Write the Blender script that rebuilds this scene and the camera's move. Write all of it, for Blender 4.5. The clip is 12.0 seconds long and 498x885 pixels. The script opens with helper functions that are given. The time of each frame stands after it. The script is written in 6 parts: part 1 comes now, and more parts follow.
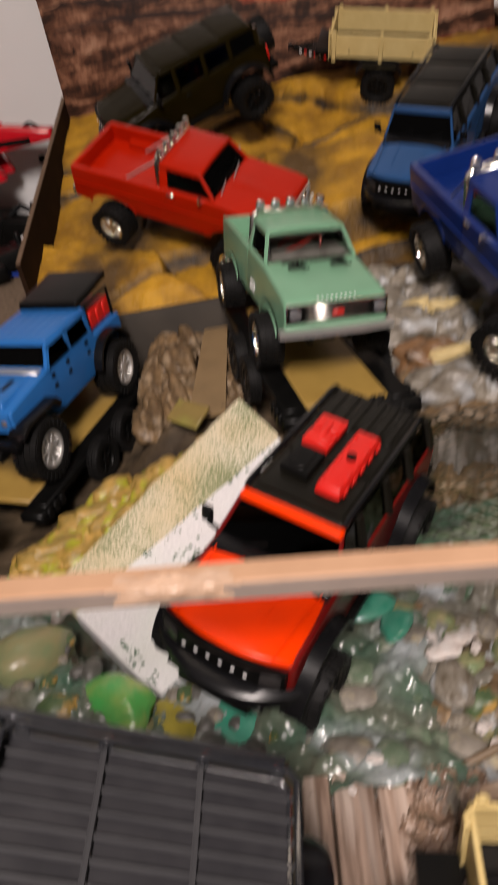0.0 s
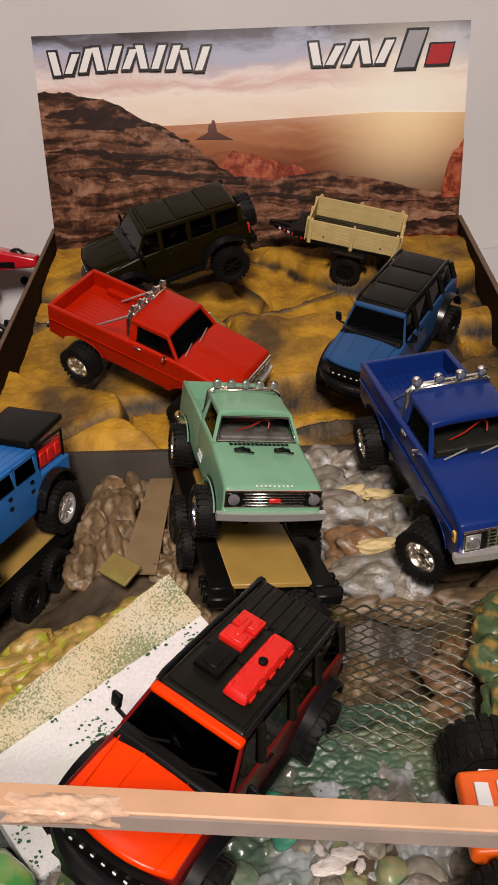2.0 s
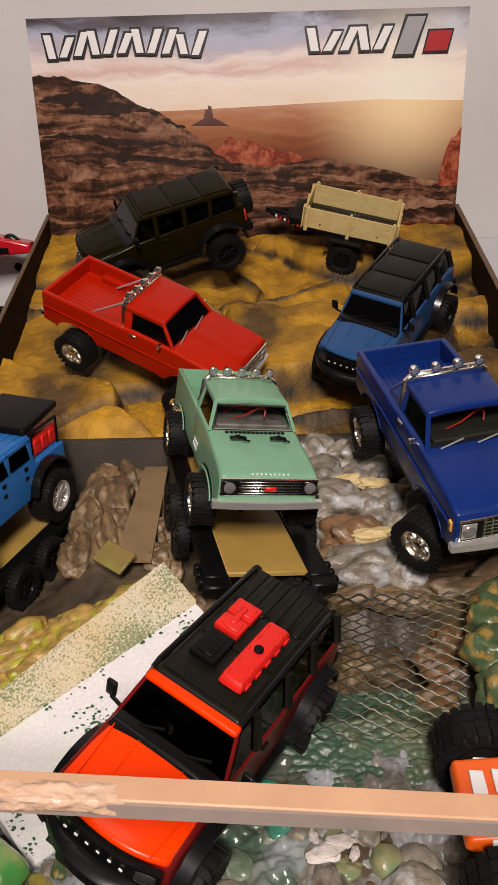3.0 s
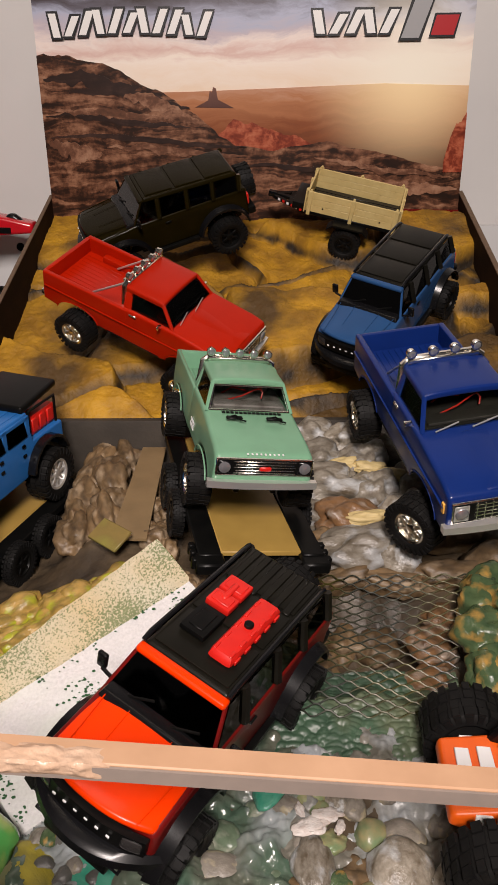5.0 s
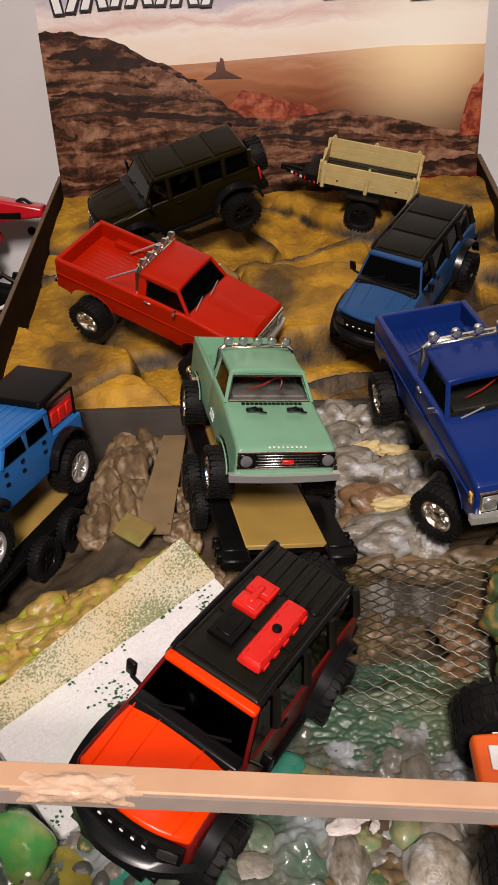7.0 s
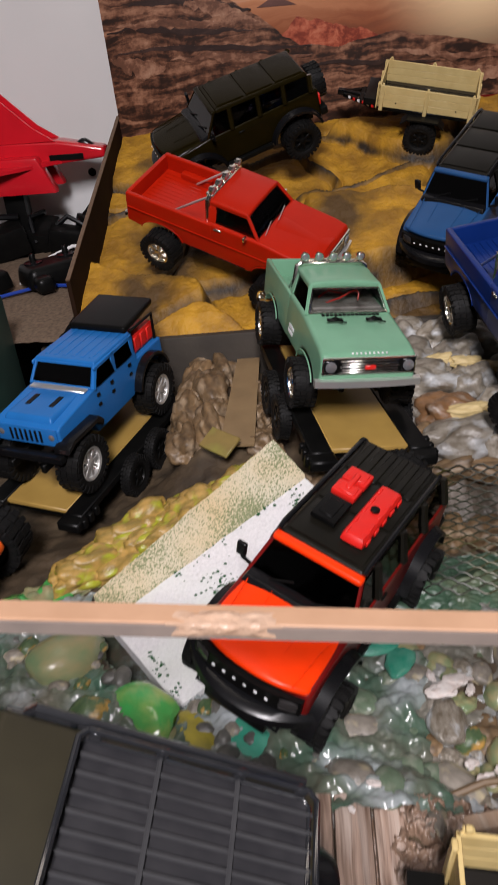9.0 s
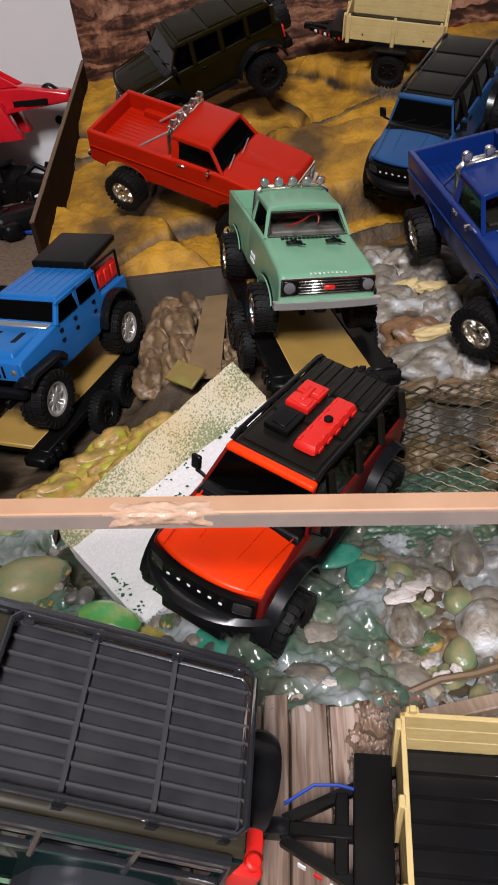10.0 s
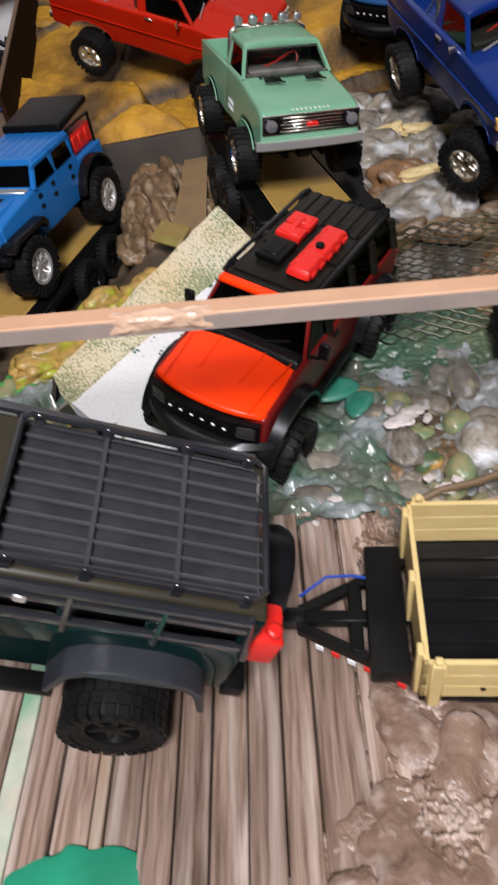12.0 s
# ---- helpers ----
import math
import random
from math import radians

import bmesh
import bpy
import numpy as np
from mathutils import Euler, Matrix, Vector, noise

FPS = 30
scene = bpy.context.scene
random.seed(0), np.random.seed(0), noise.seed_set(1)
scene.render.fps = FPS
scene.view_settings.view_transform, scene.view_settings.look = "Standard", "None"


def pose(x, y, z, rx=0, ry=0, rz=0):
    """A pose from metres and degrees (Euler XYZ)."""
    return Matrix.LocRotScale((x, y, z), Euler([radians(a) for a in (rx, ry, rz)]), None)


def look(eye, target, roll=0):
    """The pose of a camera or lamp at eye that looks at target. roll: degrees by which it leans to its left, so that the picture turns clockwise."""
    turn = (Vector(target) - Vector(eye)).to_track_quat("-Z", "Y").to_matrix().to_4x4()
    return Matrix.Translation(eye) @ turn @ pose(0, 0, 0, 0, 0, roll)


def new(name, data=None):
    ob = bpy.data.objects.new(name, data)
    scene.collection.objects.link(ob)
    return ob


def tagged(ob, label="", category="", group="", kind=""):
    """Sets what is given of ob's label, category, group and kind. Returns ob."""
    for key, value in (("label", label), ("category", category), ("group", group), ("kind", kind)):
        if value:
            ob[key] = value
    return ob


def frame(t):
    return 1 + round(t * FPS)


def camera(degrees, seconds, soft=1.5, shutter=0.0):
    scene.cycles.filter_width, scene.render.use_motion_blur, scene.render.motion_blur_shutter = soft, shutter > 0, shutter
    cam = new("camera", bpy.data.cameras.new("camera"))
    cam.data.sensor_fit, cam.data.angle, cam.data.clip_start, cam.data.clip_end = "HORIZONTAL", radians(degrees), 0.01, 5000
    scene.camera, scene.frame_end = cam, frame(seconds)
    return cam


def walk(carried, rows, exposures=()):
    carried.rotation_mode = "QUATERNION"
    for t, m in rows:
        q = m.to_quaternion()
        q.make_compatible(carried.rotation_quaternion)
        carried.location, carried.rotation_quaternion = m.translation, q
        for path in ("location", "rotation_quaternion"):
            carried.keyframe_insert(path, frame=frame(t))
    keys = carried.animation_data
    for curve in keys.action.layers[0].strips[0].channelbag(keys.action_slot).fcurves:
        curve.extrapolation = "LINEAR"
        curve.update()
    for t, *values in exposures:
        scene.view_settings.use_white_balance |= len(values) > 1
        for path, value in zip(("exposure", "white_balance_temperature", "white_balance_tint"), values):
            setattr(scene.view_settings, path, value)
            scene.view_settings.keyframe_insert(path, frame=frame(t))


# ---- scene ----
cam = camera(35.54, 12.0, shutter=0.5)
PATH = [
    (0.0, (0.0018, -0.1548, 0.4069), (-0.0984, 0.7080, -0.0887), -12.34),
    (0.5, (0.0218, -0.1718, 0.4911), (-0.0393, 0.7409, 0.0873), -7.62),
    (1.0, (0.0111, -0.1671, 0.4901), (-0.0157, 0.7650, 0.1289), -3.79),
    (1.5, (0.0202, -0.1527, 0.4780), (-0.0046, 0.7775, 0.1117), -2.54),
    (2.0, (0.0216, -0.1533, 0.4760), (0.0001, 0.7715, 0.0962), -2.01),
    (2.5, (0.0261, -0.1517, 0.4744), (0.0081, 0.7686, 0.0836), -1.82),
    (3.0, (0.0193, -0.1504, 0.4732), (0.0056, 0.7693, 0.0809), -1.52),
    (3.2, (0.0228, -0.1536, 0.4784), (0.0119, 0.7668, 0.0875), -1.30),
    (5.0, (0.0257, -0.1566, 0.4674), (0.0085, 0.7571, 0.0612), -0.64),
    (5.5, (0.0305, -0.1602, 0.4688), (0.0078, 0.7497, 0.0546), -0.94),
    (6.0, (0.0339, -0.1623, 0.4664), (0.0049, 0.7434, 0.0435), -1.61),
    (6.5, (0.0325, -0.1572, 0.4678), (-0.0003, 0.7438, 0.0352), -2.35),
    (6.7, (0.0267, -0.1476, 0.4838), (-0.0102, 0.7505, 0.0457), -2.74),
    (8.3, (0.0220, -0.1213, 0.4908), (-0.0558, 0.7519, 0.0097), -5.80),
    (8.5, (0.0105, -0.1347, 0.4882), (-0.0740, 0.7355, 0.0028), -6.09),
    (9.0, (-0.0164, -0.1915, 0.4692), (-0.1173, 0.6718, -0.0253), -6.98),
    (9.5, (-0.0003, -0.2139, 0.4437), (-0.1036, 0.6396, -0.0672), -7.97),
    (10.0, (0.0137, -0.2106, 0.4267), (-0.0871, 0.6330, -0.1008), -8.91),
    (10.5, (0.0109, -0.2180, 0.4233), (-0.0876, 0.6140, -0.1227), -9.79),
    (11.0, (-0.0013, -0.2267, 0.4167), (-0.1017, 0.5903, -0.1510), -10.67),
    (11.5, (-0.0179, -0.2345, 0.3985), (-0.1232, 0.5647, -0.1934), -11.74),
    (12.0, (0.0011, -0.2475, 0.3810), (-0.1004, 0.5304, -0.2392), -13.00),
]
walk(cam, [(t, look(eye, target, roll)) for t, eye, target, roll in PATH], [(0.0, -0.15, 6900, 17), (0.5, -0.08, 6900, 17), (1.0, -0.14, 6900, 15), (2.5, -0.07, 6900, 16), (7.2, -0.05, 6850, 16), (8.5, -0.10, 6300, 15), (9.5, -0.05, 6150, 14), (12.0, 0.08, 6000, 12)])

# ---- light: shop ceiling lamps and a dim room ----
world = bpy.data.worlds.new("room_air")
world.use_nodes = True
world.node_tree.nodes["Background"].inputs[0].default_value = (0.9, 0.93, 1.0, 1)
world.node_tree.nodes["Background"].inputs[1].default_value = 0.009
scene.world = world
scene.view_settings.exposure = 0.0


def ceiling_lamp(x, y, z, sx, sy, watts, colour, target):
    data = bpy.data.lights.new("ceiling_lamp", "AREA")
    data.shape, data.size, data.size_y, data.energy, data.color = "RECTANGLE", sx, sy, watts, colour
    ob = new("ceiling_lamp", data)
    ob.matrix_world = look((x, y, z), target)
    return ob


ceiling_lamp(0.05, -1.22, 1.66, 0.36, 0.56, 70, (1.0, 0.935, 0.90), (0, 0.3, 0))
ceiling_lamp(-0.10, 0.35, 2.2, 1.2, 0.25, 4.5, (1.0, 0.86, 0.70), (0, 0.7, 0.1))


# ---- materials ----
def mat(name, colour, rough=0.5, metal=0.0, second=None, scale=40.0, mix=0.5, bump=0.0, bscale=200.0, coat=0.0, spec=0.5, detail=5.0, contrast=0.25, third=None, tscale=8.0, vary=0.0):
    """Principled material with two scales of colour variation and a fine relief; scales in periods per metre."""
    m = bpy.data.materials.new(name)
    m.use_nodes = True
    nt = m.node_tree
    p = nt.nodes["Principled BSDF"]
    p.inputs["Roughness"].default_value, p.inputs["Metallic"].default_value = rough, metal
    p.inputs["Coat Weight"].default_value, p.inputs["Specular IOR Level"].default_value = coat, spec
    p.inputs["Coat Roughness"].default_value = 0.08
    co = nt.nodes.new("ShaderNodeTexCoord")

    def ramp_noise(sc, lo, hi):
        n = nt.nodes.new("ShaderNodeTexNoise")
        n.inputs["Scale"].default_value, n.inputs["Detail"].default_value = sc, detail
        nt.links.new(co.outputs["Object"], n.inputs["Vector"])
        r = nt.nodes.new("ShaderNodeMapRange")
        r.inputs["From Min"].default_value, r.inputs["From Max"].default_value = lo, hi
        nt.links.new(n.outputs["Fac"], r.inputs["Value"])
        return r.outputs["Result"]

    def blend(a, b, fac):
        x = nt.nodes.new("ShaderNodeMix")
        x.data_type = "RGBA"
        for sock, v in (("A", a), ("B", b)):
            s = [i for i in x.inputs if i.name == sock and i.type == "RGBA"][0]
            if isinstance(v, tuple):
                s.default_value = (*v, 1)
            else:
                nt.links.new(v, s)
        nt.links.new(fac, x.inputs["Factor"])
        return [o for o in x.outputs if o.type == "RGBA"][0]

    out = None
    if second:
        out = blend(colour, second, ramp_noise(scale, 0.5 - contrast * mix * 2 + 0.0, 0.5 + contrast))
        if third:
            out = blend(out, third, ramp_noise(tscale, 0.48, 0.48 + contrast))
        if vary:
            info = nt.nodes.new("ShaderNodeObjectInfo")
            h = nt.nodes.new("ShaderNodeHueSaturation")
            mr = nt.nodes.new("ShaderNodeMapRange")
            mr.inputs["To Min"].default_value, mr.inputs["To Max"].default_value = 1 - vary, 1 + vary
            nt.links.new(info.outputs["Random"], mr.inputs["Value"])
            nt.links.new(mr.outputs["Result"], h.inputs["Value"])
            nt.links.new(out, h.inputs["Color"])
            out = h.outputs["Color"]
        nt.links.new(out, p.inputs["Base Color"])
    else:
        p.inputs["Base Color"].default_value = (*colour, 1)
    if bump:
        n = nt.nodes.new("ShaderNodeTexNoise")
        n.inputs["Scale"].default_value, n.inputs["Detail"].default_value = bscale, 6
        nt.links.new(co.outputs["Object"], n.inputs["Vector"])
        b = nt.nodes.new("ShaderNodeBump")
        b.inputs["Strength"].default_value, b.inputs["Distance"].default_value = bump, 0.0003 if bscale >= 300 else 0.0015
        nt.links.new(n.outputs["Fac"], b.inputs["Height"])
        nt.links.new(b.outputs["Normal"], p.inputs["Normal"])
    return m


def paint(name, c, rough=0.33):
    return mat(name, c, rough, 0, tuple(v * 0.86 for v in c), 25, 0.4, 0.03, 400, coat=0.12, spec=0.2)


def glass(name, tint, clear):
    m = bpy.data.materials.new(name)
    m.use_nodes = True
    nt = m.node_tree
    nt.nodes.remove(nt.nodes["Principled BSDF"])
    tr, gl, mx, fr = (nt.nodes.new(k) for k in ("ShaderNodeBsdfTransparent", "ShaderNodeBsdfGlossy", "ShaderNodeMixShader", "ShaderNodeFresnel"))
    tr.inputs["Color"].default_value = (*[v * clear for v in tint], 1)
    gl.inputs["Roughness"].default_value = 0.06
    fr.inputs["IOR"].default_value = 1.5
    nt.links.new(fr.outputs[0], mx.inputs[0])
    nt.links.new(tr.outputs[0], mx.inputs[1])
    nt.links.new(gl.outputs[0], mx.inputs[2])
    nt.links.new(mx.outputs[0], nt.nodes["Material Output"].inputs[0])
    return m


RED = paint("red_paint", (0.45, 0.013, 0.0015))
BLUE = paint("navy_paint", (0.005, 0.024, 0.15), 0.28)
TEAL = paint("seafoam_paint", (0.175, 0.37, 0.235))
SKYBLUE = paint("sky_blue_paint", (0.022, 0.076, 0.20), 0.2)
JEEPBLUE = paint("jeep_blue_paint", (0.018, 0.15, 0.45))
ORANGE = paint("orange_paint", (0.95, 0.046, 0.001), 0.3)
# shade of the orange SUV's sides as a colour; also the board's red strip
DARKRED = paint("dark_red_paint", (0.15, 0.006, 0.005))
OLIVE = mat("black_olive_paint", (0.011, 0.0078, 0.0013), 0.2, 0, (0.008, 0.0056, 0.001), 25, 0.4, 0.03, 400, spec=0.12)
GREEN = paint("racing_green_paint", (0.003, 0.016, 0.015), 0.10)
PLASTIC = mat("black_plastic", (0.0028, 0.0028, 0.003), 0.36, 0, (0.006, 0.006, 0.0055), 60, 0.5, 0.1, 900, spec=0.14)
SATIN = mat("satin_black", (0.0035, 0.0035, 0.004), 0.26, 0, (0.008, 0.008, 0.009), 30, 0.5, 0.05, 500, coat=0.05, spec=0.25)
ROOFBLACK = mat("black_roof_plastic", (0.005, 0.0046, 0.0034), 0.34, 0, (0.010, 0.009, 0.0065), 50, 0.5, 0.08, 700, spec=0.2)
RACKGREY = mat("rack_grey_black", (0.060, 0.060, 0.063), 0.26, 0, (0.040, 0.040, 0.043), 40, 0.5, 0.1, 500)
TRAYGREY = mat("dusty_tray", (0.014, 0.014, 0.017), 0.45, 0, (0.034, 0.033, 0.036), 60, 0.5, 0.2, 400)
DUSTROOF = mat("dusty_olive_roof", (0.034, 0.029, 0.016), 0.42, 0, (0.022, 0.019, 0.011), 30, 0.5, 0.05, 500, spec=0.35)
HOOPBLACK = mat("gloss_black_hoop", (0.014, 0.015, 0.018), 0.16, 0, (0.022, 0.023, 0.026), 40, 0.5, 0.05, 500, coat=0.7)
FLAREGREY = mat("grey_black_flare", (0.022, 0.024, 0.029), 0.34, 0, (0.034, 0.036, 0.042), 60, 0.5, 0.1, 500, spec=0.4)
SMOKE = mat("smoked_lens", (0.03, 0.028, 0.028), 0.12, 0, (0.05, 0.045, 0.045), 60, 0.5)
RUBBER = mat("tyre_rubber", (0.0042, 0.0042, 0.0044), 0.6, 0, (0.0085, 0.008, 0.0075), 120, 0.5, 0.3, 700, spec=0.2)
CHROME = mat("chrome", (0.86, 0.83, 0.76), 0.2, 1.0)
SILVER = mat("silver_plastic", (0.72, 0.71, 0.69), 0.32, 0.75)
LENS = mat("lamp_lens", (0.42, 0.42, 0.44), 0.12, 0.7)
REDPL = mat("red_plastic", (0.72, 0.02, 0.012), 0.38, 0, (0.6, 0.014, 0.01), 80, 0.5, 0.1, 500)
WHITEINK = mat("white_marking", (0.8, 0.8, 0.8), 0.5)
AMBER = mat("amber_lens", (0.8, 0.42, 0.08), 0.3)
CREAM = mat("cream_plastic", (0.64, 0.50, 0.22), 0.5, 0, (0.55, 0.41, 0.165), 70, 0.5, 0.25, 250)
WINDOW = glass("window_glass", (0.9, 0.92, 0.9), 0.95)
TINTED = glass("tinted_glass", (0.3, 0.3, 0.28), 0.35)
INTERIOR = mat("cabin_grey", (0.34, 0.31, 0.30), 0.6, 0, (0.10, 0.08, 0.07), 60, 0.5)
DARKINT = mat("cabin_dark", (0.018, 0.016, 0.014), 0.6, 0, (0.03, 0.026, 0.02), 60, 0.5)
REDWIRE = mat("red_wire", (0.6, 0.03, 0.02), 0.4)
BLUEWIRE = mat("blue_wire", (0.012, 0.045, 0.30), 0.4)
TANDECK = mat("tan_deck", (0.44, 0.28, 0.07), 0.45, 0, (0.34, 0.21, 0.05), 25, 0.5, 0.05, 300)
SAND = mat("painted_sandstone", (0.54, 0.280, 0.016), 0.62, 0, (0.27, 0.132, 0.011), 24, 0.6, 1.0, 210, contrast=0.15, third=(0.085, 0.045, 0.011), tscale=6.5)


def darken_cracks(m, dark):
    """Mixes a dark colour into a material where the mesh marks a crack."""
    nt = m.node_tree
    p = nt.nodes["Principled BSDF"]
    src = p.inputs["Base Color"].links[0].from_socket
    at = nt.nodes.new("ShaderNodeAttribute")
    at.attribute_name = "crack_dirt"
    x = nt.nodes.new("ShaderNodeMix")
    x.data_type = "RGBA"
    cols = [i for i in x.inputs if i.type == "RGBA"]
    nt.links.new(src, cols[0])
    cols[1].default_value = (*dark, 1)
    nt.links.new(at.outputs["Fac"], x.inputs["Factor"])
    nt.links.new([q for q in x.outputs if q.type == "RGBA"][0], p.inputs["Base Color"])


darken_cracks(SAND, (0.022, 0.014, 0.007))
CRACK = mat("dark_crack", (0.024, 0.015, 0.007), 0.8, 0, (0.05, 0.030, 0.012), 40, 0.5, 0.5, 200)
ROCKBROWN = mat("brown_painted_rock", (0.23, 0.145, 0.07), 0.5, 0, (0.075, 0.048, 0.025), 2.2, 0.5, 0.25, 5, contrast=0.2, third=(0.34, 0.25, 0.16), tscale=1.5, vary=0.25)
ROCKGREY = mat("grey_white_rock", (0.32, 0.29, 0.24), 0.36, 0, (0.10, 0.076, 0.048), 2.3, 0.5, 0.8, 6, contrast=0.2, third=(0.50, 0.52, 0.53), tscale=1.3, vary=0.25)
ROCKRUST = mat("rust_brown_rock", (0.26, 0.13, 0.05), 0.35, 0, (0.12, 0.07, 0.04), 2.2, 0.5, 0.5, 8, third=(0.42, 0.36, 0.3), tscale=1.5)
ROCKPALE = mat("pale_yellow_rock", (0.66, 0.52, 0.24), 0.5, 0, (0.5, 0.38, 0.18), 2.2, 0.5, 0.5, 8)
ROCKGREEN = mat("green_glazed_rock", (0.085, 0.125, 0.055), 0.25, 0, (0.04, 0.075, 0.035), 2.2, 0.5, 0.4, 8, contrast=0.2, third=(0.42, 0.24, 0.06), tscale=1.5)
PEBBLE = mat("river_pebble", (0.25, 0.225, 0.19), 0.38, 0, (0.12, 0.105, 0.085), 2.2, 0.5, 0.3, 8, third=(0.42, 0.36, 0.22), tscale=1.5, vary=0.35)
DARKPEB = mat("dark_wet_pebble", (0.06, 0.06, 0.055), 0.3, 0, (0.10, 0.095, 0.085), 2.2, 0.5, 0.3, 8, vary=0.3)
EARTH = mat("brown_earth", (0.090, 0.062, 0.036), 0.45, 0, (0.036, 0.028, 0.020), 30, 0.5, 0.8, 160, third=(0.19, 0.14, 0.085), tscale=10)
MOSSCARD = mat("moss_tinted_card", (0.25, 0.175, 0.05), 0.5, 0, (0.17, 0.12, 0.035), 40, 0.5, 0.3, 200, third=(0.26, 0.24, 0.05), tscale=30)
PATHCARD = mat("brown_card_path", (0.26, 0.175, 0.085), 0.6, 0, (0.19, 0.125, 0.06), 30, 0.5, 0.1, 200)
MOSSROCK = mat("mossy_ochre_rock", (0.44, 0.27, 0.07), 0.35, 0, (0.22, 0.15, 0.035), 2.2, 0.5, 0.5, 8, contrast=0.12, third=(0.36, 0.38, 0.025), tscale=1.0)
FOAM = mat("white_foam", (0.70, 0.68, 0.69), 0.75, 0, (0.56, 0.55, 0.56), 420, 0.5, 0.9, 290, third=(0.60, 0.64, 0.58), tscale=12)
# the dim light on the left card side is put into this brown
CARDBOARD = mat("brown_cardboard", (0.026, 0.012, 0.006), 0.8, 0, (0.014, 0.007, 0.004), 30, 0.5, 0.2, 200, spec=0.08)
CARDEDGE = mat("cardboard_edge", (0.16, 0.10, 0.06), 0.7, 0, (0.10, 0.06, 0.035), 120, 0.5, 0.3, 400)
STEP = mat("grey_step_board", (0.060, 0.049, 0.038), 0.6, 0, (0.030, 0.025, 0.020), 14, 0.5, 0.2, 200)
BARWOOD = mat("pale_pine", (0.60, 0.36, 0.22), 0.55, 0, (0.50, 0.29, 0.17), 30, 0.5, 0.2, 300)
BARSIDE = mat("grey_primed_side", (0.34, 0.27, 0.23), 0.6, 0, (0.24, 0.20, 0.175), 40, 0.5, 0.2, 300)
GLUE = mat("dried_glue", (0.66, 0.46, 0.33), 0.3, 0, (0.56, 0.36, 0.24), 80, 0.5, 0.6, 220)
WALLPAINT = mat("white_wall_paint", (0.66, 0.645, 0.63), 0.7, 0, (0.60, 0.585, 0.57), 4, 0.5, 0.05, 150)
# unseen walls and ceiling: near black to cut light bounced into the display
ROOMSHELL = mat("grey_shop_wall", (0.05, 0.05, 0.052), 0.8, 0, (0.04, 0.04, 0.042), 3, 0.5, 0.05, 150)
RUG = mat("brown_rug", (0.20, 0.14, 0.09), 0.9, 0, (0.07, 0.045, 0.028), 190, 0.5, 0.8, 500)
MESHWIRE = mat("mesh_wire", (0.014, 0.017, 0.011), 0.4, 0.2, (0.026, 0.028, 0.014), 30, 0.5, 0.2, 500, third=(0.050, 0.044, 0.006), tscale=11, contrast=0.12)


# ---- mesh tools ----
BM = bmesh.new

def obj(name, bm, material, parent=None, label="", smooth=True):
    me = bpy.data.meshes.new(name)
    bmesh.ops.recalc_face_normals(bm, faces=bm.faces)
    bm.to_mesh(me)
    bm.free()
    for m in material if isinstance(material, (list, tuple)) else [material]:
        me.materials.append(m)
    if smooth:
        me.shade_smooth()
        me.set_sharp_from_angle(angle=radians(38))
    ob = new(name, me)
    if parent:
        ob.parent = parent
    if label:
        ob["label"] = label
    return ob


part = obj


def pieces(name, bm, material, parent, label=""):
    """Every loose piece of a bmesh as a part of its own."""
    bm.verts.index_update()
    left, made = set(bm.faces), []
    while left:
        stack, seen = [left.pop()], set()
        while stack:
            f = stack.pop()
            if f in seen:
                continue
            seen.add(f)
            left.discard(f)
            stack += [g for e in f.edges for g in e.link_faces if g not in seen]
        sub, at = BM(), {}
        for f in sorted(seen, key=lambda f: [v.index for v in f.verts]):
            for v in f.verts:
                if v.index not in at:
                    at[v.index] = sub.verts.new(v.co)
            sub.faces.new([at[v.index] for v in f.verts])
        made.append(part(name, sub, material, parent, label))
    bm.free()
    return made


def thing(name, m, label, category, group=""):
    e = new(name)
    e.empty_display_size = 0.02
    e.matrix_world = m
    return tagged(e, label, category, group)


def share(name, source, parent, m, label=""):
    """Another object on the mesh of source."""
    ob = new(name, source.data)
    ob.parent = parent
    ob.matrix_basis = m
    if label:
        ob["label"] = label
    return ob


def bx(bm, x0, x1, y0, y1, z0, z1, bevel=0.0, seg=2, top=None):
    """A box; top = (dx0, dx1, dy) draws its upper face in by these."""
    a, b, c = top or (0, 0, 0)
    v = [bm.verts.new(p) for p in ((x0, y0, z0), (x1, y0, z0), (x1, y1, z0), (x0, y1, z0), (x0 + a, y0 + c, z1), (x1 - b, y0 + c, z1), (x1 - b, y1 - c, z1), (x0 + a, y1 - c, z1))]
    f = [bm.faces.new([v[i] for i in q]) for q in ((3, 2, 1, 0), (4, 5, 6, 7), (0, 1, 5, 4), (1, 2, 6, 5), (2, 3, 7, 6), (3, 0, 4, 7))]
    if bevel:
        bmesh.ops.bevel(bm, geom=list({e for g in f for e in g.edges}), offset=bevel, segments=seg, affect="EDGES", profile=0.6)
    return bm


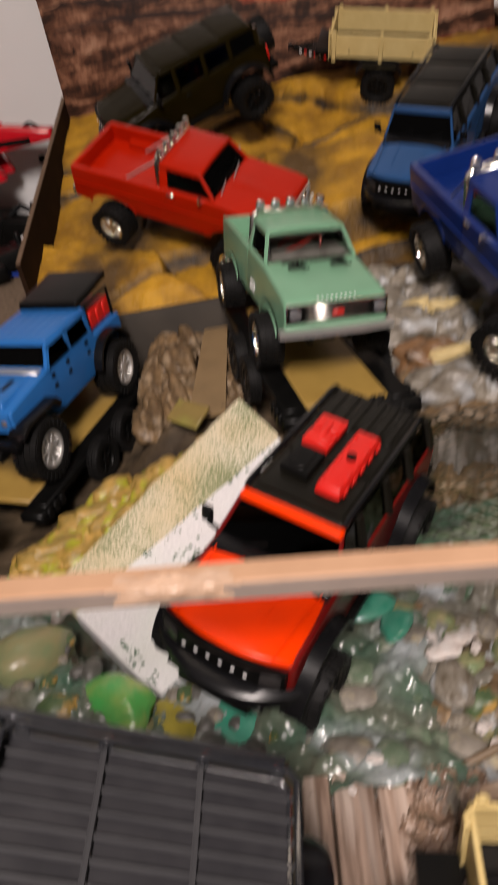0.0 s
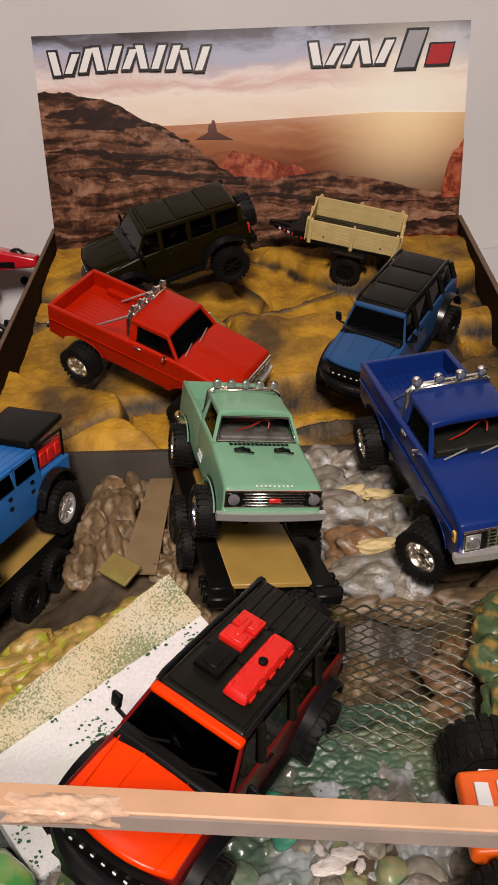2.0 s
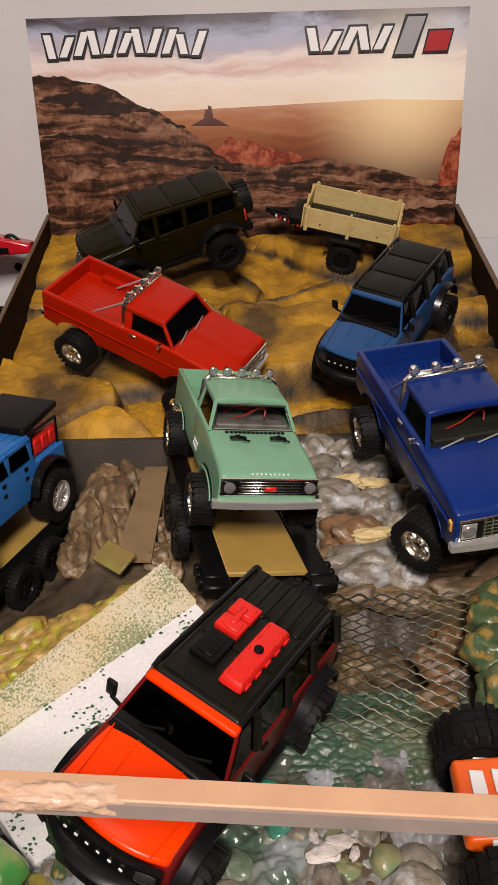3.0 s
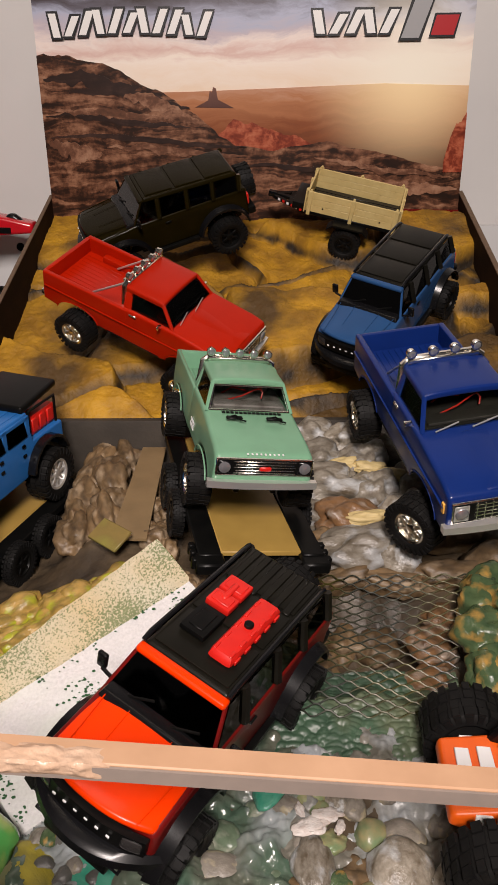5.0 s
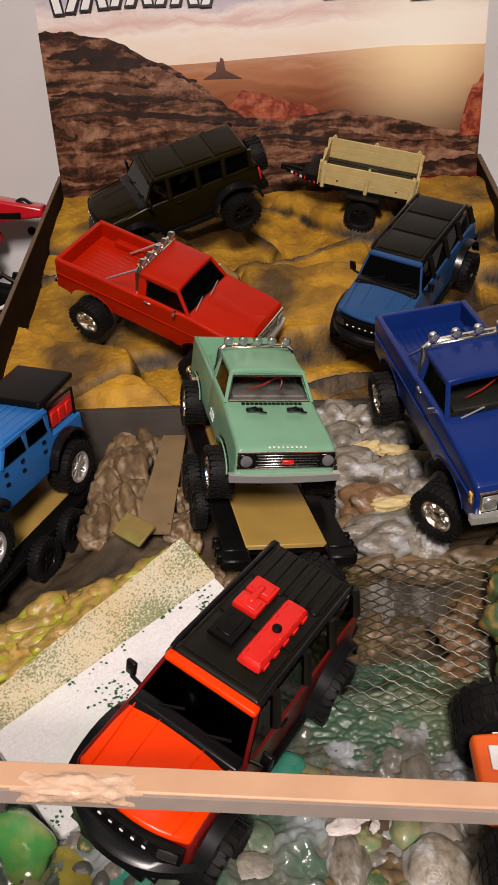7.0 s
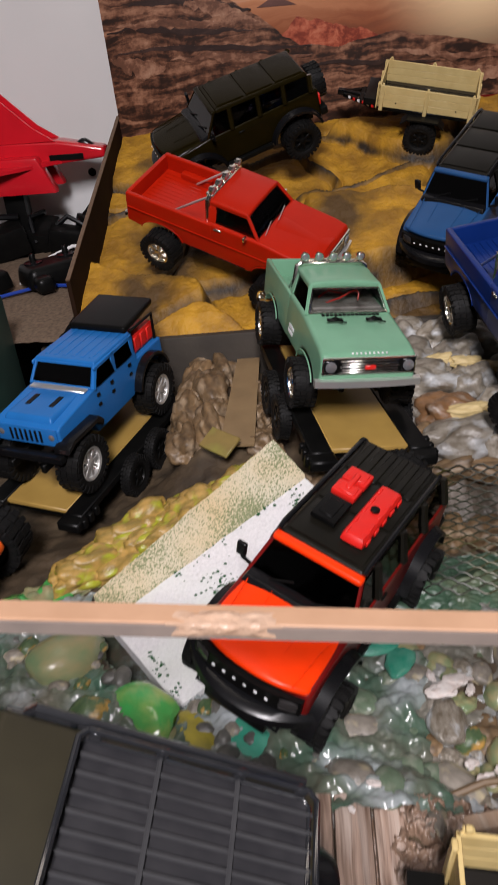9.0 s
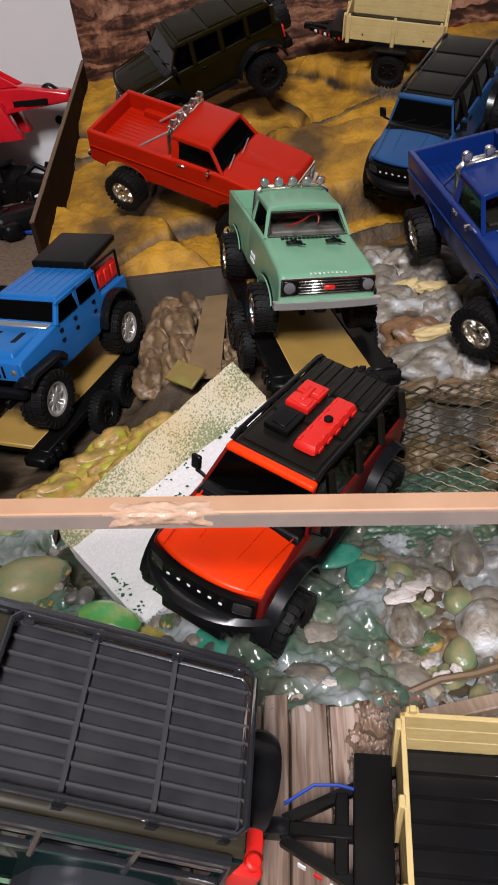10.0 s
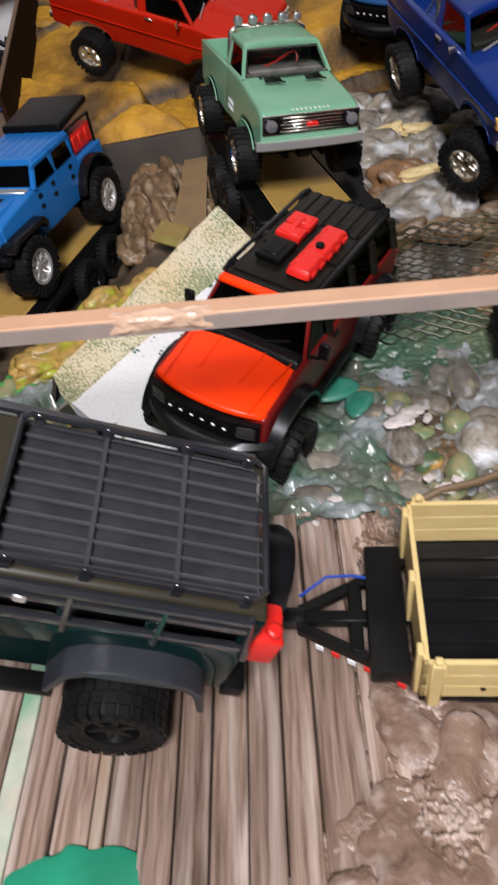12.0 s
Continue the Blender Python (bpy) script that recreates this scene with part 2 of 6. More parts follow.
def extrude(bm, pts, y0, y1, bevel=0.0, seg=2, lean=0.0, z0=0.0):
    """A closed outline in x and z, drawn out across y; lean narrows it upwards from z0."""
    rings = []
    for y in (y0, y1):
        rings.append([bm.verts.new((x, y * (1 - lean * max(0, z - z0)), z)) for x, z in pts])
    n = len(pts)
    fs = [bm.faces.new(rings[0]), bm.faces.new(rings[1][::-1])]
    for i in range(n):
        fs.append(bm.faces.new((rings[0][i], rings[1][i], rings[1][(i + 1) % n], rings[0][(i + 1) % n])))
    if bevel:
        bmesh.ops.recalc_face_normals(bm, faces=fs)
        edges = [e for e in {e for f in fs for e in f.edges} if e.calc_face_angle(0) > 0.5]
        bmesh.ops.bevel(bm, geom=edges, offset=bevel, segments=seg, affect="EDGES", profile=0.6)
    return bm


def arc(cx, cz, r, a0, a1, n=8):
    return [(cx + r * math.cos(radians(a0 + (a1 - a0) * i / n)), cz + r * math.sin(radians(a0 + (a1 - a0) * i / n))) for i in range(n + 1)]


def bow(bm, x0, reach, half):
    """Draws the ends of a nose back towards the sides."""
    for v in bm.verts:
        if v.co.x > x0:
            v.co.x -= reach * min(1.0, (v.co.x - x0) / 0.03) * (abs(v.co.y) / half) ** 2.4
    return bm


def quad(bm, pts, thick=0.0008):
    """A thin pane through four points, with depth."""
    p = [Vector(q) for q in pts]
    nrm = (p[1] - p[0]).cross(p[2] - p[0]).normalized() * thick
    lo, hi = [bm.verts.new(q - nrm) for q in p], [bm.verts.new(q + nrm) for q in p]
    n = len(p)
    bm.faces.new(lo[::-1])
    bm.faces.new(hi)
    for i in range(n):
        bm.faces.new((lo[i], lo[(i + 1) % n], hi[(i + 1) % n], hi[i]))
    return bm


def tube(bm, pts, r, n=8):
    """A round bar along points, closed at the ends."""
    pts = [Vector(p) for p in pts]
    rings = []
    for i, p in enumerate(pts):
        d = (pts[min(i + 1, len(pts) - 1)] - pts[max(i - 1, 0)]).normalized()
        a = d.orthogonal().normalized() if i == 0 else (a - d * a.dot(d)).normalized()
        b = d.cross(a)
        rings.append([bm.verts.new(p + (a * math.cos(6.2832 * k / n) + b * math.sin(6.2832 * k / n)) * r) for k in range(n)])
    for u, v in zip(rings, rings[1:]):
        for k in range(n):
            bm.faces.new((u[k], u[(k + 1) % n], v[(k + 1) % n], v[k]))
    bm.faces.new(rings[0][::-1])
    bm.faces.new(rings[-1])
    return bm


def lathe(bm, prof, n=28, axis="y"):
    """A turned body: prof gives (along the axis, radius)."""
    rings = []
    for a, r in prof:
        ring = []
        for k in range(n):
            c, s = r * math.cos(6.28318 * k / n), r * math.sin(6.28318 * k / n)
            ring.append(bm.verts.new({"y": (c, a, s), "x": (a, c, s), "z": (c, s, a)}[axis]))
        rings.append(ring)
    for u, v in zip(rings, rings[1:]):
        for k in range(n):
            bm.faces.new((u[k], v[k], v[(k + 1) % n], u[(k + 1) % n]))
    bm.faces.new(rings[0])
    bm.faces.new(rings[-1][::-1])
    return bm




# ---- wheels ----
def tyre_mesh(r, w, lugs):
    bm = lathe(BM(), [(-w * 0.42, r * 0.56), (-w * 0.5, r * 0.66), (-w * 0.5, r * 0.82), (-w * 0.44, r * 0.91), (-w * 0.3, r * 0.945), (0, r * 0.95), (w * 0.3, r * 0.945), (w * 0.44, r * 0.91), (w * 0.5, r * 0.82), (w * 0.5, r * 0.66), (w * 0.42, r * 0.56), (w * 0.3, r * 0.5), (-w * 0.3, r * 0.5)], 36)
    for i in range(lugs):
        for side in (-1, 1):
            a = 6.28318 * (i + 0.25 * (1 + side)) / lugs
            for y0, y1, r0, r1, da in ((0.02, 0.25, 0.93, 0.985, 0.34), (0.28, 0.5, 0.88, 1.0, 0.30), (0.46, 0.53, 0.76, 0.93, 0.24)):
                sub = BM()
                h = 6.28318 / lugs * da * r * (0.9 if i % 2 else 1.15)
                bx(sub, -h, h, side * w * y0, side * w * y1, r * r0, r * r1)
                rotm = Matrix.Rotation(a + 0.1 * side, 4, "Y")
                for v in sub.verts:
                    v.co = rotm @ v.co
                me = bpy.data.meshes.new("tmp")
                sub.to_mesh(me)
                sub.free()
                bm.from_mesh(me)
                bpy.data.meshes.remove(me)
    return bm


def rim_mesh(r, w, spokes):
    bm = lathe(BM(), [(-w * 0.40, r * 0.57), (w * 0.44, r * 0.60), (w * 0.46, r * 0.57), (w * 0.42, r * 0.50), (w * 0.25, r * 0.47), (w * 0.22, r * 0.1), (-w * 0.4, r * 0.1)], 28)
    lathe(bm, [(w * 0.2, r * 0.2), (w * 0.38, r * 0.19), (w * 0.42, r * 0.13), (w * 0.42, r * 0.05)], 14)
    for i in range(spokes):
        sub = BM()
        bx(sub, -r * 0.07, r * 0.07, w * 0.22, w * 0.37, r * 0.12, r * 0.51, 0.0006, 1)
        rotm = Matrix.Rotation(6.28318 * i / spokes, 4, "Y")
        for v in sub.verts:
            v.co = rotm @ v.co
        me = bpy.data.meshes.new("tmp")
        sub.to_mesh(me)
        sub.free()
        bm.from_mesh(me)
        bpy.data.meshes.remove(me)
    return bm


WHEELS = {}


def settle_roof(p):
    """Draws an SUV's roof and all that stands on it down towards the tail."""
    for ob in p.children_recursive:
        if not ob.data or ob.matrix_basis != Matrix():
            continue
        for v in ob.data.vertices:
            if v.co.z > 0.112:
                fall = 0.0075 * min(1.0, max(0.0, (0.033 - v.co.x) / 0.147)) * min(1.0, (v.co.z - 0.112) / 0.012)
                v.co.z = min(v.co.z, 0.1355 + (v.co.z - 0.1355) * 0.62) - fall


def wheel(parent, x, y, z, r, w, finish, turn=0.0, spokes=6, lugs=25, name="wheel"):
    """A wheel with tyre and rim; its outer face looks away from the thing's middle."""
    key = (r, w, finish.name, spokes, lugs)
    m = Matrix.Translation((x, y, z)) @ Matrix.Rotation(radians(turn), 4, "Z") @ (Matrix.Rotation(math.pi, 4, "Z") if y < 0 else Matrix())
    if key not in WHEELS:
        hub = part(name, lathe(BM(), [(-w * 0.45, r * 0.12), (-w * 0.1, r * 0.3), (w * 0.1, r * 0.3), (w * 0.3, r * 0.12)], 12), PLASTIC, parent)
        hub.matrix_basis = m
        t = part("tyre", tyre_mesh(r, w, lugs), RUBBER, hub)
        q = part("rim", rim_mesh(r, w, spokes), finish, hub)
        WHEELS[key] = (hub, t, q)
        return hub
    h0, t0, q0 = WHEELS[key]
    hub = share(name, h0, parent, m)
    share("tyre", t0, hub, Matrix())
    share("rim", q0, hub, Matrix())
    return hub


def running_gear(p, wb, track, r, w, finish, turn=0.0, spokes=6, droop=0.0, rear_lift=None):
    for x, tr, dz in ((wb / 2, turn, droop), (-wb / 2, 0, min(droop, 0) * 0.5 if rear_lift is None else -rear_lift)):
        for s in (-1, 1):
            wheel(p, x, s * track / 2, r - dz, r, w, finish, tr, spokes)
        bm = tube(BM(), [(x, -track / 2 + w * 0.4, r - dz), (x, track / 2 - w * 0.4, r - dz)], 0.0035)
        lathe(bm, [(-0.009, 0.004), (-0.005, 0.009), (0.006, 0.009), (0.010, 0.004)], 12)
        for v in bm.verts:
            if abs(v.co.z) < 0.0095 and abs(v.co.x) < 0.0095 and abs(v.co.y) < 0.0105:
                v.co += Vector((x, 0.01, r - dz))
        part("axle", bm, PLASTIC, p)
        for s in (-1, 1):
            part("shock_absorber", tube(BM(), [(x * 0.92, s * 0.030, r - dz + 0.004), (x * 0.82, s * 0.026, r + 0.035)], 0.0042), SATIN, p)
    bm = BM()
    for s in (-1, 1):
        bx(bm, -wb * 0.72, wb * 0.72, s * 0.02 - 0.003, s * 0.02 + 0.003, r + 0.012, r + 0.022, 0.001, 1)
    bx(bm, -wb * 0.3, wb * 0.3, -0.02, 0.02, r + 0.004, r + 0.018, 0.002, 1)
    part("chassis", bm, PLASTIC, p)


def lamp_bar(p, x, z, half, n, base, r=0.0054):
    """A row of round lamps on a chrome hoop."""
    bar = part("light_bar", bx(tube(BM(), [(x, -half - 0.003, base), (x, -half, z - 0.004), (x, -half + 0.006, z), (x, half - 0.006, z), (x, half, z - 0.004), (x, half + 0.003, base)], 0.0035), x - 0.006, x + 0.006, -half + 0.004, half - 0.004, z - 0.003, z + 0.0015, 0.001, 1), CHROME, p, "chrome light bar")
    for i in range(n):
        y = -half * 0.82 + 1.64 * half * i / (n - 1)
        bm = lathe(BM(), [(-r * 0.9, r * 0.35), (-r * 0.5, r * 0.85), (r * 0.5, r), (r * 0.6, r * 0.9)], 16, "x")
        for v in bm.verts:
            v.co += Vector((x + 0.002, y, z + r + 0.002))
        body = part("lamp", bm, CHROME, bar)
        bm = lathe(BM(), [(r * 0.5, r * 0.86), (r * 0.75, r * 0.6), (r * 0.8, r * 0.2)], 16, "x")
        for v in bm.verts:
            v.co += Vector((x + 0.002, y, z + r + 0.002))
        part("lamp_glass", bm, LENS, bar)
    return bar


def bmesh_grid_strip(x0, x1, half, z0, z1):
    bm = bx(BM(), x0, x1, -half, half, z0, z1)
    cuts = [e for e in bm.edges if abs(e.verts[0].co.y - e.verts[1].co.y) > half]
    bmesh.ops.subdivide_edges(bm, edges=cuts, cuts=11, use_grid_fill=True)
    return bm


def bmesh_grid_box(x0, x1, half, z0, z1):
    """A bevelled lid, cut finely enough to be bent."""
    bm = bx(BM(), x0, x1, -half, half, z0, z1, 0.0026, 3)
    cuts = [e for e in bm.edges if abs(e.verts[0].co.y - e.verts[1].co.y) > half]
    bmesh.ops.subdivide_edges(bm, edges=cuts, cuts=9, use_grid_fill=True)
    cuts = [e for e in bm.edges if abs(e.verts[0].co.x - e.verts[1].co.x) > (x1 - x0) * 0.6]
    bmesh.ops.subdivide_edges(bm, edges=cuts, cuts=5, use_grid_fill=True)
    return bm


# ---- vehicles: x forward, y to their left, z up from the tyres' feet ----
def pickup(name, m, body, label, old=False, lamps=5, roll_stays=True, finish=CHROME, turn=0.0, droop=0.0):
    p = thing(name, m, label, "pickup truck", "model pickup trucks")
    running_gear(p, 0.18, 0.112 if old else 0.116, 0.0290, 0.025, finish, turn, 6, droop)
    hz = 0.097 if not old else 0.095
    # front half: rocker, low arch, nose, bonnet, cowl
    wide = 0.0525 if old else 0.0545
    opening = [(0.09 + 0.035 * math.cos(radians(172 - 164 * i / 10)), 0.050 + 0.021 * math.sin(radians(172 - 164 * i / 10))) for i in range(11)]
    pts = [(-0.016, 0.050), (0.050, 0.050)] + opening + [(0.144, 0.054), (0.1485, 0.066), (0.1490, 0.082), (0.1455, hz - 0.001), (0.128, hz + 0.003), (0.062, 0.105), (-0.016, 0.105)]
    part("body_shell", extrude(BM(), pts, -wide, wide, 0.0060 if old else 0.0042, 4, 1.4, 0.076), body, p)
    bm = bmesh_grid_box(0.066, 0.144, 0.030, hz - 0.004, hz + 0.0078)
    for v in bm.verts:
        v.co.z += 0.0006 + (0.07 - v.co.x) * 0.092 - 0.0055 * (abs(v.co.y) / 0.030) ** 2
    part("bonnet_rise", bm, body, p)
    # load bed
    side = [(-0.148, 0.056)] + [(x - 0.18, z) for x, z in opening] + [(-0.008, 0.0505), (-0.008, 0.1035), (-0.148, 0.1015)]
    bm = BM()
    for s in (-1, 1):
        extrude(bm, side, s * 0.0470, s * (wide - 0.0004), 0.0022, 3, 0.9, 0.076)
    pieces("bed_side", bm, body, p)
    bm = bx(BM(), -0.146, -0.018, -0.0475, 0.0475, 0.074, 0.078)
    for k in range(11):
        bx(bm, -0.140, -0.074, -0.038 + k * 0.0074, -0.0352 + k * 0.0074, 0.078, 0.0788, 0.0003, 1)
    for s in (-1, 1):
        bx(bm, -0.115, -0.065, s * 0.0475, s * 0.036, 0.076, 0.088, 0.004, 2)
    pieces("bed_floor", bm, body, p)
    part("tailgate", bx(BM(), -0.1495, -0.143, -0.0475, 0.0475, 0.058, 0.1005, 0.0018), body, p)
    part("bed_front_wall", bx(BM(), -0.021, -0.016, -0.0475, 0.0475, 0.074, 0.1035, 0.001), body, p)
    # cab
    bm = bmesh_grid_box(-0.0165, 0.0425, 0.0415, 0.1270, 0.1345)
    for v in bm.verts:
        v.co.z += 0.0014 - 0.0030 * (abs(v.co.y) / 0.0415) ** 3
    part("cab_roof", bm, body, p)
    bm = BM()
    for s in (-1, 1):
        tube(bm, [(0.0615, s * 0.0475, 0.104), (0.0405, s * 0.0395, 0.1305)], 0.0026, 6)
        bx(bm, -0.016, -0.004, s * 0.0485, s * 0.043, 0.104, 0.131, 0.001, 1)
        for v in bm.verts:
            if v.co.z > 0.125 and v.co.x < 0 and abs(v.co.y) > 0.0425:
                v.co.y *= 0.91
        bx(bm, -0.016, -0.012, s * 0.0415, s * 0.036, 0.104, 0.131)
    bx(bm, -0.016, -0.012, -0.04, 0.04, 0.103, 0.112)
    pieces("cab_pillar", bm, body, p)
    part("windshield", quad(BM(), [(0.0605, -0.0455, 0.1050), (0.0605, 0.0455, 0.1050), (0.0415, 0.0385, 0.129), (0.0415, -0.0385, 0.129)], 0.0005), WINDOW, p)
    if old:
        bm = tube(BM(), [(0.062, -0.045, 0.1062), (0.062, 0.045, 0.1062), (0.0435, 0.0385, 0.1282), (0.0435, -0.0385, 0.1282), (0.062, -0.045, 0.1062)], 0.0014, 6)
        part("windshield_trim", bm, CHROME, p, "chrome windshield trim")
    for s in (-1, 1):
        part("side_window", quad(BM(), [(0.058, s * 0.0468, 0.1050), (-0.006, s * 0.0468, 0.1050), (-0.006, s * 0.0405, 0.1290), (0.040, s * 0.0395, 0.1290)], 0.0004), WINDOW, p)
    part("rear_window", quad(BM(), [(-0.0125, -0.036, 0.108), (-0.0125, 0.036, 0.108), (-0.0125, 0.036, 0.129), (-0.0125, -0.036, 0.129)], 0.0004), WINDOW, p)
    bm = bx(BM(), -0.012, 0.058, -0.043, 0.043, 0.1035, 0.1068)
    bx(bm, -0.006, 0.004, -0.034, 0.034, 0.106, 0.121, 0.002)
    bx(bm, 0.040, 0.057, -0.040, 0.040, 0.106, 0.1105, 0.002)
    part("cabin", bm, INTERIOR if old else DARKINT, p, "plain cabin tray")
    bm = tube(BM(), [(0.04, -0.022, 0.109), (0.037, -0.004, 0.1135), (0.033, 0.010, 0.1195), (0.031, 0.017, 0.1205), (0.033, 0.020, 0.117), (0.037, 0.018, 0.111)], 0.0009, 6)
    part("wire", tube(bm, [(0.02, -0.024, 0.109), (0.018, -0.012, 0.116), (0.02, 0.004, 0.113)], 0.0009, 6), REDWIRE, p, "red wire in the cabin")
    # nose
    gz0, gz1 = (0.0745, 0.0905) if old else (0.070, 0.090)
    part("grille_frame", bx(BM(), 0.1475, 0.1502, -0.0505, 0.0505, gz0 - 0.0015, gz1 + 0.0015, 0.001), CHROME, p, "chrome grille surround")
    part("grille_backing", bx(BM(), 0.1495, 0.1506, -0.0490, 0.0490, gz0, gz1), PLASTIC, p)
    if old:
        for k in range(5):
            half = 0.0305 if k in (1, 3) else 0.0325
            part("grille_bar", bx(BM(), 0.1502, 0.1520 + 0.0006 * (k % 2), -half, half, gz0 + 0.0012 + k * 0.0031, gz0 + 0.0026 + k * 0.0031, 0.0005, 1), CHROME, p)
        part("badge", bx(BM(), 0.1525, 0.1540, -0.0060, 0.0060, 0.0800, 0.0845, 0.0012, 1), REDPL, p, "small red badge")
        for k in range(9):
            part("bonnet_marking", bx(BM(), 0.1435, 0.1462, -0.019 + k * 0.0046, -0.0172 + k * 0.0046, 0.0938, 0.0950, 0.0002, 1), WHITEINK, p)
        for yy in (-0.022, 0.022):
            bm = bx(BM(), 0.083, 0.089, yy - 0.009, yy + 0.009, 0.1062, 0.1092, 0.0012, 1)
            tube(bm, [(0.084, yy - 0.004, 0.108), (0.088, yy, 0.1115), (0.092, yy + 0.006, 0.108), (0.09, yy + 0.012, 0.106)], 0.0010, 6)
            part("body_clip", bm, PLASTIC, p, "black body clip")
        for row in range(2):
            for k in range(4):
                part("door_marking", bx(BM(), 0.008 + k * 0.0055 - row * 0.004, 0.0115 + k * 0.0055 - row * 0.004, -wide - 0.0004, -wide + 0.0004, 0.0695 - row * 0.007, 0.0735 - row * 0.007), WHITEINK, p)
        bm = BM()
        for k in range(14):
            bx(bm, 0.066, 0.0695, -0.032 + k * 0.0048, -0.0285 + k * 0.0048, 0.1055, 0.1066)
        pieces("cowl_vent", bm, PLASTIC, p)
    else:
        for k in range(5):
            part("grille_bar", bx(BM(), 0.1500, 0.1515, -0.030, 0.030, gz0 + 0.0015 + k * 0.004, gz0 + 0.0026 + k * 0.004), CHROME, p)
        for k in range(9):
            part("grille_bar", bx(BM(), 0.1500, 0.1515, -0.0285 + k * 0.007, -0.0275 + k * 0.007, gz0, gz1), CHROME, p)
        bm = tube(BM(), [(0.066, -0.036, 0.1075), (0.061, -0.012, 0.1115)], 0.0008, 5)
        pieces("wiper", tube(bm, [(0.066, 0.0, 0.1075), (0.061, 0.026, 0.1115)], 0.0008, 5), SILVER, p)
    for s in (-1, 1):
        bm = bx(BM(), 0.1495, 0.1512, s * 0.0345, s * 0.0490, gz0 + 0.001, gz1 - 0.001, 0.001, 1)
        bm2 = part("headlight", bm, SATIN if old else SILVER, p)
        bm = lathe(BM(), [(-0.001, 0.0062), (0.0012, 0.006), (0.0022, 0.0035), (0.0024, 0.001)], 16, "x")
        for v in bm.verts:
            v.co += Vector((0.1512, s * 0.0418, (gz0 + gz1) / 2))
        part("headlight_lens", bm, LENS, bm2)
        if not old:
            bm = tube(BM(), [(0.046, s * 0.049, 0.103), (0.047, s * 0.056, 0.106)], 0.0010, 6)
            part("door_mirror", bx(bm, 0.0435, 0.0475, s * 0.0520, s * 0.0600, 0.1040, 0.1095, 0.0015, 2), CHROME, p)
            part("door_handle", bx(BM(), -0.004, 0.008, s * 0.0515, s * 0.0545, 0.0985, 0.1015, 0.0010, 1), CHROME, p)
            part("side_marker", bx(BM(), 0.136, 0.141, s * 0.0530, s * 0.0550, 0.074, 0.085, 0.0004, 1), AMBER, p)
            part("side_crease", bx(BM(), -0.145, 0.140, s * 0.0535, s * 0.0556, 0.0795, 0.0812, 0.0007, 2), body, p)
            part("rocker_strip", bx(BM(), -0.040, 0.046, s * 0.0525, s * 0.0548, 0.0520, 0.0545, 0.0006, 1), SATIN, p)
        bm = BM()
        tube(bm, [(x, s * 0.0540, z) for x, z in opening], 0.0009, 6)
        tube(bm, [(x - 0.18, s * 0.0540, z) for x, z in opening], 0.0009, 6)
        pieces("arch_lip", bm, body, p)
        part("tail_light", bx(BM(), -0.1515, -0.148, s * 0.0395, s * 0.0465, 0.068, 0.088, 0.0008, 1), REDPL, p)
    part("front_bumper", bow(bmesh_grid_strip(0.147, 0.1560, 0.0575, 0.0600, 0.0675), 0.14, 0.006, 0.0575), SILVER, p, "chrome front bumper")
    part("rear_bumper", bx(BM(), -0.156, -0.149, -0.05, 0.05, 0.056, 0.064, 0.002), CHROME, p)
    lamp_bar(p, -0.019, 0.1378, 0.041, lamps, 0.1)
    if roll_stays:
        bm = BM()
        for s in (-1, 1):
            tube(bm, [(-0.023, s * 0.036, 0.132), (-0.085, s * 0.034, 0.082)], 0.0016, 8)
        pieces("roll_bar_stay", bm, SILVER, p)
    return p


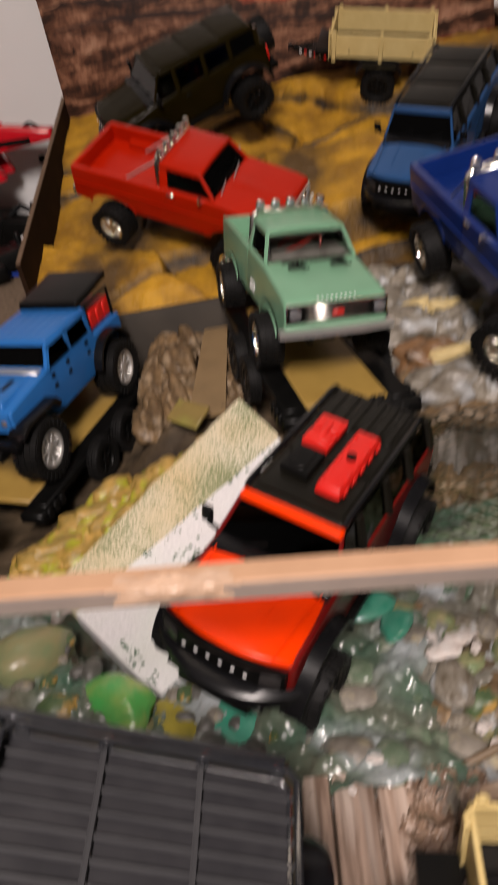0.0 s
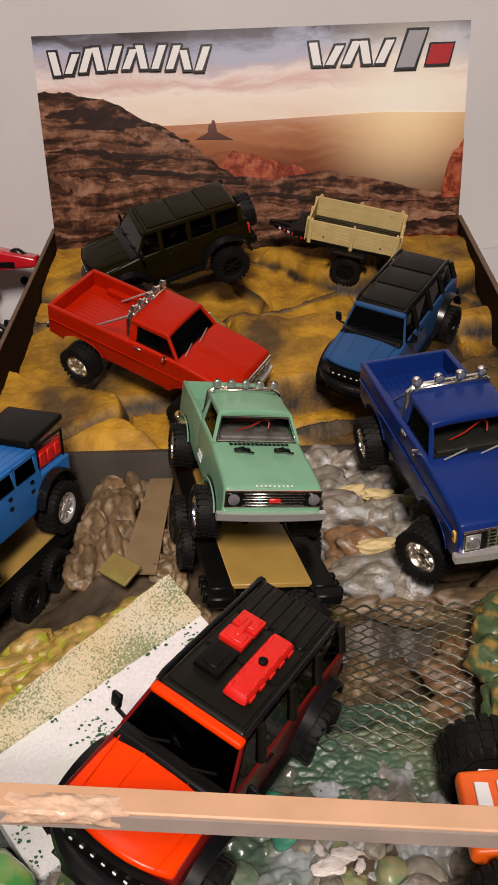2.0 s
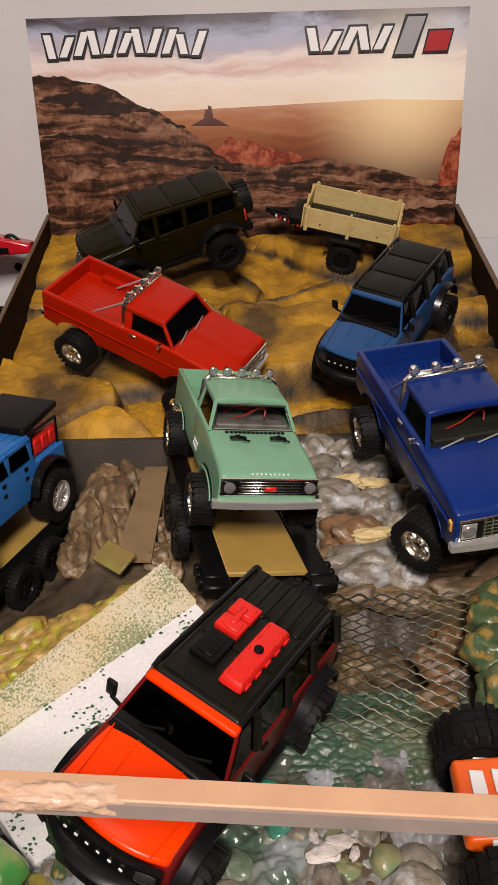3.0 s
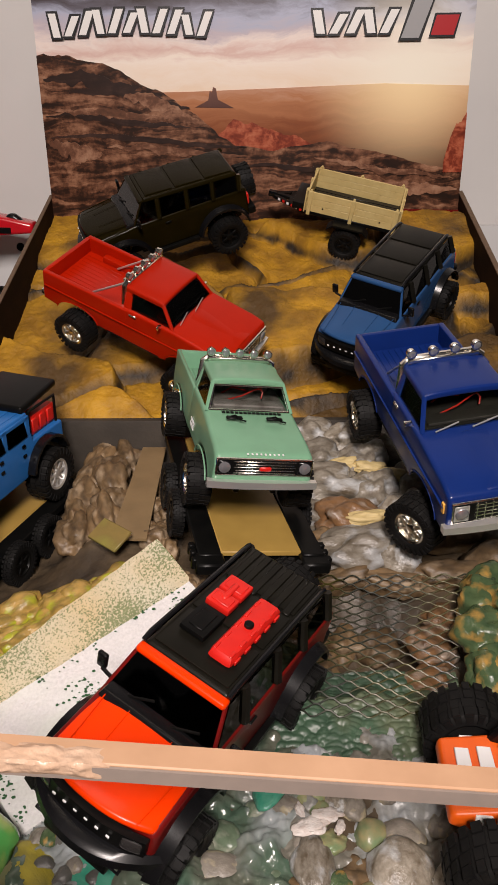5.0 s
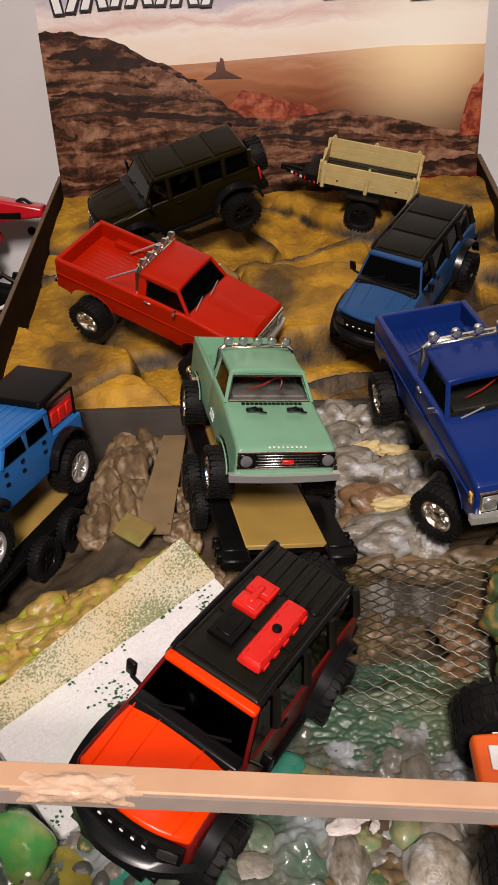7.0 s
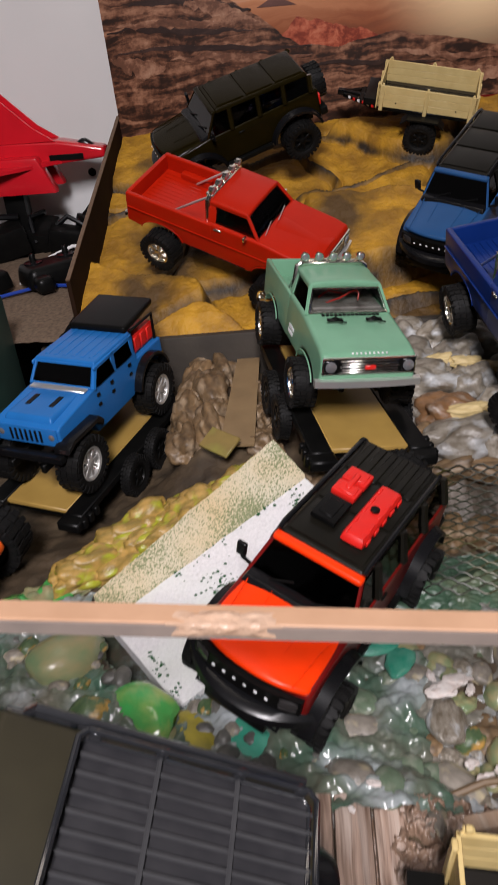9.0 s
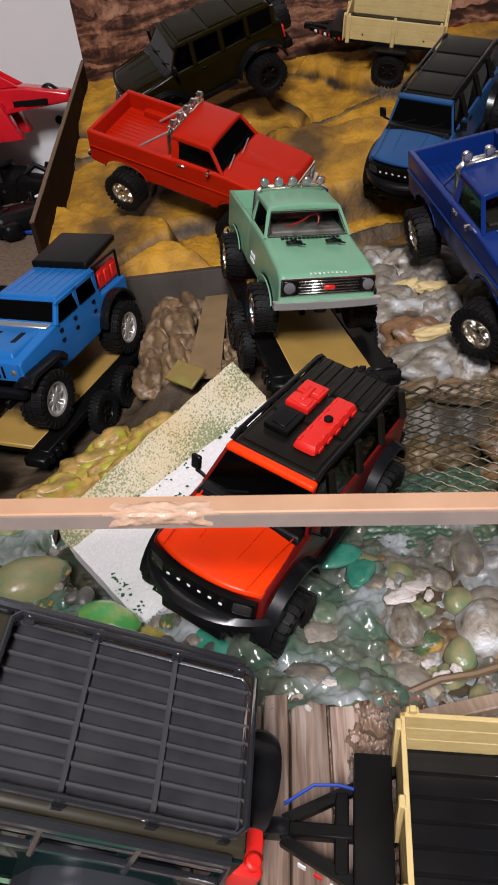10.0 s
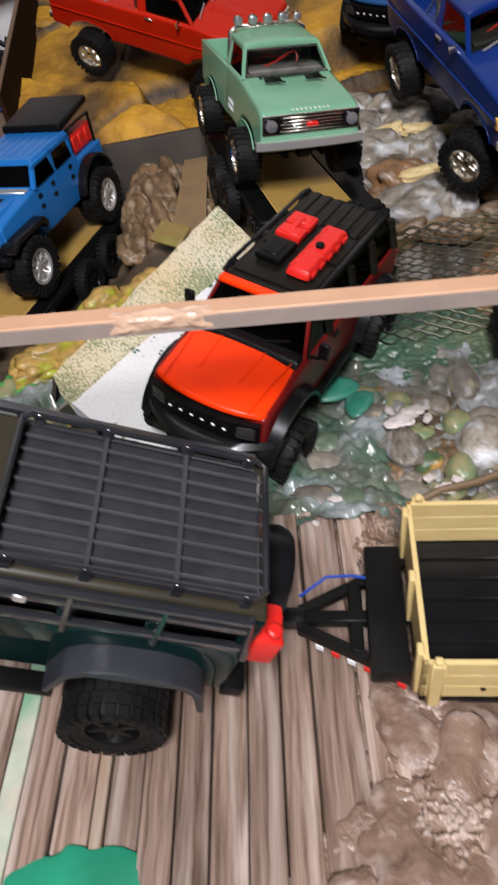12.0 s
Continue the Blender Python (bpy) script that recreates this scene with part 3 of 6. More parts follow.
def bronco(name, m, body, roof, flank, label, spare=True, rails=True, finish=PLASTIC, turn=0.0, roofpanels=3, header=None):
    p = thing(name, m, label, "model SUV", "model SUVs")
    running_gear(p, 0.160, 0.100, 0.0285, 0.025, finish, turn, 6, -0.003, 0.010)
    pts = [(-0.120, 0.060)] + arc(-0.078, 0.044, 0.038, 165, 12, 9) + arc(0.078, 0.044, 0.038, 168, 12, 9) + [(0.122, 0.058), (0.1255, 0.074), (0.124, 0.091), (0.116, 0.0945), (0.052, 0.101), (-0.120, 0.101)]
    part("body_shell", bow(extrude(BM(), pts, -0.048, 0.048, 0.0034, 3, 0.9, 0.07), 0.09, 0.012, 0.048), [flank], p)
    bm = bmesh_grid_box(0.050, 0.1235, 0.0445, 0.092, 0.0975)
    for v in bm.verts:
        v.co.z += (0.05 - v.co.x) * 0.075 + 0.006 - 0.0035 * (abs(v.co.y) / 0.0445) ** 3
    part("bonnet", bow(bm, 0.09, 0.011, 0.0445), body, p)
    bm = BM()
    for s in (-1, 1):
        tube(bm, [(0.056, s * 0.040, 0.1030), (0.090, s * 0.036, 0.1010), (0.118, s * 0.034, 0.0985)], 0.0005, 6)
        tube(bm, [(0.062, s * 0.018, 0.1032), (0.1, s * 0.016, 0.1006)], 0.0003, 6)
    pieces("bonnet_crease", bm, body, p)
    # roof and its panels
    bm = bx(BM(), -0.114, 0.0325, -0.0372, 0.0372, 0.1265, 0.1330, 0.0034, 4, (0.004, 0.002, 0.003))
    ro = part("roof", bm, roof, p)
    for k in range(roofpanels):
        x0 = -0.106 + k * 0.136 / roofpanels
        part("roof_panel", bx(BM(), x0, x0 + 0.136 / roofpanels - 0.004, -0.0312, 0.0312, 0.1325, 0.1347, 0.0012, 2), roof, ro)
    if flank is not body:
        for k in range(6):
            part("roof_rib", bx(BM(), -0.106, -0.060, -0.0285 + k * 0.0102, -0.0225 + k * 0.0102, 0.1340, 0.1362, 0.0008, 1), roof, ro)
    part("windshield_header", bow(bx(BM(), 0.0315, 0.0405, -0.0375, 0.0375, 0.1268, 0.1325, 0.0026, 3), 0.02, 0.003, 0.041), header or body, p)
    bm = BM()
    for s in (-1, 1):
        tube(bm, [(0.054, s * 0.0445, 0.1005), (0.0345, s * 0.0362, 0.1290)], 0.0017, 6)
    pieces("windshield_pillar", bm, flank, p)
    bm = BM()
    for s in (-1, 1):
        for x in (0.012, -0.032, -0.072, -0.113):
            tube(bm, [(x + 0.004, s * 0.0455, 0.100), (x, s * 0.0368, 0.129)], 0.0042, 6)
    bx(bm, -0.114, -0.108, -0.044, 0.044, 0.100, 0.106)
    pieces("roof_pillar", bm, roof, p)
    part("windshield", quad(BM(), [(0.0540, -0.0430, 0.1020), (0.0540, 0.0430, 0.1020), (0.0355, 0.0355, 0.128), (0.0355, -0.0355, 0.128)], 0.0005), TINTED, p)
    for s in (-1, 1):
        for x0, x1 in ((0.046, 0.014), (0.010, -0.030), (-0.036, -0.108)):
            part("side_window", quad(BM(), [(x0 + 0.003, s * 0.0448, 0.1015), (x1, s * 0.0448, 0.1015), (x1, s * 0.0374, 0.1280), (min(x0, 0.032), s * 0.0374, 0.1280)], 0.0004), TINTED, p)
        # mirror on an arm
        bm = bx(tube(BM(), [(0.050, s * 0.045, 0.102), (0.049, s * 0.055, 0.104)], 0.0016, 6), 0.0455, 0.0495, s * 0.0520, s * 0.0605, 0.1030, 0.1170, 0.0019, 3)
        part("door_mirror", bm, SATIN, p)
        # flares
        for cx in (0.078, -0.078):
            ring = arc(cx, 0.044, 0.0405, 170, 10, 12)
            bm = BM()
            inner = [(x, s * 0.0465, z) for x, z in arc(cx, 0.044, 0.0375, 170, 10, 12)]
            a = [bm.verts.new(q) for q in inner]
            b = [bm.verts.new((x, s * 0.0465, z)) for x, z in arc(cx, 0.044, 0.0435, 170, 10, 12)]
            c = [bm.verts.new((x, s * 0.0565, z)) for x, z in ring]
            d = [bm.verts.new((x, s * 0.0565, z)) for x, z in arc(cx, 0.044, 0.0375, 170, 10, 12)]
            for u, v in ((a, b), (b, c), (c, d), (d, a)):
                for i in range(len(u) - 1):
                    bm.faces.new((u[i], u[i + 1], v[i + 1], v[i]))
            bm.faces.new((a[0], b[0], c[0], d[0]))
            bm.faces.new((a[-1], b[-1], c[-1], d[-1]))
            part("wheel_arch_flare", bm, SATIN, p, "black fender flare")
        part("door_handle", bx(BM(), 0.000, 0.009, s * 0.0470, s * 0.0490, 0.090, 0.0925, 0.0007, 1), PLASTIC, p)
        part("rock_slider", bx(BM(), -0.036, 0.036, s * 0.046, s * 0.053, 0.046, 0.053, 0.002, 2), PLASTIC, p)
        part("headlight", bow(bx(BM(), 0.1245, 0.1282, s * 0.029, s * 0.0425, 0.0775, 0.0885, 0.003, 2), 0.10, 0.010, 0.048), SMOKE, p)
        part("tail_light", bx(BM(), -0.1225, -0.119, s * 0.040, s * 0.0465, 0.074, 0.092, 0.001, 1), REDPL, p)
        if rails:
            bm = tube(BM(), [(0.032, s * 0.0358, 0.1335), (0.024, s * 0.0358, 0.1375), (-0.100, s * 0.0358, 0.1375), (-0.108, s * 0.0358, 0.1335)], 0.0021, 8)
            part("roof_rail", bm, SATIN, p)
    bm = tube(BM(), [(0.0565, -0.030, 0.1025), (0.050, -0.008, 0.109)], 0.0011, 5)
    tube(bm, [(0.0565, 0.006, 0.1025), (0.050, 0.030, 0.109)], 0.0011, 5)
    pieces("wiper", bm, PLASTIC, p)
    part("cowl", bx(BM(), 0.048, 0.066, -0.0445, 0.0445, 0.1000, 0.1045, 0.0014, 2, (0, 0.004, 0.002)), SATIN, p)
    bm = bx(BM(), -0.108, 0.050, -0.042, 0.042, 0.099, 0.1022)
    for x in (0.0, -0.045):
        for s in (-1, 1):
            bx(bm, x - 0.006, x + 0.004, s * 0.008, s * 0.032, 0.102, 0.120, 0.002, 1)
    bx(bm, 0.034, 0.048, -0.04, 0.04, 0.101, 0.107, 0.002, 1)
    part("cabin", bm, DARKINT, p)
    # nose
    part("grille", bow(bmesh_grid_strip(0.1210, 0.1268, 0.0440, 0.0745, 0.0905), 0.10, 0.010, 0.048), PLASTIC, p)
    for k in range(6):
        part("grille_marking", bx(BM(), 0.1262, 0.1273, -0.0245 + k * 0.0088, -0.0217 + k * 0.0088, 0.0818, 0.0836, 0.0003, 1), WHITEINK, p)
    prof = [(0.118, 0.058), (0.132, 0.056), (0.137, 0.061), (0.136, 0.068), (0.131, 0.071), (0.118, 0.070)]
    bm, rings = BM(), []
    for k in range(17):
        y = -0.056 + 0.112 * k / 16
        back = 0.026 * (abs(y) / 0.056) ** 2.2
        rings.append([bm.verts.new((x - back, y, z)) for x, z in prof])
    for a, b in zip(rings, rings[1:]):
        for i in range(6):
            bm.faces.new((a[i], b[i], b[(i + 1) % 6], a[(i + 1) % 6]))
    bm.faces.new(rings[0])
    bm.faces.new(rings[-1][::-1])
    part("front_bumper", bm, SATIN, p, "wrap-round black bumper")
    part("skid_plate", bx(BM(), 0.118, 0.131, -0.026, 0.026, 0.046, 0.057, 0.002, 2), PLASTIC, p)
    for s in (-1, 1):
        part("tow_hook", tube(BM(), [(0.124, s * 0.028, 0.060), (0.129, s * 0.028, 0.057), (0.129, s * 0.034, 0.057), (0.122, s * 0.034, 0.060)], 0.0014, 6), SATIN, p)
    part("rear_bumper", bx(BM(), -0.131, -0.119, -0.048, 0.048, 0.056, 0.068, 0.003, 2), PLASTIC, p)
    if spare:
        w = wheel(p, -0.134, 0.0, 0.084, 0.0255, 0.020, finish, 0, 6, 20, "spare_wheel")
        w.matrix_basis = Matrix.Translation((-0.132, 0.0, 0.084)) @ Matrix.Rotation(radians(90), 4, "Z")
    return p


def jeep_truck(m, label):
    p = thing("jeep_pickup", m, label, "pickup truck")
    running_gear(p, 0.170, 0.088, 0.0325, 0.027, SILVER, 0, 8, -0.006, 0.005)
    body = JEEPBLUE
    pts = [(-0.125, 0.062)] + arc(-0.083, 0.048, 0.036, 160, 14, 8) + [(-0.045, 0.050), (0.040, 0.050), (0.052, 0.070), (0.106, 0.072), (0.109, 0.076), (0.109, 0.092), (0.104, 0.095), (0.036, 0.101), (-0.062, 0.101), (-0.064, 0.090), (-0.125, 0.090)]
    part("body_shell", extrude(BM(), pts, -0.042, 0.042, 0.0025, 3, 0.8, 0.07), body, p)
    part("bonnet", bx(BM(), 0.038, 0.104, -0.031, 0.031, 0.094, 0.1015, 0.003, 3, (0, 0.004, 0.003)), body, p)
    for s in (-1, 1):
        part("bonnet_vent", bx(BM(), 0.058, 0.080, s * 0.012, s * 0.018, 0.1008, 0.1022, 0.0004, 1), PLASTIC, p)
        part("headlight", lathe_at(0.1085, s * 0.0315, 0.0835, 0.0052), LENS, p)
        bm = extrude(BM(), [(0.045, 0.072), (0.052, 0.080), (0.105, 0.081), (0.116, 0.076), (0.118, 0.070), (0.104, 0.075), (0.058, 0.075), (0.050, 0.066)], s * 0.036, s * 0.0555, 0.0012, 2)
        part("front_fender", bm, SATIN, p, "dark flat fender")
        bm = extrude(BM(), arc(-0.083, 0.048, 0.040, 165, 10, 9) + arc(-0.083, 0.048, 0.036, 10, 165, 9), s * 0.038, s * 0.0525, 0.0008, 1)
        part("rear_fender", bm, SATIN, p)
        for x0, x1 in ((0.030, -0.010), (-0.016, -0.052)):
            part("side_window", quad(BM(), [(x0 if x0 < 0 else 0.028, s * 0.0418, 0.1010), (x1, s * 0.0418, 0.1010), (x1, s * 0.0390, 0.1200), (x0 if x0 < 0 else 0.016, s * 0.0390, 0.1200)], 0.0006), TINTED, p)
        for x in (-0.004, -0.046, -0.046, 0.026):
            part("door_hinge", bx(BM(), x, x + 0.006, s * 0.0415, s * 0.0432, 0.078, 0.082, 0.0006, 1), PLASTIC, p)
            part("door_hinge", bx(BM(), x, x + 0.006, s * 0.0415, s * 0.0432, 0.090, 0.094, 0.0006, 1), PLASTIC, p)
    bm = BM()
    for s in (-1, 1):
        tube(bm, [(0.034, s * 0.0405, 0.100), (0.0195, s * 0.0375, 0.122)], 0.003, 6)
        for x in (-0.013, -0.056):
            bx(bm, x - 0.004, x + 0.004, s * 0.0412, s * 0.037, 0.100, 0.124, 0.0008, 1)
        bx(bm, -0.060, 0.026, s * 0.0412, s * 0.038, 0.1185, 0.124, 0.0012, 1)
    bx(bm, -0.060, -0.055, -0.04, 0.04, 0.100, 0.124)
    pieces("cab_pillar", bm, body, p)
    part("cab_roof", bx(BM(), -0.060, 0.022, -0.0400, 0.0400, 0.121, 0.127, 0.002, 3, (0, 0.002, 0.002)), body, p)
    bm = BM()
    for k in range(6):
        bx(bm, -0.055, 0.012, -0.031 + k * 0.0115, -0.0255 + k * 0.0115, 0.1265, 0.1277, 0.0005, 1)
    pieces("roof_rib", bm, body, p)
    part("windshield", quad(BM(), [(0.0345, -0.037, 0.1035), (0.0345, 0.037, 0.1035), (0.0215, 0.0345, 0.1215), (0.0215, -0.0345, 0.1215)], 0.0005), TINTED, p)
    part("windshield_frame", tube(BM(), [(0.0355, -0.039, 0.1025), (0.0355, 0.039, 0.1025), (0.0215, 0.036, 0.1225), (0.0215, -0.036, 0.1225), (0.0355, -0.039, 0.1025)], 0.0016, 6), body, p)
    part("cabin", bx(bx(BM(), -0.055, 0.032, -0.038, 0.038, 0.098, 0.1025), -0.02, -0.012, -0.03, 0.03, 0.10, 0.117, 0.002, 1), DARKINT, p)
    part("grille", bx(BM(), 0.1085, 0.1105, -0.0385, 0.0385, 0.073, 0.0935, 0.0015, 2), body, p)
    for k in range(7):
        part("grille_slot", bx(BM(), 0.1098, 0.1109, -0.0205 + k * 0.0062, -0.0170 + k * 0.0062, 0.0755, 0.0905, 0.0006, 1), PLASTIC, p)
    part("front_bumper", bx(BM(), 0.112, 0.122, -0.046, 0.046, 0.058, 0.067, 0.002, 2), SATIN, p)
    part("bonnet_edge", bx(BM(), 0.030, 0.046, -0.036, 0.036, 0.1005, 0.1030, 0.0008, 1), SILVER, p, "worn pale cowl edge")
    bm = bx(BM(), -0.126, -0.052, -0.038, 0.038, 0.1250, 0.1340, 0.0036, 3)
    for v in bm.verts:
        v.co.z += (-0.04 - v.co.x) * 0.10
    part("bed_cover", bm, PLASTIC, p, "black soft cover over the bed")
    bm = bx(BM(), -0.122, -0.068, -0.034, 0.034, 0.0905, 0.114, 0.002, 2)
    for s in (-1, 1):
        for k in range(3):
            bx(bm, -0.117 + k * 0.016, -0.105 + k * 0.016, s * 0.0335, s * 0.036, 0.094, 0.111, 0.001, 1)
    pieces("fuel_can", bm, REDPL, p, "red fuel can in the bed")
    part("bed_rail", tube(BM(), [(-0.066, 0.036, 0.092), (-0.066, 0.036, 0.124), (-0.12, 0.036, 0.124), (-0.12, 0.036, 0.09)], 0.0018, 6), PLASTIC, p)
    return p


def lathe_at(x, y, z, r):
    bm = lathe(BM(), [(-0.001, r), (0.0015, r * 0.95), (0.0025, r * 0.5), (0.0027, r * 0.1)], 16, "x")
    for v in bm.verts:
        v.co += Vector((x, y, z))
    return bm


def defender(m, label):
    p = thing("expedition_wagon", m, label, "model SUV", "model SUVs")
    running_gear(p, 0.137, 0.108, 0.0285, 0.025, PLASTIC)
    body = GREEN
    pts = [(-0.118, 0.058)] + arc(-0.0685, 0.046, 0.037, 165, 12, 8) + arc(0.0685, 0.046, 0.037, 168, 12, 8) + [(0.125, 0.058), (0.128, 0.092), (0.055, 0.099), (-0.118, 0.099)]
    part("body_shell", extrude(BM(), pts, -0.046, 0.046, 0.0022, 2, 0.4, 0.07), body, p)
    part("bonnet", bx(BM(), 0.056, 0.126, -0.036, 0.036, 0.094, 0.101, 0.002, 2), body, p)
    bm = BM()
    for s in (-1, 1):
        for x in (0.044, 0.008, -0.030, -0.070, -0.114):
            bx(bm, x - 0.004, x + 0.004, s * 0.0455, s * 0.041, 0.098, 0.130, 0.0008, 1)
        bx(bm, -0.118, 0.046, s * 0.0455, s * 0.042, 0.121, 0.130, 0.001, 1)
    bx(bm, -0.118, -0.113, -0.043, 0.043, 0.098, 0.130)
    pieces("cab_pillar", bm, body, p)
    for s in (-1, 1):
        for x0, x1 in ((0.040, 0.012), (0.004, -0.026), (-0.034, -0.066), (-0.074, -0.110)):
            part("side_window", quad(BM(), [(x0, s * 0.0440, 0.1000), (x1, s * 0.0440, 0.1000), (x1, s * 0.0440, 0.1210), (x0, s * 0.0440, 0.1210)], 0.0005), TINTED, p)
        for cx in (0.0685, -0.0685):
            bm = extrude(BM(), [(cx - 0.041, 0.058), (cx - 0.034, 0.078), (cx - 0.026, 0.085), (cx - 0.012, 0.0885), (cx + 0.012, 0.0885), (cx + 0.026, 0.085), (cx + 0.034, 0.078), (cx + 0.041, 0.058), (cx + 0.037, 0.058), (cx + 0.030, 0.076), (cx + 0.022, 0.081), (cx - 0.022, 0.081), (cx - 0.030, 0.076), (cx - 0.037, 0.058)], s * 0.044, s * 0.0605, 0.0014, 2)
            part("wheel_arch_flare", bm, FLAREGREY, p, "wide grey-black fender flare")
        part("side_step", bx(BM(), -0.034, 0.034, s * 0.046, s * 0.057, 0.044, 0.050, 0.0015, 2), PLASTIC, p)
        tb = tube(BM(), [(0.046, s * 0.0475, 0.100), (0.030, s * 0.0475, 0.134), (-0.110, s * 0.0475, 0.134), (-0.116, s * 0.0475, 0.100)], 0.0028, 8)
        for x in (-0.030, -0.072, 0.010):
            part("roll_bar_post", tube(BM(), [(x, s * 0.0475, 0.133), (x, s * 0.0475, 0.100)], 0.0020, 6), HOOPBLACK, p)
        part("outer_roll_bar", tb, HOOPBLACK, p, "glossy black outer roll bar")
        for z in (0.125, 0.1075):
            part("side_rail", bx(BM(), -0.113, 0.044, s * 0.0455, s * 0.0490, z - 0.0022, z + 0.0022, 0.0014, 2), HOOPBLACK, p)
        part("side_lamp", bx(BM(), -0.012, -0.006, s * 0.0488, s * 0.0500, 0.1225, 0.1275, 0.0006, 1), SILVER, p)
    part("roof", bx(BM(), -0.119, 0.048, -0.0450, 0.0450, 0.129, 0.1345, 0.0022, 2, (0.002, 0.004, 0.003)), DUSTROOF, p)
    part("windshield", quad(BM(), [(0.057, -0.041, 0.101), (0.057, 0.041, 0.101), (0.048, 0.041, 0.128), (0.048, -0.041, 0.128)], 0.0005), TINTED, p)
    part("cabin", bx(BM(), -0.11, 0.05, -0.042, 0.042, 0.096, 0.101), DARKINT, p)
    # roof rack: hoop, nine rods, three bearers, eight feet
    x0, x1, h, z = RACK
    hoop = [(x1 - 0.004, -h, z), (x1, -h + 0.004, z), (x1, h - 0.004, z), (x1 - 0.004, h, z), (x0 + 0.004, h, z), (x0, h - 0.004, z), (x0, -h + 0.004, z), (x0 + 0.004, -h, z), (x1 - 0.004, -h, z)]
    rk = part("roof_rack", tube(BM(), hoop, 0.0017, 8), HOOPBLACK, p, "black roof rack hoop")
    part("rack_lower_hoop", tube(BM(), [(a * 0.985 - 0.0001, b * 0.97, c - 0.006) for a, b, c in hoop], 0.0013, 6), HOOPBLACK, rk)
    part("rack_tray", bx(BM(), x0 + 0.002, x1 - 0.002, -h + 0.002, h - 0.002, z - 0.0085, z - 0.0073), TRAYGREY, rk, "dusty black tray")
    for k in range(8):
        y = -h + 2 * h * (k + 1) / 9
        part("rack_rod", tube(BM(), [(x0, y, z - 0.0058), (x1, y, z - 0.0058)], 0.0012, 6), RACKGREY, rk)
    for x in (x0 + (x1 - x0) * 0.33, x0 + (x1 - x0) * 0.66):
        part("rack_bearer", tube(BM(), [(x, -h, z), (x, -h, z - 0.005), (x, h, z - 0.005), (x, h, z)], 0.0014, 6), RACKGREY, rk)
    for x in (x0 + 0.008, x0 + (x1 - x0) * 0.33, x0 + (x1 - x0) * 0.66, x1 - 0.008):
        for s in (-1, 1):
            part("rack_foot", bx(BM(), x - 0.003, x + 0.003, s * h - 0.002, s * h + 0.002, 0.131, z + 0.0012, 0.0008, 1), HOOPBLACK, rk)
    # tail
    bm = lathe(BM(), [(-0.020, 0.020), (-0.019, 0.027), (-0.004, 0.029), (0.002, 0.027), (0.003, 0.010)], 32, "x")
    for v in bm.verts:
        v.co = Vector((-v.co.x * 0.9 - 0.139, v.co.y * 0.94 - 0.010, v.co.z * 0.94 + 0.087))
    part("spare_wheel_cover", bm, SATIN, p, "smooth black spare wheel cover")
    bm = bx(BM(), -0.135, -0.1195, 0.020, 0.043, 0.086, 0.108, 0.003, 2)
    for k in range(3):
        bx(bm, -0.1365, -0.1345, 0.0225 + k * 0.0068, 0.0265 + k * 0.0068, 0.089, 0.104, 0.0008, 1)
    can = part("fuel_can", bm, REDPL, p, "red fuel can on the tail")
    part("can_cap", lathe_z(-0.129, 0.037, 0.108, 0.004, 0.005), REDPL, can)
    part("tail_light", bx(BM(), -0.1215, -0.118, -0.044, -0.036, 0.074, 0.092, 0.001, 1), REDPL, p)
    part("rear_bumper", bx(BM(), -0.130, -0.118, -0.047, 0.047, 0.052, 0.062, 0.002, 2), PLASTIC, p)
    part("front_bumper", bx(BM(), 0.127, 0.139, -0.049, 0.049, 0.056, 0.068, 0.002, 2), PLASTIC, p)
    return p


def lathe_z(x, y, z, r, h):
    bm = lathe(BM(), [(0, r), (h * 0.8, r), (h, r * 0.7)], 14, "z")
    for v in bm.verts:
        v.co += Vector((x, y, z))
    return bm


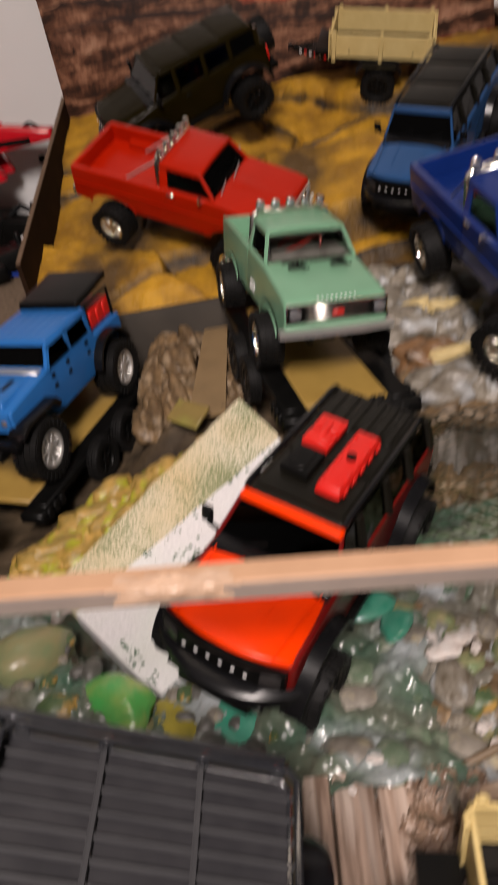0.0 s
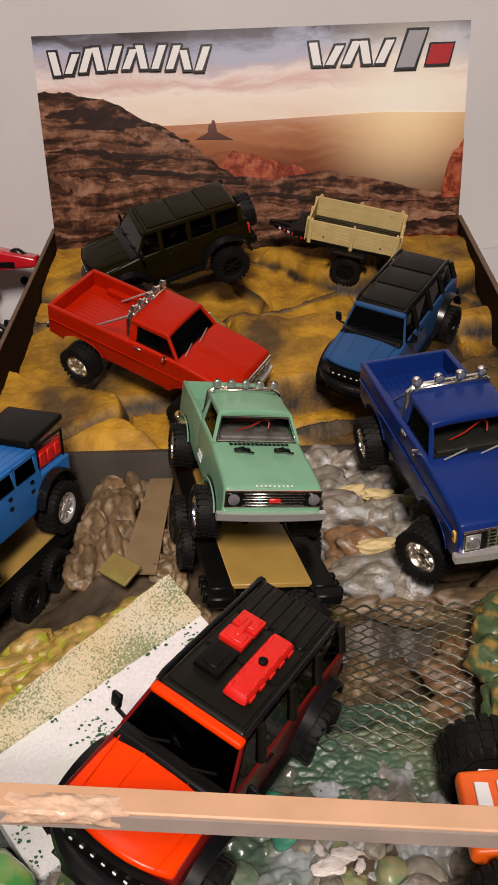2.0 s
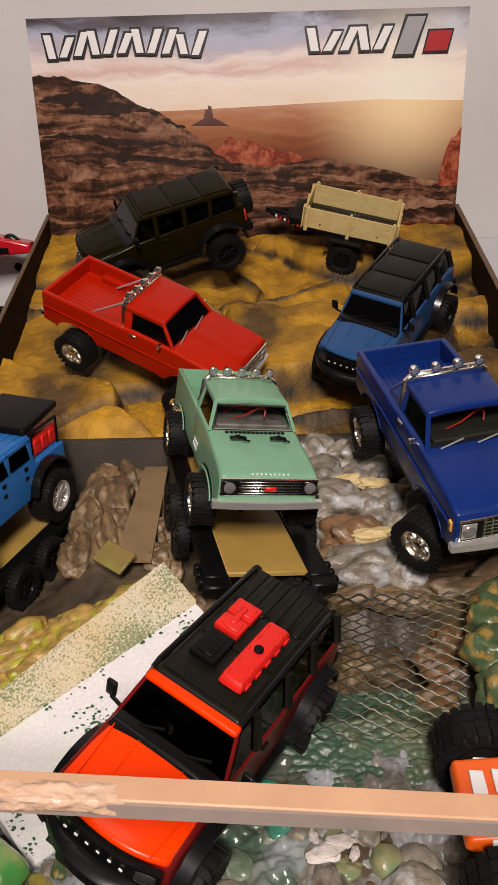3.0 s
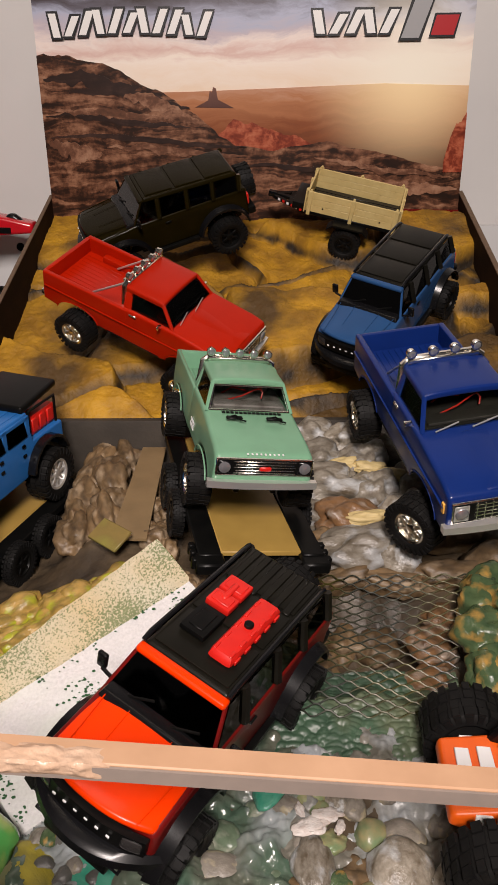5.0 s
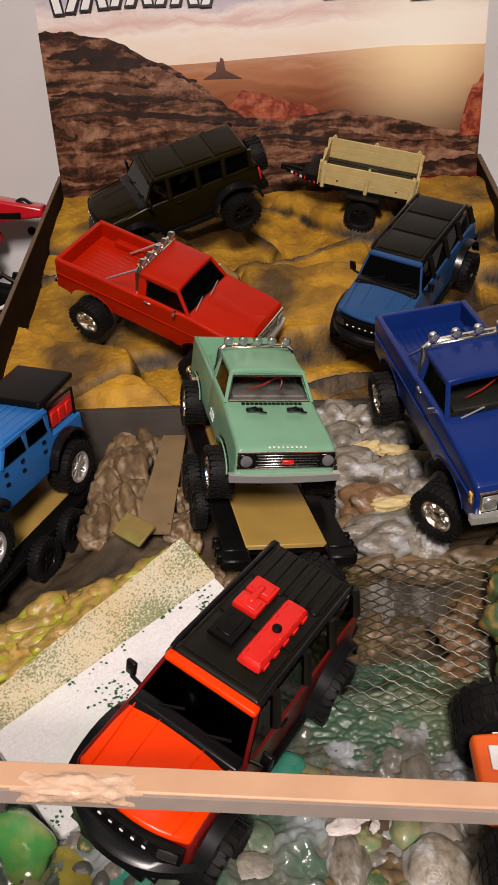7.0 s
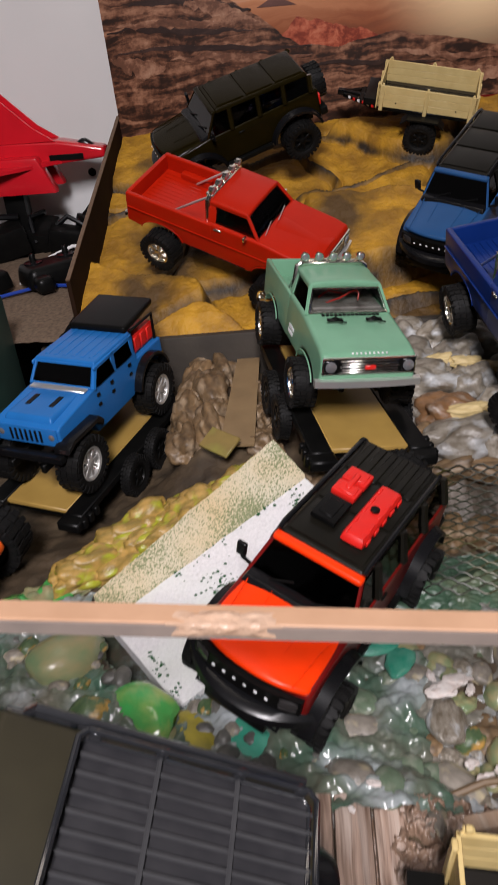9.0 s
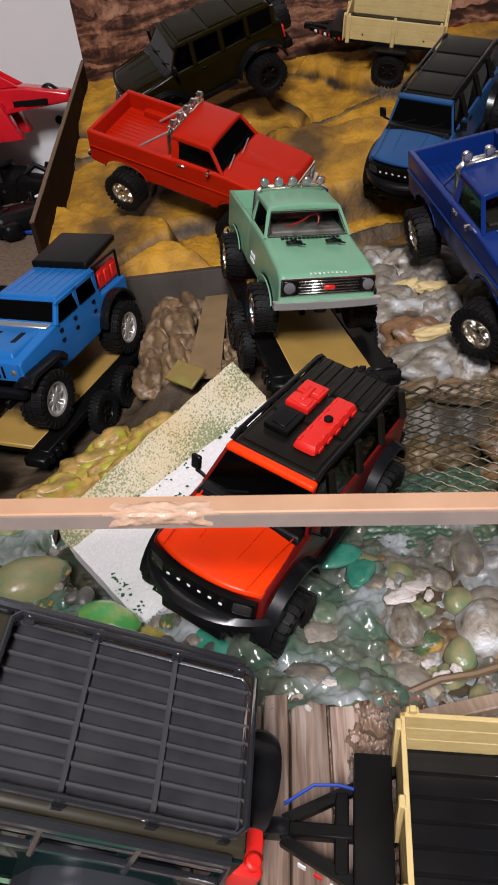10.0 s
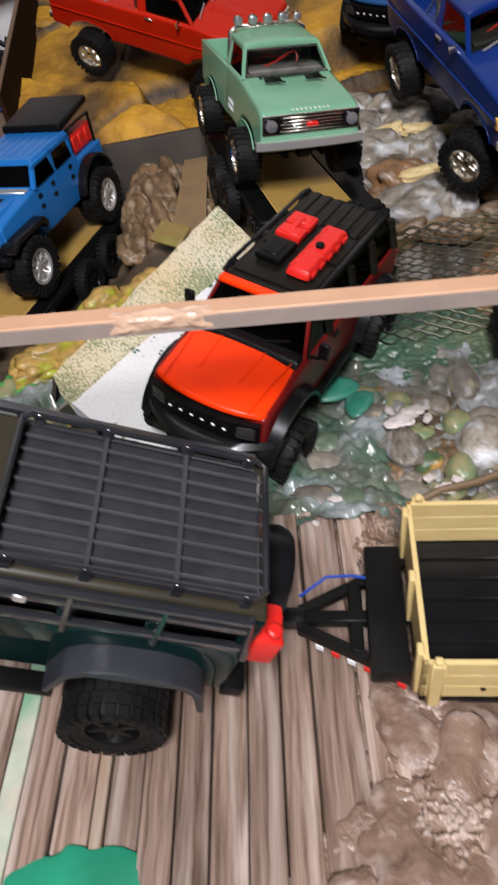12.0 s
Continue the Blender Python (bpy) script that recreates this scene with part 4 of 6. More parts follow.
def box_trailer(m, label, cable=False, floor_dark=True):
    """A cream stake-sided trailer; its drawbar points along x."""
    p = thing("box_trailer", m, label, "model trailer", "cream box trailers")
    L, W, z0, z1 = 0.081, 0.050, 0.066, 0.102
    part("bed", bx(BM(), -L, L, -W, W, 0.060, 0.066, 0.001, 1), PLASTIC, p)
    bm = BM()
    for k in range(7):
        bx(bm, -L + 0.004, L - 0.004, -W + 0.005 + k * 0.0133, -W + 0.0165 + k * 0.0133, 0.066, 0.0672, 0.0004, 1)
    pieces("floor_board", bm, SATIN, p, "dusty black ribbed floor")
    for s in (-1, 1):
        bm = BM()
        for k in range(3):
            bx(bm, -L, L, s * W, s * (W - 0.003), z0 + k * 0.0118, z0 + k * 0.0118 + 0.0116, 0.0004, 1)
        sd = part("side_board", bm, CREAM, p)
        for x in (-L + 0.007, 0.0, L - 0.007):
            bm = bx(BM(), x - 0.0035, x + 0.0035, s * (W - 0.001), s * (W + 0.0028), z0 - 0.006, z1 + 0.001, 0.0008, 1)
            bx(bm, x - 0.002, x + 0.002, s * (W - 0.002), s * (W + 0.002), z1, z1 + 0.0035, 0.0006, 1)
            part("stake", bm, CREAM, sd)
        for x in (-0.05, 0.05):
            part("bolt", bx(BM(), x - 0.0012, x + 0.0012, s * (W - 0.0005), s * (W + 0.0008), 0.074, 0.0764), PLASTIC, sd)
        bm = BM()
        for k in range(3):
            bx(bm, s * L, s * (L - 0.003), -W, W, z0 + k * 0.0118, z0 + k * 0.0118 + 0.0116, 0.0004, 1)
        eb = part("end_board", bm, CREAM, p)
        for y in (-W + 0.008, 0, W - 0.008):
            part("stake", bx(BM(), s * (L - 0.001), s * (L + 0.0028), y - 0.0035, y + 0.0035, z0 - 0.006, z1 + 0.0005, 0.0008, 1), CREAM, eb)
        wheel(p, 0.0, s * 0.058, 0.027, 0.027, 0.022, PLASTIC, 0, 6)
        bm = extrude(BM(), [(-0.036, 0.052), (-0.026, 0.061), (0.026, 0.061), (0.036, 0.052), (0.036, 0.050), (0.026, 0.058), (-0.026, 0.058), (-0.036, 0.050)], s * 0.048, s * 0.071)
        part("fender", bm, PLASTIC, p)
        part("side_reflector", bx(BM(), -0.06, 0.06, s * 0.0485, s * 0.0505, 0.0605, 0.0640), PLASTIC, p)
    part("axle", tube(BM(), [(0, -0.055, 0.027), (0, 0.055, 0.027)], 0.0035), PLASTIC, p)
    part("spring", bx(BM(), -0.03, 0.03, -0.03, 0.03, 0.034, 0.060, 0.004, 1), PLASTIC, p)
    bm = BM()
    for s in (-1, 1):
        tube(bm, [(L - 0.005, s * 0.040, 0.058), (L + 0.062, s * 0.005, 0.056)], 0.0042, 4)
    bx(bm, L, L + 0.064, -0.004, 0.004, 0.054, 0.061, 0.001, 1)
    bx(bm, L + 0.026, L + 0.034, -0.022, 0.022, 0.0545, 0.0605, 0.001, 1)
    db = part("drawbar", bm, PLASTIC, p)
    part("toolbox_plate", bx(BM(), L + 0.003, L + 0.024, -0.040, 0.040, 0.060, 0.072, 0.0015, 2), PLASTIC, p)
    part("coupler", bx(BM(), L + 0.058, L + 0.074, -0.005, 0.005, 0.053, 0.063, 0.002, 2), SATIN, p)
    for s in (1,):
        for k in range(6):
            f0, f1 = k / 6.5, k / 6.5 + 0.075
            a = Vector((L + 0.004, s * 0.0395, 0.0585)).lerp(Vector((L + 0.060, s * 0.0100, 0.0565)), f0)
            b = Vector((L + 0.004, s * 0.0395, 0.0585)).lerp(Vector((L + 0.060, s * 0.0100, 0.0565)), f1)
            off = Vector((0.0016, s * 0.0032, 0))
            part("reflector", quad(BM(), [a + off, b + off, b + off + Vector((0, 0, 0.004)), a + off + Vector((0, 0, 0.004))], 0.0004), WHITEINK if k % 2 else REDPL, db)
    if cable:
        part("cable", tube(BM(), [(L + 0.020, -0.018, 0.071), (L + 0.032, -0.022, 0.068), (L + 0.046, -0.020, 0.070), (L + 0.062, -0.012, 0.062)], 0.0010, 6), BLUEWIRE, p, "blue cable over the drawbar")
    return p


def car_hauler(m, label, length=0.25, half=0.062, tongue=True):
    """A flat tandem trailer; its deck's upper face is at z = 0."""
    p = thing("car_hauler", m, label, "model trailer", "flat car haulers")
    L = length / 2
    part("deck", bx(BM(), -L, L, -half * 0.64, half * 0.64, -0.006, -0.0005, 0.001, 1), TANDECK, p, "tan deck panel")
    for s in (-1, 1):
        part("runner", bx(BM(), -L - 0.006, L + 0.006, s * half * 0.64, s * half, -0.009, 0.0, 0.0012, 1), PLASTIC, p)
        bm = BM()
        bx(bm, L - 0.002, L + 0.020, s * half * 0.6, s * half * 1.05, -0.014, -0.002, 0.002, 1)
        for k in range(3):
            bx(bm, L - 0.020 + k * 0.012, L - 0.013 + k * 0.012, s * half, s * half * 1.1, -0.013, -0.002, 0.001, 1)
        part("ramp_foot", bm, PLASTIC, p)
        for x in (-0.032, 0.026):
            wheel(p, x, s * (half + 0.006), -0.017, 0.0255, 0.012, PLASTIC, 0, 5, 30)
    bm = BM()
    for k in range(6):
        x = -L + 0.01 + k * (2 * L - 0.02) / 5
        bx(bm, x - 0.003, x + 0.003, -half * 0.9, half * 0.9, -0.016, -0.0065)
    pieces("cross_member", bm, PLASTIC, p)
    if tongue:
        bm = tube(BM(), [(-L, 0.04, -0.01), (-L - 0.06, 0, -0.012)], 0.004, 4)
        part("drawbar", tube(bm, [(-L, -0.04, -0.01), (-L - 0.06, 0, -0.012)], 0.004, 4), PLASTIC, p)
    return p


# ---- room ----
def slab(name, x0, x1, y0, y1, z0, z1, m, label, kind="structure", bevel=0.0):
    return tagged(obj(name, bx(BM(), x0, x1, y0, y1, z0, z1, bevel), m), label, name.split("_")[0], "", kind)


slab("wall_back", -1.5, 1.5, 1.42, 1.5, -0.9, 2.6, WALLPAINT, "plain off-white painted shop wall")
# unseen walls and ceiling, added to close the room and hold down bounce
slab("wall_left", -1.6, -1.5, -1.6, 1.5, -0.9, 2.6, ROOMSHELL, "plain grey shop wall")
slab("wall_right", 1.5, 1.6, -1.6, 1.5, -0.9, 2.6, ROOMSHELL, "plain grey shop wall")
slab("wall_front", -1.6, 1.6, -1.7, -1.6, -0.9, 2.6, ROOMSHELL, "plain grey shop wall")
slab("ceiling", -1.6, 1.6, -1.7, 1.5, 2.6, 2.7, ROOMSHELL, "plain grey shop ceiling")
slab("floor", -1.6, 1.6, -1.7, 1.5, -1.0, -0.9, RUG, "brown shop floor")
slab("shelf_board", -0.96, 0.6, -0.5, 1.42, -0.16, -0.12, CARDBOARD, "brown board that carries the display")


# ---- terrain ----
LOW = [(-0.05, -0.3, -0.004), (0.12, 0.03, -0.075), (0.3, 0.05, -0.07), (-0.3, -0.1, 0.01), (-0.29, 0.05, 0.05), (-0.05, 0.0, -0.012), (-0.15, 0.0, -0.01), (-0.3, 0.17, 0.0), (0, 0.13, -0.006), (0.05, 0.20, -0.04), (0.12, 0.2, -0.035), (0.066, 0.258, -0.012), (0.25, 0.25, -0.02),
       (-0.2, 0.27, 0.005), (-0.15, 0.23, -0.015), (-0.12, 0.35, 0.03), (-0.07, 0.42, 0.04), (0.14, 0.43, -0.06), (0.09, 0.43, -0.05), (0.22, 0.5, 0.015), (0.12, 0.53, 0.02), (0.12, 0.73, 0.05), (0.25, 0.7, 0.05),
       (-0.15, 0.59, 0.025), (-0.15, 0.715, 0.028), (-0.24, 0.6, -0.03), (-0.32, 0.55, -0.035), (-0.34, 0.7, -0.03), (0, 0.6, 0.035), (0.1, 0.3, -0.015), (0.1, 0.38, -0.015)]


def low(x, y):
    s = w = 0.0
    for a, b, c in LOW:
        k = 1 / ((x - a) ** 2 + (y - b) ** 2 + 0.0008) ** 1.5
        s, w = s + k * c, w + k
    return s / w


def slab_noise(x, y):
    q = Vector((x * 5.2, y * 8.5, 0.3))
    q += Vector((noise.noise(q * 1.1), noise.noise(q * 1.1 + Vector((7, 3, 1))), 0)) * 0.55
    dist, where = noise.voronoi(q)
    return dist[1] - dist[0], where[0]


def plateau(x, y):
    """The sloping sandstone shelf behind the step, with slabs split by cracks."""
    edge, where = slab_noise(x, y)
    lip = 0.018 * (0.035 - (y - 0.782)) / 0.035 if y < 0.817 else 0
    crack = max(0.0, 1 - edge / 0.10)
    lift = 0.030 * (noise.cell(Vector((where.x * 9.1, where.y * 7.7, 4.2))) - 0.5) * min(1, edge / 0.06)
    return 0.085 + 0.36 * (y - 0.79) + lift - 0.022 * crack ** 1.3 + 0.008 * noise.fractal(Vector((x * 11, y * 11, 2)), 0.8, 2.0, 6) - lip


def field(name, x0, x1, y0, y1, nx, ny, height, material, label, category, extra=None):
    verts, faces = [], []
    for j in range(ny + 1):
        for i in range(nx + 1):
            x, y = x0 + (x1 - x0) * i / nx, y0 + (y1 - y0) * j / ny
            verts.append((x, y, height(x, y)))
    for j in range(ny):
        for i in range(nx):
            a = j * (nx + 1) + i
            faces.append((a, a + 1, a + nx + 2, a + nx + 1))
    me = bpy.data.meshes.new(name)
    me.from_pydata(verts, [], faces)
    me.materials.append(material)
    me.shade_smooth()
    return tagged(new(name, me), label, category, "", "structure")


def under(x, y, z):
    """Keeps the ground below the foam ramp and the plank deck."""
    u = (-(x + 0.218) * 0.076 - (y - 0.311) * 0.070) / -0.0215
    v = ((y - 0.311) * 0.175 - (x + 0.218) * 0.117) / -0.0215
    if -0.1 < u < 1.05 and -0.2 < v < 1.05:
        z = min(z, 0.065 * u - 0.024 * v - 0.006)
    if x < 0.018 and y < 0.135:
        z = min(z, -0.022) if x > -0.235 else z
    return z


def ground(x, y):
    return under(x, y, low(x, y) + 0.006 * noise.fractal(Vector((x * 22, y * 22, 1)), 1.0, 2.0, 4) + 0.0025 * noise.noise(Vector((x * 90, y * 90, 3))))


field("ground_lower", -0.46, 0.46, -0.3, 0.80, 190, 220, ground, EARTH, "brown sculpted earth of the lower display", "ground")
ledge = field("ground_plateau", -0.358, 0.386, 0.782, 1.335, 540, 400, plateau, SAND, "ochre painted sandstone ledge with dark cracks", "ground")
# share of dark colour at each point, highest along the cracks
darkness = ledge.data.attributes.new("crack_dirt", "FLOAT", "POINT")
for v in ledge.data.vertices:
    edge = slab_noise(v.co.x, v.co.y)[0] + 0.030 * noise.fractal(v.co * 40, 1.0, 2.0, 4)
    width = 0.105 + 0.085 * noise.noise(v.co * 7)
    darkness.data[v.index].value = max(0.0, min(1.0, 1 - edge / max(0.01, width)))

# grey step board under the ledge
slab("step_board", -0.40, 0.30, 0.778, 0.790, -0.02, 0.083, STEP, "dark grey board under the sandstone ledge", "structure", 0.002)


# ---- printed backboard and cardboard sides ----
BY = 1.33


def flat(name, pts, y, material, parent):
    bm = BM()
    lo, hi = [bm.verts.new((x, y, z)) for x, z in pts], [bm.verts.new((x, y + 0.0006, z)) for x, z in pts]
    bm.faces.new(lo)
    bm.faces.new(hi[::-1])
    for i in range(len(pts)):
        bm.faces.new((lo[i], hi[i], hi[(i + 1) % len(pts)], lo[(i + 1) % len(pts)]))
    return part(name, bm, material, parent, "", False)


def print_mat(name, stops, axis="Z", lo=0.0, hi=1.0, streak=(6, 6, 30), amount=0.25, glow=None, rough=0.3, grit=0.0):
    """Printed colour that runs through stops along an axis, broken by streaky noise; glow: a pale printed sun (x, z, radius)."""
    m = bpy.data.materials.new(name)
    m.use_nodes = True
    nt = m.node_tree
    p = nt.nodes["Principled BSDF"]
    p.inputs["Roughness"].default_value = rough
    co = nt.nodes.new("ShaderNodeTexCoord")
    sp = nt.nodes.new("ShaderNodeSeparateXYZ")
    nt.links.new(co.outputs["Object"], sp.inputs[0])
    mp = nt.nodes.new("ShaderNodeMapping")
    mp.inputs["Scale"].default_value = streak
    mp.inputs["Rotation"].default_value = (0, 0.12, 0)
    bend = nt.nodes.new("ShaderNodeTexNoise")
    bend.inputs["Scale"].default_value, bend.inputs["Detail"].default_value = 11.0, 6
    nt.links.new(co.outputs["Object"], bend.inputs["Vector"])
    warp = nt.nodes.new("ShaderNodeVectorMath")
    warp.operation = "MULTIPLY_ADD"
    warp.inputs[1].default_value = (0.16, 0.0, 0.055)
    nt.links.new(bend.outputs["Color"], warp.inputs[0])
    nt.links.new(co.outputs["Object"], warp.inputs[2])
    nt.links.new(warp.outputs[0], mp.inputs[0])
    n = nt.nodes.new("ShaderNodeTexNoise")
    n.inputs["Scale"].default_value, n.inputs["Detail"].default_value, n.inputs["Roughness"].default_value = 1.0, 9, 0.62
    n.inputs["Distortion"].default_value = 0.6
    nt.links.new(mp.outputs[0], n.inputs["Vector"])
    fine = nt.nodes.new("ShaderNodeTexNoise")
    fine.inputs["Scale"].default_value, fine.inputs["Detail"].default_value, fine.inputs["Roughness"].default_value = 60.0, 9, 0.66
    nt.links.new(co.outputs["Object"], fine.inputs["Vector"])
    both = nt.nodes.new("ShaderNodeMath")
    both.operation = "MULTIPLY_ADD"
    both.inputs[1].default_value = grit
    nt.links.new(fine.outputs["Fac"], both.inputs[0])
    part_n = nt.nodes.new("ShaderNodeMath")
    part_n.operation = "MULTIPLY_ADD"
    part_n.inputs[1].default_value, part_n.inputs[2].default_value = 1 - grit, 0.0
    nt.links.new(n.outputs["Fac"], part_n.inputs[0])
    nt.links.new(part_n.outputs[0], both.inputs[2])
    mr = nt.nodes.new("ShaderNodeMapRange")
    mr.inputs["From Min"].default_value, mr.inputs["From Max"].default_value = lo, hi
    nt.links.new(sp.outputs[axis], mr.inputs["Value"])
    ad = nt.nodes.new("ShaderNodeMath")
    ad.operation = "MULTIPLY_ADD"
    nt.links.new(both.outputs[0], ad.inputs[0])
    ad.inputs[1].default_value = amount
    ad2 = nt.nodes.new("ShaderNodeMath")
    ad2.operation = "SUBTRACT"
    nt.links.new(mr.outputs["Result"], ad2.inputs[0])
    ad2.inputs[1].default_value = amount * 0.5
    nt.links.new(ad2.outputs[0], ad.inputs[2])
    cr = nt.nodes.new("ShaderNodeValToRGB")
    while len(cr.color_ramp.elements) < len(stops):
        cr.color_ramp.elements.new(0.5)
    for e, (pos, c) in zip(cr.color_ramp.elements, stops):
        e.position, e.color = pos, (*c, 1)
    nt.links.new(ad.outputs[0], cr.inputs[0])
    out = cr.outputs["Color"]
    if glow:
        gx, gz, gr, shine = glow
        v = nt.nodes.new("ShaderNodeVectorMath")
        v.operation = "DISTANCE"
        v.inputs[1].default_value = (gx, BY, gz)
        nt.links.new(co.outputs["Object"], v.inputs[0])
        g = nt.nodes.new("ShaderNodeMapRange")
        g.interpolation_type = "SMOOTHSTEP"
        g.inputs["From Min"].default_value, g.inputs["From Max"].default_value = 0.0, gr
        g.inputs["To Min"].default_value, g.inputs["To Max"].default_value = 1.0, 0.0
        nt.links.new(v.outputs["Value"], g.inputs["Value"])
        x = nt.nodes.new("ShaderNodeMix")
        x.data_type = "RGBA"
        cols = [i for i in x.inputs if i.type == "RGBA"]
        nt.links.new(out, cols[0])
        cols[1].default_value = (*shine, 1)
        nt.links.new(g.outputs["Result"], x.inputs["Factor"])
        out = [o for o in x.outputs if o.type == "RGBA"][0]
    nt.links.new(out, p.inputs["Base Color"])
    return m


SKYPRINT = print_mat("sky_print", [(0.0, (0.90, 0.72, 0.56)), (0.22, (0.95, 0.84, 0.74)), (0.36, (0.74, 0.52, 0.46)), (0.47, (0.88, 0.76, 0.70)), (0.60, (0.56, 0.49, 0.54)), (0.74, (0.44, 0.47, 0.60)), (0.88, (0.13, 0.12, 0.15)), (1.0, (0.05, 0.036, 0.036))], "Z", 0.485, 0.64, (4, 4, 18), 0.75, (0.285, 0.500, 0.20, (1.0, 0.94, 0.80)))
PLAINPRINT = print_mat("desert_plain_print", [(0.0, (0.10, 0.026, 0.011)), (0.35, (0.26, 0.075, 0.026)), (0.7, (0.46, 0.185, 0.080)), (1.0, (0.64, 0.38, 0.26))], "Z", 0.37, 0.50, (6, 6, 70), 0.55, (0.285, 0.500, 0.20, (1.0, 0.76, 0.44)))
ROCKPRINT = print_mat("strata_rock_print", [(0.0, (0.010, 0.005, 0.003)), (0.38, (0.026, 0.010, 0.005)), (0.48, (0.080, 0.030, 0.015)), (0.57, (0.145, 0.060, 0.032)), (0.70, (0.27, 0.125, 0.070)), (1.0, (0.46, 0.26, 0.16))], "Y", BY - 1, BY + 1, (9, 9, 58), 2.6, grit=0.34)
REDPRINT = print_mat("red_rock_print", [(0.0, (0.05, 0.008, 0.004)), (0.42, (0.22, 0.034, 0.014)), (0.58, (0.40, 0.09, 0.042)), (1.0, (0.62, 0.24, 0.13))], "Y", BY - 1, BY + 1, (50, 50, 70), 2.2, grit=0.5)
BUTTEPRINT = print_mat("butte_print", [(0.0, (0.10, 0.04, 0.03)), (1.0, (0.24, 0.11, 0.08))], "Z", 0.45, 0.51, (30, 30, 30), 0.4)
LOGOWHITE = mat("logo_white_print", (0.85, 0.84, 0.82), 0.35)
LOGOBLACK = mat("logo_black_print", (0.012, 0.012, 0.014), 0.35)
LOGOGREY = mat("logo_grey_print", (0.35, 0.35, 0.36), 0.35)
LOGORED = mat("logo_red_print", (0.45, 0.015, 0.02), 0.35)

board = thing("printed_backboard", Matrix.Translation((0, 0, 0)), "printed display backboard with a desert sunset and white logos", "display board")
BX0, BX1, BZ0, BZ1 = -0.360, 0.386, 0.255, 0.625
part("panel", bx(BM(), BX0, BX1, BY + 0.0008, BY + 0.006, BZ0, BZ1), CARDEDGE, board)
flat("sky_print", [(BX0, 0.46), (BX1, 0.46), (BX1, BZ1), (BX0, BZ1)], BY, SKYPRINT, board)
flat("plain_print", [(BX0, BZ0), (BX1, BZ0), (BX1, 0.482), (0.24, 0.487), (0.05, 0.481), (-0.10, 0.477), (BX0, 0.475)], BY - 0.0008, PLAINPRINT, board)
flat("butte_print", [(-0.090, 0.452), (-0.073, 0.460), (-0.067, 0.463), (-0.064, 0.478), (-0.060, 0.476), (-0.058, 0.484), (-0.053, 0.482), (-0.050, 0.464), (-0.038, 0.458), (-0.022, 0.450)], BY - 0.0016, BUTTEPRINT, board)


def ragged(x0, x1, zs, amp, base, seed, n=60):
    """An outline that runs along heights zs with a broken edge, closed down to base."""
    pts = [(x0, base)]
    for i in range(n + 1):
        f = i / n
        k = f * (len(zs) - 1)
        a = min(int(k), len(zs) - 2)
        z = zs[a] + (zs[a + 1] - zs[a]) * (k - a)
        pts.append((x0 + (x1 - x0) * f, z + amp * noise.fractal(Vector((f * 9, seed, 0)), 0.8, 2.0, 4)))
    return pts + [(x1, base)]


flat("red_rock_print", ragged(-0.06, 0.16, [0.40, 0.43, 0.425, 0.41, 0.405, 0.385, 0.365], 0.006, 0.30, 2.0), BY - 0.0024, REDPRINT, board)
flat("near_ridge_print", ragged(-0.10, BX1, [0.36, 0.382, 0.388, 0.380, 0.388, 0.392, 0.383, 0.375, 0.362, 0.35, 0.345], 0.004, BZ0, 5.0), BY - 0.0032, ROCKPRINT, board)
flat("strata_rock_print", ragged(BX0, 0.02, [0.536, 0.538, 0.530, 0.522, 0.515, 0.492, 0.480, 0.455, 0.438, 0.405, 0.385, 0.378], 0.006, BZ0, 9.0), BY - 0.0040, ROCKPRINT, board)
flat("red_cliff_print", ragged(0.352, BX1, [0.36, 0.40, 0.42, 0.425, 0.44], 0.004, 0.34, 3.0, 12), BY - 0.0046, REDPRINT, board)
flat("red_base_strip", [(0.245, 0.270), (BX1, 0.268), (BX1, 0.275), (0.245, 0.278)], BY - 0.0090, DARKRED, board)
SHADEPRINT = print_mat("dark_ledge_print", [(0.0, (0.004, 0.002, 0.002)), (0.5, (0.03, 0.014, 0.010)), (1.0, (0.11, 0.055, 0.04))], "Y", BY - 1, BY + 1, (5, 5, 60), 1.6, grit=0.4)
LITPRINT = print_mat("lit_ledge_print", [(0.0, (0.04, 0.018, 0.012)), (0.45, (0.14, 0.058, 0.032)), (0.6, (0.28, 0.135, 0.080)), (1.0, (0.50, 0.30, 0.19))], "Y", BY - 1, BY + 1, (6, 6, 50), 2.2, grit=0.5)
